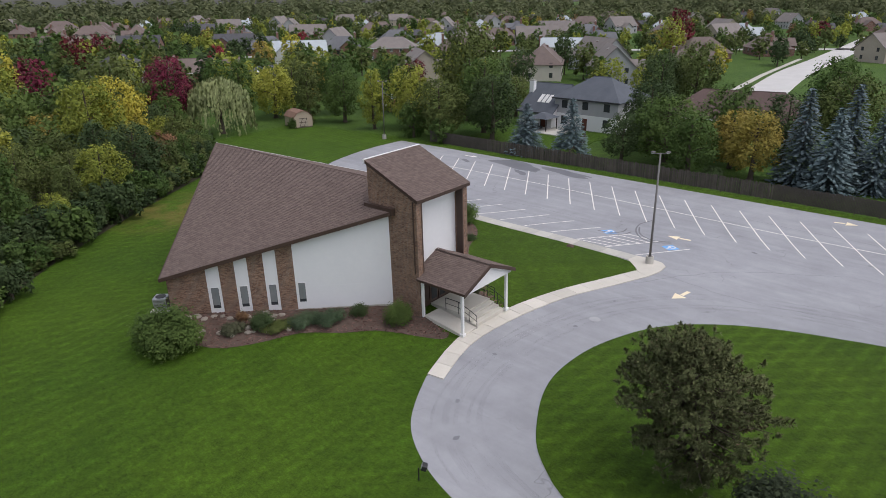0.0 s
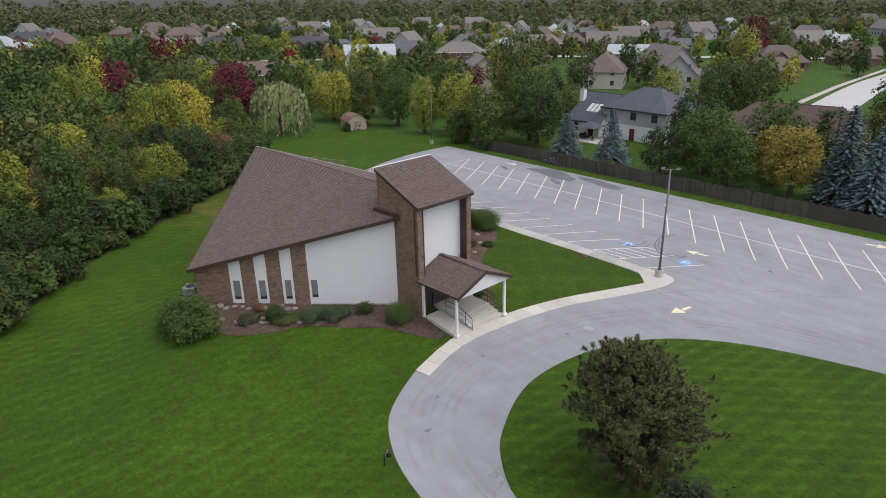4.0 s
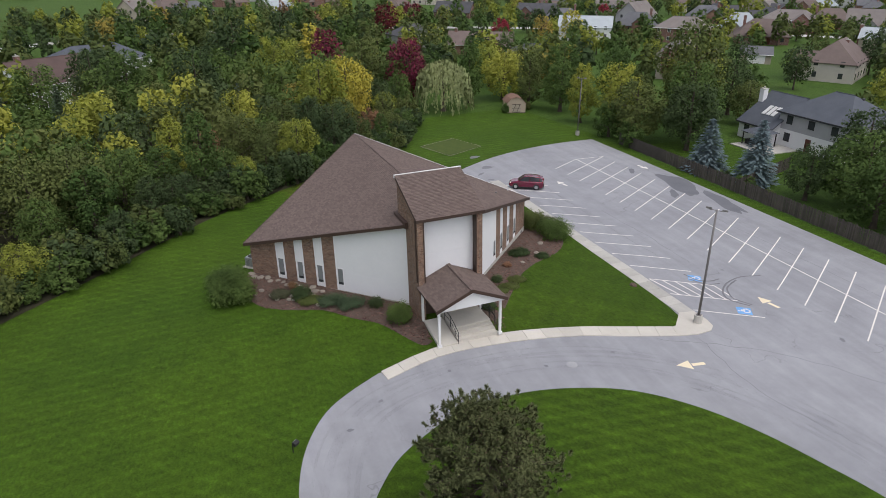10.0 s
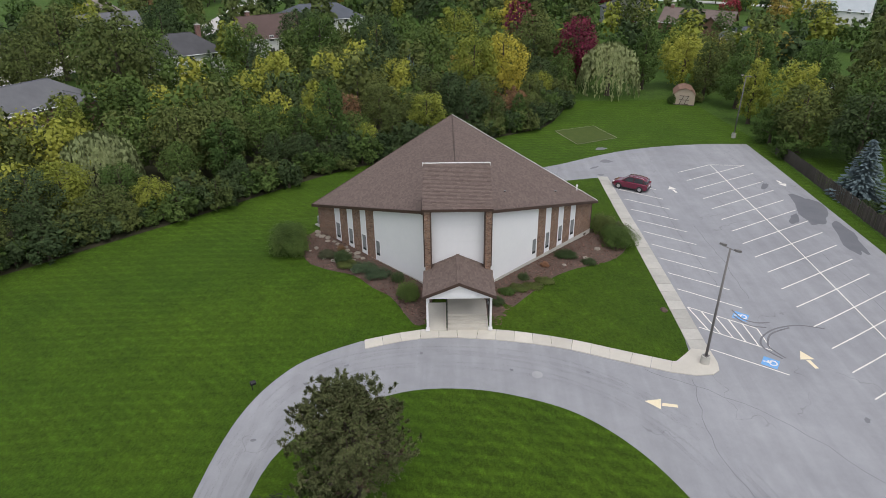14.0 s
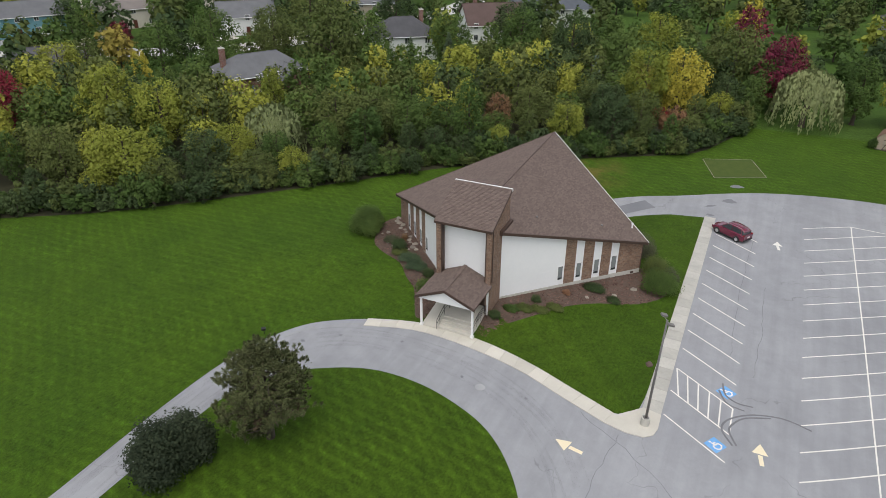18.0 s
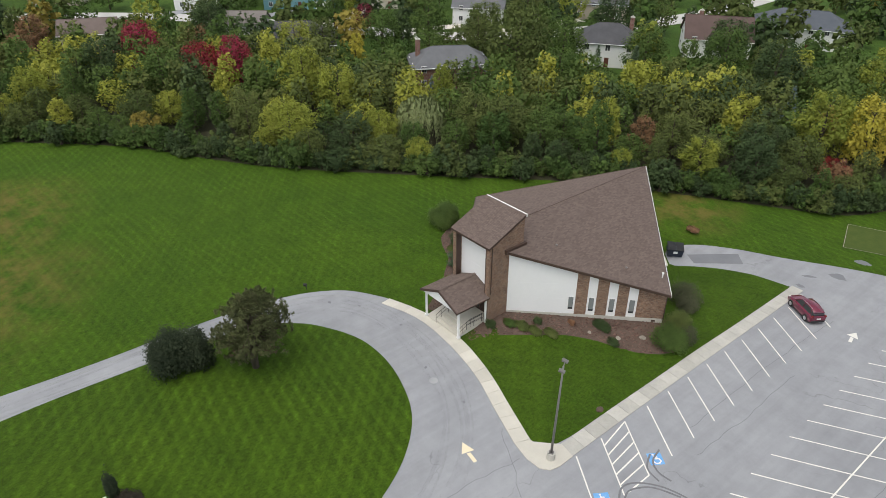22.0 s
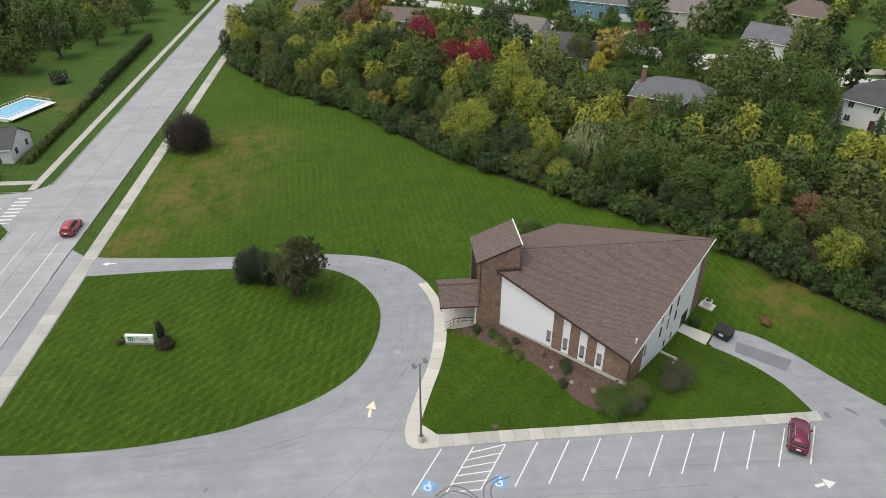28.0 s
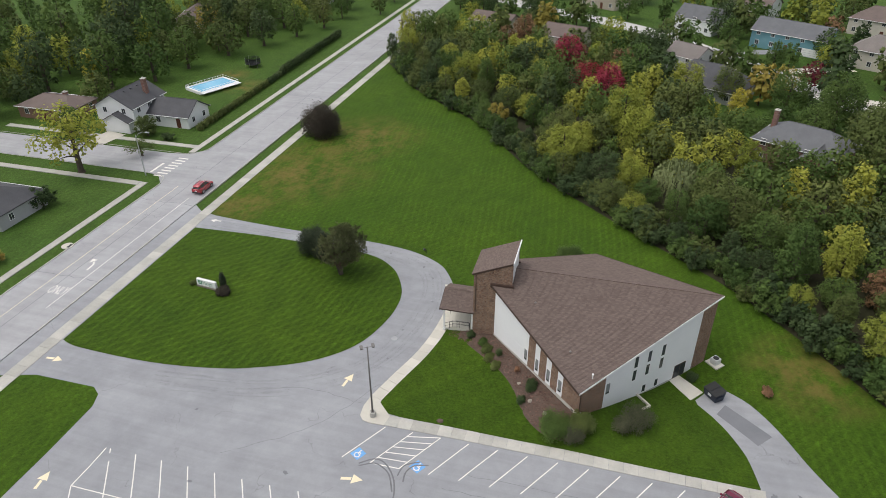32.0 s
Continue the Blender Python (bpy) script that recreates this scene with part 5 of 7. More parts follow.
# ---- houses ----
def house(x, y, turn, w, d, h, rise_h, hip, wall, roof, label, wings=(), chimney=None, garage=None, windows=True, skylights=0, name="house", trim="trimwhite", lower=None, far=False):
    """A house whose ridge runs along its width w; its front looks along its own -y. wings: (x, y, w, d, h, rise) blocks with the ridge along y."""
    ob = thing(name, pose(x, y, 0, 0, 0, turn), label, "house", "houses round about")
    HOUSE_SPOTS.append((x, y, 0.5 * max(w, d) + 1.5))
    bricky = wall in ("redbrick", "brick")

    def block(cx, cy, bw, bd, bh, br, hipped, along_x):
        hw, hd = bw / 2, bd / 2
        corner = [(cx - hw, cy - hd), (cx + hw, cy - hd), (cx + hw, cy + hd), (cx - hw, cy + hd)]
        split = 2.7 if (lower and bh > 4) else 0
        if split:
            part("wall", Mesh().prism(corner, -0.2, split), M[lower], ob, uv=lower in ("redbrick", "brick"))
        ms = Mesh().prism(corner, split - 0.2 if not split else split, bh)
        if not hipped:
            if along_x:
                for sx in (-1, 1):
                    ms.slab([(cx + sx * hw, cy - hd, bh), (cx + sx * hw, cy + hd, bh), (cx + sx * hw, cy, bh + br)], [(cx + sx * (hw - 0.2), cy - hd, bh), (cx + sx * (hw - 0.2), cy + hd, bh), (cx + sx * (hw - 0.2), cy, bh + br)])
            else:
                for sy in (-1, 1):
                    ms.slab([(cx - hw, cy + sy * hd, bh), (cx + hw, cy + sy * hd, bh), (cx, cy + sy * hd, bh + br)], [(cx - hw, cy + sy * (hd - 0.2), bh), (cx + hw, cy + sy * (hd - 0.2), bh), (cx, cy + sy * (hd - 0.2), bh + br)])
        part("wall", ms, M[wall], ob, uv=bricky)
        o = 0.45
        ew, ed = hw + o, hd + o
        drop = br * o / (hd if along_x else hw)
        z0, z1 = bh - drop, bh + br + 0.05
        if along_x:
            rx = max(0.3, ew - ed * 0.85) if hipped else ew
            r0, r1 = (cx - rx, cy, z1), (cx + rx, cy, z1)
        else:
            ry = max(0.3, ed - ew * 0.85) if hipped else ed
            r0, r1 = (cx, cy - ry, z1), (cx, cy + ry, z1)
        e = [(cx - ew, cy - ed, z0), (cx + ew, cy - ed, z0), (cx + ew, cy + ed, z0), (cx - ew, cy + ed, z0)]
        faces = [(0, 1, 5, 4), (2, 3, 4, 5), (1, 2, 5), (3, 0, 4)] if along_x else [(1, 2, 5, 4), (3, 0, 4, 5), (0, 1, 4), (2, 3, 5)]
        if not hipped:
            faces = faces[:2]
        top = e + [r0, r1]
        ms = Mesh().add(top, faces)
        low = [(a, b, c - 0.18) for a, b, c in top]
        ms.add(low, [f[::-1] for f in faces])
        rim = [(0, 1), (1, 2), (2, 3), (3, 0)] if hipped else ([(0, 1), (2, 3), (1, 5), (5, 2), (3, 4), (4, 0)] if along_x else [(1, 2), (3, 0), (0, 4), (4, 1), (2, 5), (5, 3)])
        ms.add(top + low, [(b, a, a + 6, b + 6) for a, b in rim])
        rf = part("roof", ms, M[roof], ob)
        if not far:
            part("ridge_cap", Mesh().tube([r0, r1], 0.10, 5), M[roof], rf)
        for a, b in (((0, 1), (2, 3)) if along_x and not far else ((1, 2), (3, 0)) if not far else ()):
            part("gutter", Mesh().tube([top[a], top[b]], 0.09, 5), M[trim], rf)
        return rf

    main = block(0, 0, w, d, h, rise_h, hip, True)
    for (wx, wy, ww, wd, wh, wr) in wings:
        block(wx, wy, ww, wd, wh, wr, False, False)

    far_panes = Mesh()

    def win(cx, cy, cz, ww, wh, axis):
        t = 0.05
        if far:
            far_panes.box(*((cx - ww / 2, cy - t, cz - wh / 2, cx + ww / 2, cy + t, cz + wh / 2) if axis == 0 else (cx - t, cy - ww / 2, cz - wh / 2, cx + t, cy + ww / 2, cz + wh / 2)))
            return
        f = Mesh().box(cx - ww / 2, cy - t, cz - wh / 2, cx + ww / 2, cy + t, cz + wh / 2) if axis == 0 else Mesh().box(cx - t, cy - ww / 2, cz - wh / 2, cx + t, cy + ww / 2, cz + wh / 2)
        fr = part("window", f, M[trim], ob)
        g, t = 0.09, 0.062
        p = Mesh()
        half = ww / 2 - g
        for s in (-1, 1):
            c0, c1 = (cx - half, cx - 0.03) if s < 0 else (cx + 0.03, cx + half)
            if axis == 0:
                p.box(c0, cy - t, cz - wh / 2 + g, c1, cy + t, cz + wh / 2 - g)
            else:
                p.box(cx - t, c0 - cx + cy, cz - wh / 2 + g, cx + t, c1 - cx + cy, cz + wh / 2 - g)
        part("pane", p, M["glass"], fr)

    if windows:
        levels = [1.55] if h < 4 else [1.55, 4.3]
        for lv in levels:
            n = max(2, int(w / 3.6))
            for k in range(n):
                cx = -w / 2 + w * (k + 0.5) / n
                for sy in (-1, 1):
                    if lv < 2 and sy < 0 and k == n // 2:
                        part("door", Mesh().box(cx - 0.5, sy * d / 2 - 0.06, 0, cx + 0.5, sy * d / 2 + 0.06, 2.1), M["brass_door"], ob)
                        continue
                    win(cx, sy * d / 2, lv, 1.15, 1.35, 0)
            for sx in (-1, 1):
                for cy in (-d / 4, d / 4):
                    win(sx * w / 2, cy, lv, 1.0, 1.3, 1)
    if garage:
        gx, gy = garage
        dg = part("garage_door", Mesh().box(gx - 2.4, gy - 0.08, 0, gx + 2.4, gy + 0.08, 2.2), M["trimwhite"], ob)
        for k in range(1, 4):
            part("door_rail", Mesh().box(gx - 2.35, gy - 0.1, 0.55 * k - 0.02, gx + 2.35, gy + 0.1, 0.55 * k + 0.02), M["siding_grey"], dg)
    if chimney:
        px, py, pz = chimney[:3]
        c = part("chimney", Mesh().box(px - 0.45, py - 0.45, 0, px + 0.45, py + 0.45, pz), M[chimney[3] if len(chimney) > 3 else "redbrick"], ob, uv=True)
        part("chimney_cap", Mesh().box(px - 0.52, py - 0.52, pz, px + 0.52, py + 0.52, pz + 0.12).tube([(px, py, pz + 0.1), (px, py, pz + 0.4)], 0.14, 8), M["oldconcrete"], c)
    for k in range(skylights):
        zz = lambda yy: h + rise_h * (1 - abs(yy) / (d / 2)) + 0.06
        x0 = -w / 2 + 2.6 + 0.95 * k
        y0, y1 = -d * 0.36, -d * 0.22
        part("skylight", Mesh().slab([(x0, y0, zz(y0)), (x0 + 0.7, y0, zz(y0)), (x0 + 0.7, y1, zz(y1)), (x0, y1, zz(y1))], [(x0, y0, zz(y0) + 0.1), (x0 + 0.7, y0, zz(y0) + 0.1), (x0 + 0.7, y1, zz(y1) + 0.1), (x0, y1, zz(y1) + 0.1)]), M["lampglass"], ob)
    if far:
        part("glazing", far_panes, M["glass"], ob)["kind"] = "stuff"
    for k in range(0 if far else 3):
        vx = (k - 1) * w * 0.2
        zz = h + rise_h * 0.82
        part("roof_vent", Mesh().box(vx - 0.2, d * 0.07, zz - 0.1, vx + 0.2, d * 0.07 + 0.35, zz + 0.25), M["roof_dark"], ob)
    return ob


# beyond the fence, east and north-east of the lot
h1 = house(57.0, 37.2, -90, 12.6, 11, 5.6, 3.2, True, "siding_grey", "roof_blue", "grey two-storey house with white lower walls and slate roof", chimney=None, lower="siding_white", trim="black",
           wings=())
h1b = house(56.0, 46.5, -90, 7, 12.5, 2.9, 4.2, False, "siding_white", "roof_blue", "low white house wing with slate roof and skylights", chimney=(-3.6, -2.0, 7.6, "siding_white"), skylights=3, windows=True, trim="black", name="house_wing")
house(67.5, 16.0, -78, 24, 13, 3.0, 3.9, True, "siding_brown", "roof_red", "low brick house under a broad maroon hip roof", chimney=(10.5, 2, 5.5), name="house")
house(166, 112, -57, 19, 10, 5.6, 2.7, False, "siding_tan", "roof_pale", "two-storey pale house with a silver-grey roof", chimney=(-10.0, 0, 9.0))
house(170, 66, -60, 17, 11, 3.0, 3.2, True, "siding_tan", "roof_brown", "single-storey tan house with brown hip roof", chimney=(-7, 1, 6.5))
house(52, 166, -30, 20, 12, 3.0, 3.4, False, "siding_brown", "roof_brown", "dark brown roofed house with a white gable", wings=((5, -6, 7, 6, 3.0, 2.6),), chimney=(-8, 0, 7.2))
house(56, 139, -20, 13, 9, 3.0, 2.4, True, "siding_tan", "roof_blue", "low house with blue-grey roof and skylights", skylights=3)
house(34, 181, 10, 13, 11, 5.0, 3.0, True, "siding_grey", "roof_dark", "dark-roofed grey house between trees")
house(105, 190, -35, 19, 11, 4.6, 3.4, False, "siding_white", "roof_pale", "white house with pale grey roof and front gable", wings=((-6, -6, 6, 6, 4.4, 2.6),))
house(132, 168, -50, 18, 12, 5.2, 3.4, True, "redbrick", "roof_taupe", "brick house with taupe hip roof")
house(196, 182, -45, 21, 13, 5.2, 3.4, True, "redbrick", "roof_taupe", "brick house with broad taupe hip roof", wings=((4, -7, 6, 6, 5.2, 2.6),))
house(118, 118, -40, 8, 6, 2.7, 1.8, False, "siding_tan", "roof_grey", "small tan garage with grey roof", garage=(0, -3.0), windows=False, name="garage")
# behind the tree belt
house(-84.5, 56.5, 62, 16, 10, 4.8, 2.8, True, "redbrick", "roof_grey", "red-brown brick house with a grey hip roof", chimney=(-6.5, 0.5, 9.0), wings=((4, -5, 6, 6, 3.6, 2.4),))
house(-76, 97, 40, 14, 11, 5.4, 3.2, True, "siding_white", "roof_dark", "white two-storey house with dark grey hip roof", chimney=(5, 3, 9.5))
house(-65, 124, 40, 15, 11, 4.6, 4.2, False, "siding_white", "roof_red", "white gabled house with dark brown roof", chimney=(-4, 2, 9.5))
house(-58, 152, 30, 22, 13, 5.0, 3.2, True, "siding_white", "roof_blue", "white house with slate blue roof")
house(-124, 41, 62, 19, 12, 3.2, 4.0, True, "siding_grey", "roof_dark", "house with a large charcoal hip roof", skylights=2)
house(-140, 37, 55, 9, 9, 5.0, 2.2, False, "siding_white", "roof_taupe", "pale two-storey house with taupe roof")
house(-151, 3, 70, 12, 9, 5.2, 2.4, False, "stucco", "roof_brown", "half-timbered cream house with brown roof", lower="siding_brown")
house(-170, -22, 72, 14, 9, 3.6, 2.0, False, "stucco", "roof_brown", "low house with a brown gable roof")
house(-170, 67, 60, 21, 10, 5.0, 2.8, False, "siding_teal", "roof_grey", "teal two-storey house with grey roof", garage=(7, -5.0))
house(-157, 88, 60, 16, 11, 5.0, 3.2, True, "stucco", "roof_taupe", "tan house with taupe hip roof")
house(-186, 42, 60, 13, 10, 4.5, 3.0, False, "siding_white", "roof_grey", "white house with a double garage", garage=(0, -5.0))
house(-124, 99, 45, 14, 10, 4.6, 3.0, False, "siding_white", "roof_grey", "white house with grey gable roof")
house(-108, 132, 40, 15, 10, 4.6, 3.0, False, "siding_tan", "roof_grey", "tan house with white garage door", garage=(3, -5.0))
house(-150, 122, 45, 15, 11, 5.0, 3.2, True, "stucco", "roof_brown", "tan brick house with brown roof")
house(-128, 166, 30, 15, 12, 3.2, 3.8, True, "siding_tan", "roof_taupe", "house with a broad grey-brown hip roof")
house(-195, 96, 60, 16, 11, 5.0, 3.2, True, "stucco", "roof_brown", "tan two-storey house with brown roof")
house(-212, 60, 60, 15, 11, 4.6, 3.0, False, "siding_white", "roof_brown", "white house with brown roof")
house(-215, 10, 60, 15, 11, 4.6, 3.0, False, "siding_tan", "roof_brown", "tan house with brown roof")
# across the road
house(-70.5, -84, 0, 11, 9.5, 5.2, 2.6, False, "siding_white", "roof_dark", "white two-storey house with charcoal roof", chimney=(-2, 3, 9.2))
house(-73.0, -74.0, 90, 10, 8, 2.8, 2.4, False, "siding_white", "roof_dark", "low white wing with charcoal roof", name="house_wing")
house(-66.5, -83.0, 0, 6.2, 6.4, 2.6, 1.6, False, "siding_white", "roof_dark", "attached white garage with a brown door", windows=False, name="garage", garage=None)
house(-70, -104, 90, 14, 9, 2.8, 1.6, True, "siding_brown", "roof_brown", "low brick ranch house with a flat brown roof", chimney=(2, 1, 4.8))
house(-27.0, -80.5, -90, 15, 10, 3.0, 2.4, True, "siding_grey", "roof_dark", "low grey house with dark roof near the corner")
house(-150, -120, 20, 18, 10, 3.2, 2.6, False, "siding_tan", "roof_brown", "low tan house among trees")
house(-200, -95, 0, 18, 10, 3.2, 2.6, False, "siding_grey", "roof_dark", "low grey house by the road")

# streets between the houses
def street(name, pts, width, mat, label, lift=0.03):
    return tagged(part(name, band(Mesh(), smooth_line(pts, 6), width, lift), M[mat]), label, "road", kind="structure")


west_street = [(-225, -40), (-205, -14), (-195, 5), (-180, 26), (-163, 42), (-144, 58), (-127, 70), (-114, 82), (-101, 108), (-92, 150), (-93, 186), (-98, 230)]
street("street_west", west_street, 8.5, "street", "pale concrete street curving between the houses")
east_street = [(103, 24.5), (125, 29), (172, 36), (223, 40), (300, 47), (420, 58), (560, 66)]
street("street_east", east_street, 9.5, "street", "pale concrete street running away between lawns")
tagged(part("street_walk", band(Mesh(), [(112, 34.8), (160, 41.5), (222, 48)], 1.6, 0.05), M["oldconcrete"]), "concrete sidewalk beside the street", "pavement", kind="structure")
street("street_north", [(300, 20), (250, 90), (205, 150), (150, 205), (60, 250), (-40, 260), (-93, 230)], 8.5, "street", "pale concrete street behind the houses")
street("drive_court", [(88, 112), (100, 122), (113, 136), (121, 150)], 5.0, "street", "pale concrete driveway between trees", 0.035)
street("house_drive", [(-57, -84), (-63, -83)], 5.0, "concrete", "concrete driveway before the white house", 0.036)
for (ax, ay, bx, by) in ((-161, 44, -165, 62), (-146, 62, -153, 80), (-181, 30, -182, 38), (-126, 74, -122, 92), (-112, 86, -108, 124), (-146, 56, -140, 44)):
    street("house_drive", [(ax, ay), (bx, by)], 4.6, "asphalt" if ax % 2 else "concrete", "short driveway up to a house", 0.036)


# ---- trees ----
def inside(poly, x, y):
    c = False
    for i in range(len(poly)):
        (ax, ay), (bx, by) = poly[i], poly[i - 1]
        if (ay > y) != (by > y) and x < (bx - ax) * (y - ay) / (by - ay) + ax:
            c = not c
    return c


STREETS = [smooth_line(west_street, 3), smooth_line(east_street, 3)]


def clear_of_streets(x, y, r=7.0):
    return all((x - a) ** 2 + (y - b) ** 2 > r * r for line in STREETS for a, b in line)


random.seed(4)
PLANTED = []


def free(x, y, gap):
    return all((x - a) ** 2 + (y - b) ** 2 > gap * gap for a, b in PLANTED)


def named(shape, tint, x, y, size=1.0, tall=1.0, where="in the dense tree belt", group="", **kw):
    PLANTED.append((x, y))
    return plant(shape, tint, x, y, size, tall, where=where, group=group, **kw)


# trees told apart by their colour or shape
for row in (("willow", "willow", 9.5, 86.5, 1.0, 1.0, "beside the back lawn"), ("round", "maroon", 4.2, 93.5, 1.15, 1.2), ("round", "maroon", -4, 136, 1.1, 1.1), ("round", "maroon", 34, 212, 1.3, 1.0),
            ("broad", "maroon", 50, 230, 1.3, 1.0), ("broad", "yellow", -11.0, 80.5, 1.05, 1.3), ("round", "yellow_green", -16.5, 77, 1.1, 1.15), ("broad", "olive", -4, 98, 1.3, 1.2), ("round", "yellow_green", -20, 106, 1.25, 1.1), ("oval", "olive", -7, 71, 0.75, 0.9), ("round", "olive", -15, 68.5, 0.8, 0.95), ("round", "yellow_green", -30, 78, 0.9, 0.9), ("round", "olive", -24, 71, 0.8, 0.9), ("oval", "yellow", -5, 150, 1.1, 1.0), ("oval", "yellow_green", -40.5, 54.5, 0.85, 1.0),
            ("round", "yellow_green", -24, 56, 0.75, 1.0), ("round", "golden", -19, 87, 0.8, 0.9), ("broad", "olive", -26, 60, 0.8, 0.9), ("oval", "olive", -29, 52.5, 0.65, 0.9), ("slim_spruce", "blue_spruce", -29, 92, 0.8, 0.9),
            ("willow", "willow", -62.5, 33.0, 0.8, 0.95), ("ragged", "rust", -36.5, 59, 0.7, 0.95), ("broad", "red", -108.5, 13.5, 1.0, 1.1), ("round", "red", -103.5, 18, 1.0, 1.15), ("broad", "red", -125, 6.5, 1.0, 1.3),
            ("ragged", "rust", -149, -9, 1.1, 1.0), ("ragged", "rust", -142, -13, 0.9, 1.0), ("broad", "yellow_green", -69.5, 12.5, 1.05, 0.95), ("round", "yellow_green", -77, 25.5, 1.05, 1.05), ("round", "yellow_green", -84, 22.5, 1.1, 1.2),
            ("oval", "yellow", -104, 46, 0.8, 0.9), ("round", "yellow_green", -111, 35, 1.1, 1.0), ("oval", "yellow_green", -72, 45, 0.85, 0.95), ("oval", "yellow_green", -99, -15, 0.75, 0.8), ("low", "golden", -89, -4.5, 0.9, 1.0),
            ("round", "green", -46, 50, 0.8, 0.85), ("broad", "olive", -57, 22, 0.7, 0.8), ("shrub", "olive", -50.5, 29, 1.2, 1.1), ("broad", "olive", -75, 67, 1.55, 1.2), ("round", "green", -104, 66, 1.3, 1.0), ("round", "olive", -98, 92, 1.5, 1.0), ("round", "dark_green", -84, 108, 1.3, 1.0), ("round", "green", -76, 82, 1.2, 1.0), ("oval", "green", -130, 56, 1.1, 1.0), ("round", "maroon", -132, 66, 0.8, 0.9), ("round", "dark_green", -136, 26, 1.2, 1.0),
            ("round", "olive", -92, 71, 1.2, 1.0), ("broad", "green", -85, 82, 1.3, 1.1), ("round", "olive", -99, 79, 1.2, 1.0), ("round", "green", -110, 57, 1.1, 1.0), ("broad", "green", -96, 60, 0.9, 1.0), ("round", "olive", -117, 45, 0.9, 1.0), ("round", "green", -66, 70, 1.0, 0.95), ("round", "green", -61, 91, 1.2, 1.0), ("round", "dark_green", -55, 112, 1.2, 1.0), ("round", "green", -48, 100, 1.3, 1.0), ("round", "dark_green", -36, 98, 1.2, 1.1),
            ("round", "dark_green", -25, 148, 1.4, 1.1), ("slim_spruce", "spruce", -57, 82, 1.0, 1.0), ("slim_spruce", "spruce", -64, 79, 0.9, 1.0), ("slim_spruce", "blue_spruce", -78, 47, 0.6, 0.8), ("round", "green", -104, 4, 1.15, 1.0),
            ("round", "dark_green", -117, -3, 1.15, 1.0), ("low", "red", -13, 75, 0.7, 0.8), ("low", "rust", -10, 70, 0.9, 1.0)):
    named(*row[:6], *(row[6:] or ("in the dense tree belt",)))
for row in (("spruce", "blue_spruce", 30.2, 34.8, 1.1, 0.78), ("spruce", "blue_spruce", 33.0, 28.6, 1.05, 0.92), ("spruce", "blue_spruce", 37.0, -2.0, 1.2, 1.12), ("spruce", "blue_spruce", 34.8, -6.0, 1.1, 1.05), ("spruce", "blue_spruce", 42.0, -6.2, 1.15, 1.2),
            ("spruce", "blue_spruce", 38.5, -10.0, 1.05, 1.1), ("spruce", "blue_spruce", 40.0, -15.5, 1.1, 1.1), ("spruce", "blue_spruce", 37.5, -21.0, 1.1, 1.0)):
    named(*row, "behind the board fence", "blue spruces by the fence", name="spruce_tree")
for row in (("broad", "green", 37, 15.5, 1.15, 0.95), ("round", "green", 45.5, 10, 1.1, 1.0), ("round", "dark_green", 48, 3, 1.0, 1.0), ("broad", "olive", 58, -2, 1.2, 1.1), ("round", "green", 50, 24, 0.8, 0.9), ("low", "green", 30, 12, 0.6, 0.6), ("low", "dark_green", 31, 6.5, 0.6, 0.6), ("round", "dark_green", 33.5, 20.5, 0.75, 0.95), ("low", "dark_green", 29.6, 31.0, 0.45, 0.5), ("low", "olive", 29.4, 22.5, 0.4, 0.5), ("round", "dark_green", 43, 21, 1.05, 1.05), ("round", "green", 33, 10.5, 0.95, 0.9), ("round", "golden", 35.5, 3.2, 0.95, 0.95), ("ragged", "golden", 40, 7.5, 0.9, 0.95),
            ("round", "dark_green", 35, 45, 1.1, 1.0), ("broad", "olive", 31, 53, 1.1, 1.0), ("round", "green", 39, 50, 1.2, 1.1), ("low", "green", 28.5, 57, 1.0, 1.1), ("round", "yellow_green", 34, 63, 1.1, 1.05),
            ("round", "olive", 47, 60, 1.5, 1.25), ("broad", "yellow_green", 52, 66, 1.3, 1.2), ("oval", "yellow_green", 29.5, 68, 0.9, 1.1), ("round", "green", 31, 78, 1.0, 1.0), ("oval", "olive", 27, 84, 1.0, 1.0),
            ("oval", "green", 17.5, 92, 1.05, 1.05), ("broad", "yellow_green", 25.5, 93, 1.1, 1.05), ("round", "green", 37, 88, 1.1, 1.1), ("round", "olive", 33, 97, 1.1, 1.0), ("round", "green", 45, 80, 1.1, 1.1),
            ("round", "green", 2, 93, 1.0, 1.0), ("round", "olive", 57, 56, 0.9, 0.9), ("round", "dark_green", 60, 64, 1.0, 1.1), ("broad", "green", 88, 6, 1.3, 1.0), ("round", "olive", 82, 30, 1.2, 1.2),
            ("round", "dark_green", 79, 36, 1.1, 1.1), ("oval", "olive", 100, 40, 0.9, 0.9), ("low", "green", 27.6, 50, 0.8, 0.9), ("low", "olive", 44, 71, 1.2, 1.2), ("oval", "dark_green", 150, 104, 1.0, 1.0),
            ("round", "maroon", 205, 88, 1.4, 1.3), ("round", "green", 122, 50, 0.8, 0.9), ("round", "yellow_green", 190, 84, 1.3, 1.2), ("low", "green", 30, 27, 0.6, 0.5), ("oval", "dark_green", 29.2, 25, 0.35, 0.35),
            ("round", "golden", 80, 178, 1.0, 1.0), ("low", "red", 68, 186, 1.3, 1.2), ("round", "yellow", 88, 172, 1.1, 1.1), ("round", "dark_green", 84, 160, 1.0, 1.0), ("low", "red", 152, 250, 1.2, 1.2)):
    named(*row, "near the neighbouring houses")
named("airy", "yellow_green", -44.5, -76.5, 1.3, 1.0, "on the street corner")
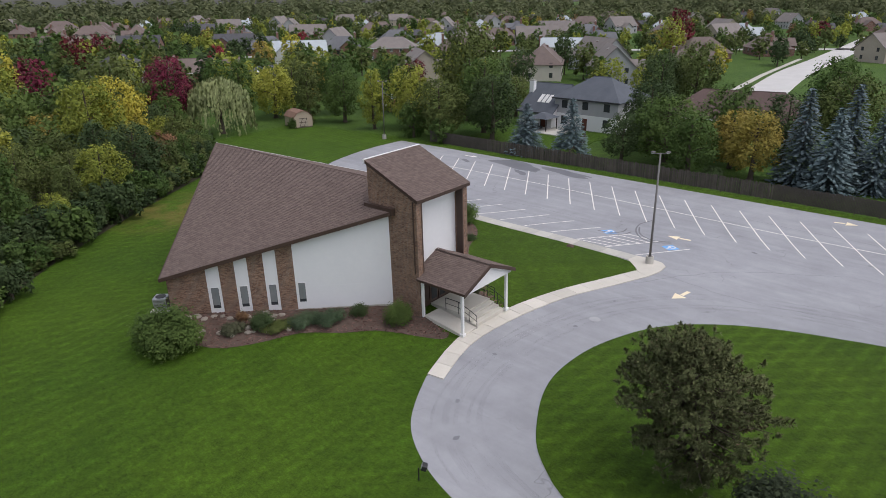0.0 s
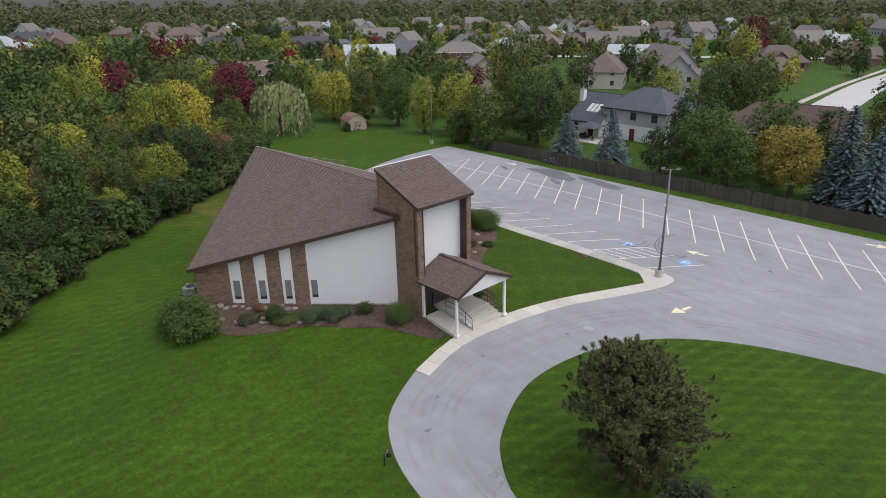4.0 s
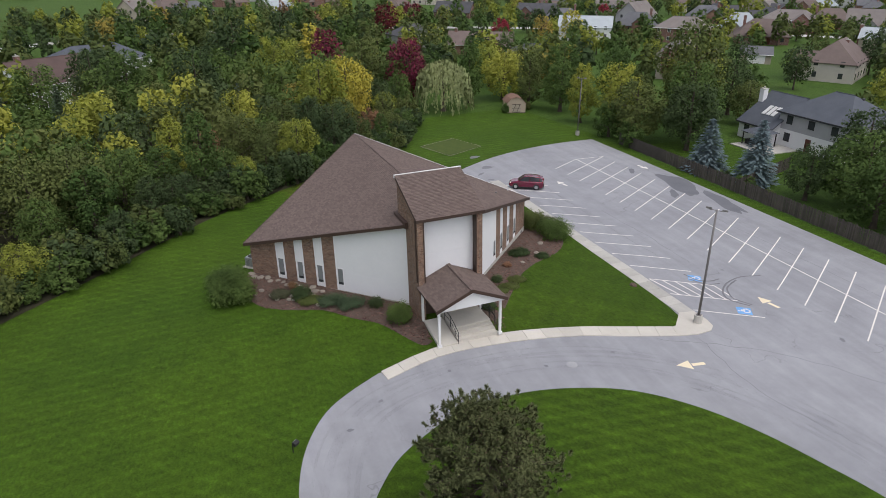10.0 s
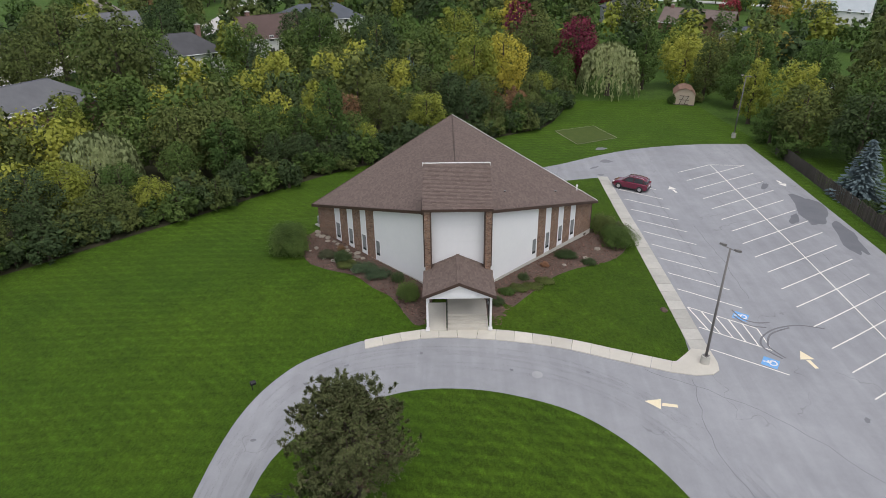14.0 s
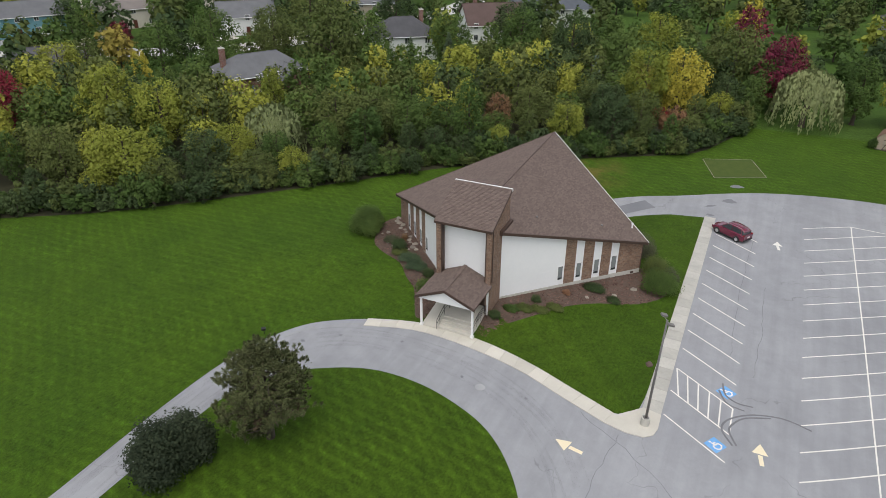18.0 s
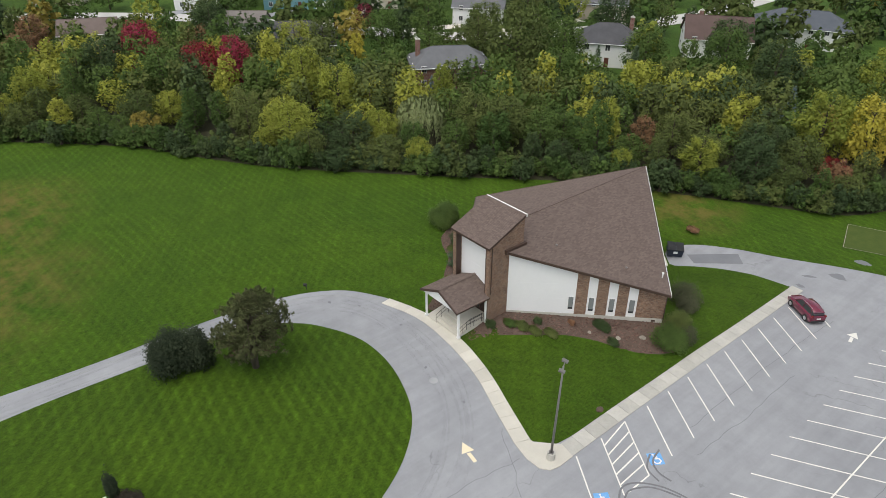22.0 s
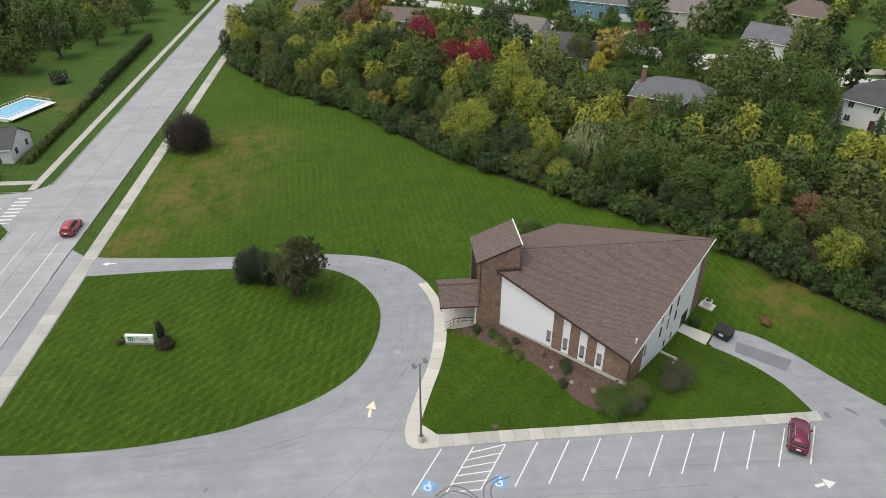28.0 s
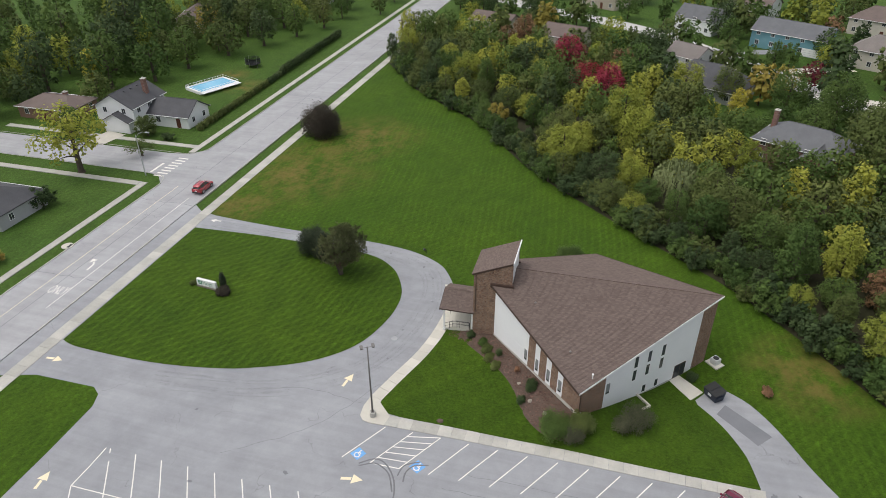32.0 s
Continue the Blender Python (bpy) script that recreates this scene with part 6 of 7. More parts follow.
named("airy", "olive", -54, -70, 0.55, 0.6, "beside the side street")
for row in (("round", "green", -108, -95, 1.15, 1.0), ("broad", "olive", -122, -91, 1.15, 1.0), ("round", "dark_green", -134, -86, 1.1, 1.0), ("round", "green", -146, -81, 1.0, 1.0), ("broad", "green", -96, -97, 1.15, 1.0), ("round", "olive", -158, -77, 1.0, 1.0), ("round", "green", -88, -104, 1.35, 1.1), ("broad", "dark_green", -100, -112, 1.4, 1.2), ("round", "green", -116, -108, 1.4, 1.2), ("oval", "olive", -130, -100, 1.2, 1.1), ("round", "dark_green", -80, -116, 1.3, 1.2),
            ("round", "olive", -142, -96, 1.1, 1.0), ("broad", "green", -155, -90, 1.1, 1.0), ("round", "green", -64, -118, 1.3, 1.1), ("round", "dark_green", -120, -122, 1.4, 1.2), ("round", "green", -102, -128, 1.5, 1.2),
            ("low", "olive", -63.5, -75.5, 0.9, 0.9), ("low", "dark_green", -62.5, -70.0, 0.55, 0.5), ("shrub", "dark_green", -31, -73, 1.2, 1.0), ("shrub", "golden", -14, -66.5, 0.8, 0.9), ("low", "green", -60, -92, 1.1, 1.0),
            ("round", "olive", -170, -84, 1.0, 1.0), ("round", "dark_green", -185, -80, 1.1, 1.0), ("oval", "olive", -146, -110, 1.2, 1.1), ("round", "green", -205, -78, 1.2, 1.0), ("round", "green", -76, -130, 1.5, 1.2),
            ("round", "dark_green", -135, -130, 1.5, 1.2), ("round", "olive", -160, -125, 1.4, 1.2), ("round", "green", -180, -110, 1.4, 1.2), ("round", "green", -220, -95, 1.3, 1.1), ("round", "olive", -240, -85, 1.3, 1.1),
            ("round", "green", -50, -126, 1.4, 1.1), ("round", "green", -40, -112, 1.1, 1.1), ("round", "dark_green", -20, -110, 1.3, 1.1), ("round", "olive", -5, -100, 1.2, 1.0)):
    named(*row, "across the road")
# the belt
belt = [tuple(p) for p in EDGE] + [(-2, 100), (-16, 122), (-46, 108), (-64, 76), (-92, 50), (-112, 30), (-134, 6), (-150, -22), (-158, -44)]
tints = ("dark_green", "green", "olive", "yellow_green", "golden", "rust")
front_mix, inner_mix = (7, 6.5, 4.0, 1.5, 0.0, 0.0), (3.0, 6.5, 7, 4.6, 0.1, 0.05)
edge_pts = resample(EDGE, 1.0)


def depth(x, y):
    return min(math.hypot(x - a, y - b) for a, b in edge_pts)


told_apart = list(PLANTED)
tries, belt_wood = 0, Wood()
while tries < 9000:
    tries += 1
    x, y = random.uniform(-158, 6), random.uniform(-46, 122)
    if not inside(belt, x, y) or not clear_of_houses(x, y) or not clear_of_streets(x, y, 8):
        continue
    dd = depth(x, y)
    if dd < 2.2 or not free(x, y, 3.5 if dd < 6 else 4.2) or any((x - a) ** 2 + (y - b) ** 2 < 15 for a, b in told_apart):
        continue
    size = random.uniform(0.42, 0.66) if dd < 5 else random.uniform(0.52, 0.92) if dd < 10 else random.uniform(0.62, 1.0)
    if dd > 13:
        PLANTED.append((x, y))
        belt_wood.add(random.choice(("mid_round", "mid_broad", "mid_oval")), random.choices(tints, inner_mix)[0], x, y, size, random.uniform(0.9, 1.15))
        continue
    named(random.choice(("round", "broad", "oval", "round", "broad", "ragged")), random.choices(tints, front_mix if dd < 8 or (x > -62 and y < 72) else inner_mix)[0], x, y, size, random.uniform(0.85, 1.15), group="trees of the belt")
belt_wood.close("belt_wood", "dense mixed green and yellow trees inside the belt", "trees")
for i, (x, y) in enumerate(resample(EDGE, 1.9)):
    for k in range(2):
        px, py = x + random.uniform(-1.0, 1.0) - 0.9 * k, y + random.uniform(-1.0, 1.0) + 0.9 * k + 0.7
        plant("shrub", random.choices(("dark_green", "green", "olive", "rust"), (7, 4, 2.5, 0.1))[0], px - 0.4, py + 0.4, random.uniform(0.6, 1.25), random.uniform(0.7, 1.25), where="along the edge of the belt",
              name="shrub", category="shrub", group="shrubs along the belt")
# yards farther off
yard_wood = Wood()


def scatter(n, x0, x1, y0, y1, gap, shapes, where, grp, lo=0.7, hi=1.2, test=None, mixrow=None):
    made = 0
    for k in range(n * 14):
        if made >= n:
            break
        x, y = random.uniform(x0, x1), random.uniform(y0, y1)
        if (test and not test(x, y)) or not clear_of_houses(x, y) or not clear_of_streets(x, y) or not free(x, y, gap):
            continue
        tint = random.choices([a for a, b in mixrow or far_mix], [b for a, b in mixrow or far_mix])[0]
        PLANTED.append((x, y))
        yard_wood.add(random.choice(shapes), tint, x, y, random.uniform(lo, hi), random.uniform(0.9, 1.1))
        made += 1


far_mix = [("dark_green", 3.5), ("green", 6), ("olive", 7), ("yellow_green", 3.6), ("yellow", 0.35), ("golden", 0.25), ("rust", 0.3), ("maroon", 0.22)]
scatter(130, -230, -95, -20, 150, 4.8, ("mid_round", "mid_broad", "far_oval", "far_round"), "in the yards behind the belt", "yard trees", test=lambda x, y: not inside(belt, x, y) and y < 0.9 * (x + 230) + 30 or y > x + 190)
scatter(260, -130, 60, 95, 300, 5.2, ("mid_round", "far_oval", "far_round", "far_broad"), "in the yards beyond the belt", "yard trees", test=lambda x, y: not inside(belt, x, y))
scatter(150, 50, 250, 30, 300, 6.0, ("far_round", "far_oval", "far_broad", "mid_round"), "in the yards beyond the fence", "yard trees", 0.65, 1.05, test=lambda x, y: (x > 62 or y > 70) and not (x < 130 and y < 40))
scatter(90, -240, -62, -150, -88, 5.5, ("mid_round", "mid_oval", "mid_broad"), "across the road", "trees across the road", 0.8, 1.2, test=lambda x, y: y < -98 or x < -122)
scatter(90, -290, 60, -200, -64, 5.5, ("mid_round", "mid_oval", "mid_broad"), "across the road", "trees across the road", 0.8, 1.3, test=lambda x, y: (y < -96 or x < -165) and not (-60 < x < -44) and not (-125 < x < -62 and y > -100))
scatter(26, -260, -150, -46, -8, 6.5, ("mid_round", "mid_broad", "mid_oval"), "beside the road", "trees beside the road", test=lambda x, y: y > -42 and x < -150)


# ---- things round the church ----
def parking_lamp(x, y, h, turn, label):
    ob = thing("parking_lamp", pose(x, y, rise(x, y), 0, 0, turn), label, "street lamp", "parking lot lamps")
    part("concrete_base", Mesh().tube([(0, 0, 0.0), (0, 0, 0.75)], [0.36, 0.34], 14), M["oldconcrete"], ob)
    part("base_plate", Mesh().box(-0.2, -0.2, 0.75, 0.2, 0.2, 0.79), M["pole"], ob)
    part("pole", Mesh().tube([(0, 0, 0.76), (0, 0, h)], [0.11, 0.075], 10), M["pole"], ob, smooth=True)
    part("cross_arm", Mesh().tube([(-0.55, 0, h - 0.05), (0.55, 0, h - 0.05)], 0.03, 8), M["pole"], ob)
    for s in (-1, 1):
        m = pose(s * 0.62, 0, h + 0.05, -18, 0, 0)
        hd = part("lamp_head", Mesh().box(-0.17, -0.25, -0.08, 0.17, 0.25, 0.08, m), M["pole"], ob, bevel=0.03)
        part("lens", Mesh().box(-0.13, -0.20, -0.095, 0.13, 0.20, -0.078, m), M["lampglass"], hd)
        part("bracket", Mesh().tube([(s * 0.5, 0, h - 0.05), (s * 0.62, 0, h + 0.0)], 0.05, 6), M["pole"], hd)
    return ob


parking_lamp(0, 0, 10.1, -58, "tall bronze parking lamp with twin heads on concrete base")
parking_lamp(24.0, 59.6, 9.6, -50, "tall grey twin-headed lamp at the lot's far corner")


def car(x, y, turn, paint, label, name="car"):
    """An upright crossover car; its nose looks along its own +y. Lofted from sections across its length."""
    ob = thing(name, pose(x, y, 0.012, 0, 0, turn), label, "car")
    # y, half width at sill, half width at waist, z bottom, z waist, z top, half width at top
    secs = [(-2.25, 0.70, 0.76, 0.42, 0.95, 1.00, 0.66), (-2.12, 0.84, 0.89, 0.30, 1.00, 1.06, 0.70), (-1.6, 0.88, 0.91, 0.24, 1.02, 1.10, 0.74), (-0.6, 0.88, 0.92, 0.22, 1.02, 1.08, 0.76),
            (0.55, 0.88, 0.92, 0.22, 1.00, 1.06, 0.76), (1.05, 0.88, 0.91, 0.24, 0.96, 1.04, 0.72), (1.7, 0.86, 0.89, 0.26, 0.88, 0.97, 0.66), (2.05, 0.80, 0.84, 0.30, 0.78, 0.86, 0.60), (2.26, 0.66, 0.70, 0.38, 0.66, 0.70, 0.52)]
    ms = Mesh()
    ring = 8
    for (yy, ws, ww, zb, zw, zt, wt) in secs:
        ms.v += [(-ws, yy, zb), (-ww, yy, (zb + zw) / 2), (-ww, yy, zw), (-wt, yy, zt), (wt, yy, zt), (ww, yy, zw), (ww, yy, (zb + zw) / 2), (ws, yy, zb)]
    for i in range(len(secs) - 1):
        ms.f += [(i * ring + k, i * ring + (k + 1) % ring, (i + 1) * ring + (k + 1) % ring, (i + 1) * ring + k) for k in range(ring)]
    ms.f += [tuple(range(ring)), tuple((len(secs) - 1) * ring + k for k in range(ring - 1, -1, -1))]
    body = part("body", ms, paint, ob, smooth=False, bevel=0.05)
    cab = [(-2.08, 0.70, 1.04, 0.60, 1.30), (-1.75, 0.74, 1.05, 0.62, 1.58), (-1.0, 0.76, 1.05, 0.63, 1.68), (-0.1, 0.77, 1.04, 0.63, 1.68), (0.35, 0.76, 1.03, 0.61, 1.60), (1.15, 0.72, 1.01, 0.66, 1.03)]
    ms = Mesh()
    for yy, w0, z0, w1, z1 in cab:
        ms.v += [(-w0, yy, z0), (-w1, yy, z1), (w1, yy, z1), (w0, yy, z0)]
    for i in range(len(cab) - 1):
        ms.f += [(i * 4 + k, i * 4 + k + 1, (i + 1) * 4 + k + 1, (i + 1) * 4 + k) for k in range(3)]
    ms.f += [(0, 1, 2, 3)]
    part("glasshouse", ms, M["glass"], ob, "dark tinted glasshouse")
    rf = [(-1.98, 0.60, 1.46), (-1.72, 0.63, 1.62), (-1.0, 0.65, 1.72), (-0.1, 0.65, 1.72), (0.28, 0.62, 1.645)]
    ms = Mesh()
    for yy, w, z in rf:
        ms.v += [(-w, yy, z - 0.05), (-w * 0.92, yy, z), (0, yy, z + 0.025), (w * 0.92, yy, z), (w, yy, z - 0.05)]
    for i in range(len(rf) - 1):
        ms.f += [(i * 5 + k, i * 5 + k + 1, (i + 1) * 5 + k + 1, (i + 1) * 5 + k) for k in range(4)]
    part("roof", ms, paint, ob, smooth=True)
    for s in (-1, 1):
        part("roof_rail", Mesh().tube([(s * 0.58, -1.6, 1.70), (s * 0.58, -1.4, 1.76), (s * 0.58, -0.2, 1.76), (s * 0.58, 0.05, 1.70)], 0.02, 6), M["galv"], ob)
        for a, b in (((s * 0.765, -1.78, 1.04), (s * 0.635, -1.62, 1.60)), ((s * 0.775, -0.45, 1.04), (s * 0.64, -0.45, 1.68)), ((s * 0.735, 1.1, 1.03), (s * 0.62, 0.32, 1.62))):
            part("pillar", Mesh().tube([a, b], 0.045, 5), paint, ob)
        part("mirror", Mesh().box(s * 0.98 - 0.11, 0.55, 1.02, s * 0.98 + 0.11, 0.72, 1.18), paint, ob, bevel=0.03)
        part("headlight", Mesh().box(s * 0.66 - 0.14, 1.98, 0.70, s * 0.66 + 0.14, 2.16, 0.84), M["lampglass"], ob, bevel=0.03)
        part("tail_light", Mesh().box(s * 0.74 - 0.09, -2.24, 0.88, s * 0.74 + 0.11, -2.04, 1.14), M["redlens"], ob, bevel=0.02)
        part("sill", Mesh().box(s * 0.89 - 0.02, -1.0, 0.20, s * 0.89 + 0.02, 1.0, 0.34), M["black"], ob)
        for yy in (-1.33, 1.36):
            wh = part("wheel", Mesh().tube([(s * 0.70, yy, 0.35), (s * 0.93, yy, 0.35)], 0.35, 18), M["tyre"], ob)
            part("rim", Mesh().tube([(s * 0.90, yy, 0.35), (s * 0.945, yy, 0.35)], 0.23, 12), M["alloy"], wh)
            part("arch", Mesh().tube([(s * 0.85, yy, 0.36), (s * 0.915, yy, 0.36)], 0.42, 18), M["black"], body)
    part("rear_bumper", Mesh().box(-0.78, -2.30, 0.36, 0.78, -2.10, 0.58), M["black"], ob, bevel=0.04)
    part("number_plate", Mesh().box(-0.22, -2.285, 0.72, 0.22, -2.24, 0.86), M["plate"], ob)
    part("grille", Mesh().box(-0.45, 2.18, 0.48, 0.45, 2.275, 0.66), M["black"], ob)
    part("rear_spoiler", Mesh().box(-0.58, -2.10, 1.46, 0.58, -1.90, 1.52), paint, ob)
    return ob


car(2.75, 37.0, 59, M["carred"], "dark red crossover car parked nose to the walk")
car(-44.0, -49.6, 91, M["roadred"], "bright red car driving along the road")

# the sign on the island
sg = thing("church_sign", pose(-17.3, -31.94, rise(-17.3, -31.94) + 0.04, 0, 0, 84), "low white church sign with green lettering on stone base", "sign")
part("base", Mesh().box(-1.7, -0.30, 0, 1.7, 0.30, 0.28), M["rock"], sg, bevel=0.04)
part("cabinet", Mesh().box(-1.65, -0.20, 0.28, 1.65, 0.20, 1.30), M["trimwhite"], sg, bevel=0.04)
part("emblem", Mesh().box(-1.30, -0.212, 0.48, -0.68, -0.202, 1.10), M["green"], sg, "plain green emblem square")
part("emblem_bars", Mesh().box(-1.18, -0.216, 0.58, -1.10, -0.212, 1.0).box(-0.90, -0.216, 0.58, -0.82, -0.212, 1.0).box(-1.10, -0.216, 0.76, -0.90, -0.212, 0.84), M["trimwhite"], sg)
lettering("H", 0.78, pose(-0.32, -0.206, 0.82, 90, 0, 0), M["green"], sg)
lettering("OPE", 0.60, pose(0.58, -0.206, 0.76, 90, 0, 0), M["green"], sg)
part("small_line", Mesh().box(0.55, -0.21, 0.42, 1.25, -0.204, 0.48), M["green"], sg)


def bush(name, x, y, rx, ry, h, count, size, tint, label, lumps=9, seed=0, ground=None, category="shrub", group=""):
    """A shrub of many small leaves over several lobes, on a few stems."""
    rng = np.random.default_rng(seed + 100)
    bl = []
    for k in range(lumps + 6):
        a, q = 2.4 * k + rng.uniform(-0.4, 0.4), math.sqrt((k + 0.5) / (lumps + 6)) * 0.72
        s = 0.46 - 0.22 * q + rng.uniform(-0.06, 0.08)
        top = h * (1.02 - 0.42 * q * q + rng.uniform(-0.14, 0.06))
        bl.append((rx * q * math.cos(a), ry * q * math.sin(a), top * 0.52, rx * s, ry * s, top * 0.50))
    ob = thing(name, pose(x, y, rise(x, y) if ground is None else ground, 0, 0, 0), label, category, group)
    q = leaves(rng, bl, int(count * 1.35), size * 0.8, inner=0.35, ragged=0.20)
    q[:, :, 2] = np.maximum(q[:, :, 2], 0.02)
    part("foliage", crown_mesh("foliage", q, LEAF[tint], 0.3), None, ob)
    st = Mesh()
    for k in range(5):
        a = 1.3 * k
        st.tube([(0.1 * math.cos(a), 0.1 * math.sin(a), -0.05), (rx * 0.3 * math.cos(a), ry * 0.3 * math.sin(a), h * 0.55)], [0.035, 0.012], 5)
    part("stems", st, M["bark"], ob)
    return ob


# planted beds
for poly, nm, lift in (([(-22.0, 4.6), (-22.0, 8.4), (-23.6, 12.2), (-28.0, 16.6), (-33.2, 21.6), (-35.5, 19.4), (-34.4, 15.6), (-32.2, 13.8), (-29.2, 12.4), (-27.2, 10.2), (-25.4, 8.6), (-23.9, 6.0), (-22.9, 4.4)], "mulch_bed", 0.008),
                 ([(-16.5, 4.4), (-17.0, 8.4), (-15.8, 12.2), (-11.2, 16.6), (-6.2, 21.6), (-4.8, 23.4), (-2.0, 22.6), (-1.9, 19.2), (-4.2, 16.4), (-7.6, 14.6), (-10.2, 12.6), (-12.0, 10.4), (-13.4, 8.6), (-15.0, 6.4), (-15.6, 4.6)], "mulch_bed", 0.056)):
    n = smooth_line(poly + [poly[0]], 3)[:-1]
    bed = tagged(draped(nm, n, M["mulch"], lift, None, step=1.0), "red-brown bark mulch bed before the church wall", "flower bed", kind="structure")
    rng = random.Random(3)
    ms = Mesh()
    xs, ys2 = [p[0] for p in n], [p[1] for p in n]
    made = 0
    while made < 2600:
        x, y = rng.uniform(min(xs), max(xs)), rng.uniform(min(ys2), max(ys2))
        if not inside(n, x, y):
            continue
        made += 1
        a, s, t = rng.uniform(0, 6.28), rng.uniform(0.05, 0.16), rng.uniform(0.02, 0.05)
        z = rise(x, y) + lift + 0.004
        c, sn = math.cos(a), math.sin(a)
        ms.add([(x + c * s - sn * t, y + sn * s + c * t, z + rng.uniform(0, 0.05)), (x - c * s - sn * t, y - sn * s + c * t, z), (x - c * s + sn * t, y - sn * s - c * t, z + 0.02), (x + c * s + sn * t, y + sn * s - c * t, z + rng.uniform(0, 0.05))], [(0, 1, 2, 3)])
    ch = part("bark_chips", ms, island_material("bark_chip", (0.06, 0.034, 0.028), (0.20, 0.125, 0.10), 0.95, 0.1) if "bark_chip" not in bpy.data.materials else bpy.data.materials["bark_chip"], bed)
    ch["kind"] = "stuff"


def stone(x, y, s, seed, z=None, label="rough pale landscape stone in the planted bed"):
    rng = random.Random(seed)
    bm = bmesh.new()
    bmesh.ops.create_icosphere(bm, subdivisions=2, radius=1.0)
    for v in bm.verts:
        k = 1 + 0.28 * noise.noise(v.co * 1.3 + Vector((seed * 3.1, 0, 0)))
        v.co = Vector((v.co.x * s * 1.25 * k, v.co.y * s * k, max(-0.3 * s, v.co.z * s * 0.6 * k)))
    me = bpy.data.meshes.new("stone")
    bm.to_mesh(me)
    bm.free()
    me.materials.append(M["rock"])
    ob = tagged(new("stone", me), label, "stone", "stones of the beds")
    ob.matrix_basis = pose(x, y, (rise(x, y) if z is None else z) + 0.18 * s, 0, 0, rng.uniform(0, 360))
    return ob


for k in range(16):
    f = k / 15
    stone(-34.2 + 6.0 * f + random.uniform(-0.5, 0.5), 17.0 - 3.6 * f + random.uniform(-0.7, 0.9), random.uniform(0.12, 0.26), k)
for k in range(14):
    u = 12.0 + 0.62 * k
    x, y = on_front(-1, u, 0.75 + 0.25 * math.sin(2.3 * k))
    stone(x, y, random.uniform(0.2, 0.34), 80 + k, rise(x, y) - 0.07, "flat pale flagstone at the foot of the brick wall")
for k, (x, y, s) in enumerate(((-6.5, 16.6, 0.25), (-8.9, 14.9, 0.2), (-5.0, 18.6, 0.3))):
    stone(x, y, s, 40 + k)
stone(-1.15, 7.5, 0.32, 60, label="flat dark stone on the lawn edge").data.materials[0] = M["mulch"]
for args in (("bush", -36.4, 17.4, 2.5, 2.4, 2.9, 8840, 0.099, "green", "large rounded green shrub at the church corner"), ("bush", -24.9, 10.9, 0.75, 0.7, 0.9, 1530, 0.056, "dark_green", "small dark shrub against the white wall"),
             ("bush", -23.7, 8.0, 1.15, 1.1, 1.7, 3740, 0.062, "green", "clipped round green shrub beside the tower"), ("bush", -29.8, 13.9, 1.4, 0.9, 0.55, 2400, 0.060, "olive", "low spreading grey-green juniper"),
             ("bush", -28.3, 13.0, 1.6, 1.1, 0.8, 2800, 0.060, "spruce", "low spreading grey-green juniper"), ("bush", -26.9, 11.9, 1.5, 1.1, 0.85, 2720, 0.060, "spruce", "low spreading grey-green juniper"),
             ("bush", -30.6, 14.9, 1.0, 0.9, 1.2, 2210, 0.068, "dark_green", "dark rounded shrub in the bed"), ("bush", -32.3, 16.0, 1.1, 0.8, 0.7, 2210, 0.064, "grey_twig", "grey-green spreading shrub in the bed"),
             ("bush", -31.0, 16.8, 0.5, 0.5, 0.7, 850, 0.050, "rust", "small reddish shrub in the bed"), ("bush", -2.7, 19.9, 2.2, 2.0, 2.2, 6120, 0.080, "green", "large dark green shrub at the wall end"),
             ("bush", -3.6, 22.6, 1.6, 1.6, 2.0, 4420, 0.093, "olive", "loose olive shrub at the wall end"), ("bush", -2.2, 22.0, 1.4, 1.4, 1.7, 2000, 0.070, "grey_twig", "loose brownish shrub at the wall end"),
             ("bush", -6.8, 28.4, 2.2, 2.1, 2.5, 3400, 0.075, "grey_twig", "grey-green shrub against the back wall"), ("bush", -5.4, 27.0, 1.4, 1.4, 1.8, 2000, 0.070, "grey_twig", "brownish shrub against the back wall"),
             ("bush", -8.6, 16.4, 1.3, 0.8, 0.75, 2600, 0.060, "dark_green", "dark low shrub under the windows"), ("bush", -6.4, 15.6, 0.8, 0.6, 0.6, 1500, 0.055, "dark_green", "dark low shrub in the mulch"),
             ("bush", -10.9, 14.3, 0.5, 0.4, 0.5, 800, 0.050, "rust", "small brownish shrub under the window"), ("bush", -12.5, 10.5, 1.2, 0.7, 0.45, 2000, 0.060, "olive", "yellow-green hosta clump on the bank"),
             ("bush", -13.9, 9.9, 1.1, 0.8, 0.5, 2000, 0.070, "olive", "olive perennial clump on the bank"), ("bush", -13.2, 11.6, 0.6, 0.5, 0.75, 1300, 0.050, "dark_green", "small dark shrub by the white wall"),
             ("bush", -14.9, 9.2, 0.9, 0.7, 0.5, 1700, 0.062, "green", "green perennial clump on the bank"), ("bush", -15.9, 7.4, 0.75, 0.65, 0.8, 1530, 0.058, "dark_green", "dark shrub beside the tower"),
             ("bush", -11.2, 11.6, 1.1, 0.7, 0.45, 1800, 0.068, "olive", "green hosta clump on the bank"), ("bush", -16.6, 34.6, 0.9, 0.8, 1.0, 1700, 0.068, "dark_green", "dark shrub beside the back door")):
    bush(*args, seed=int(abs(args[1] * 10)), group="church shrubs")

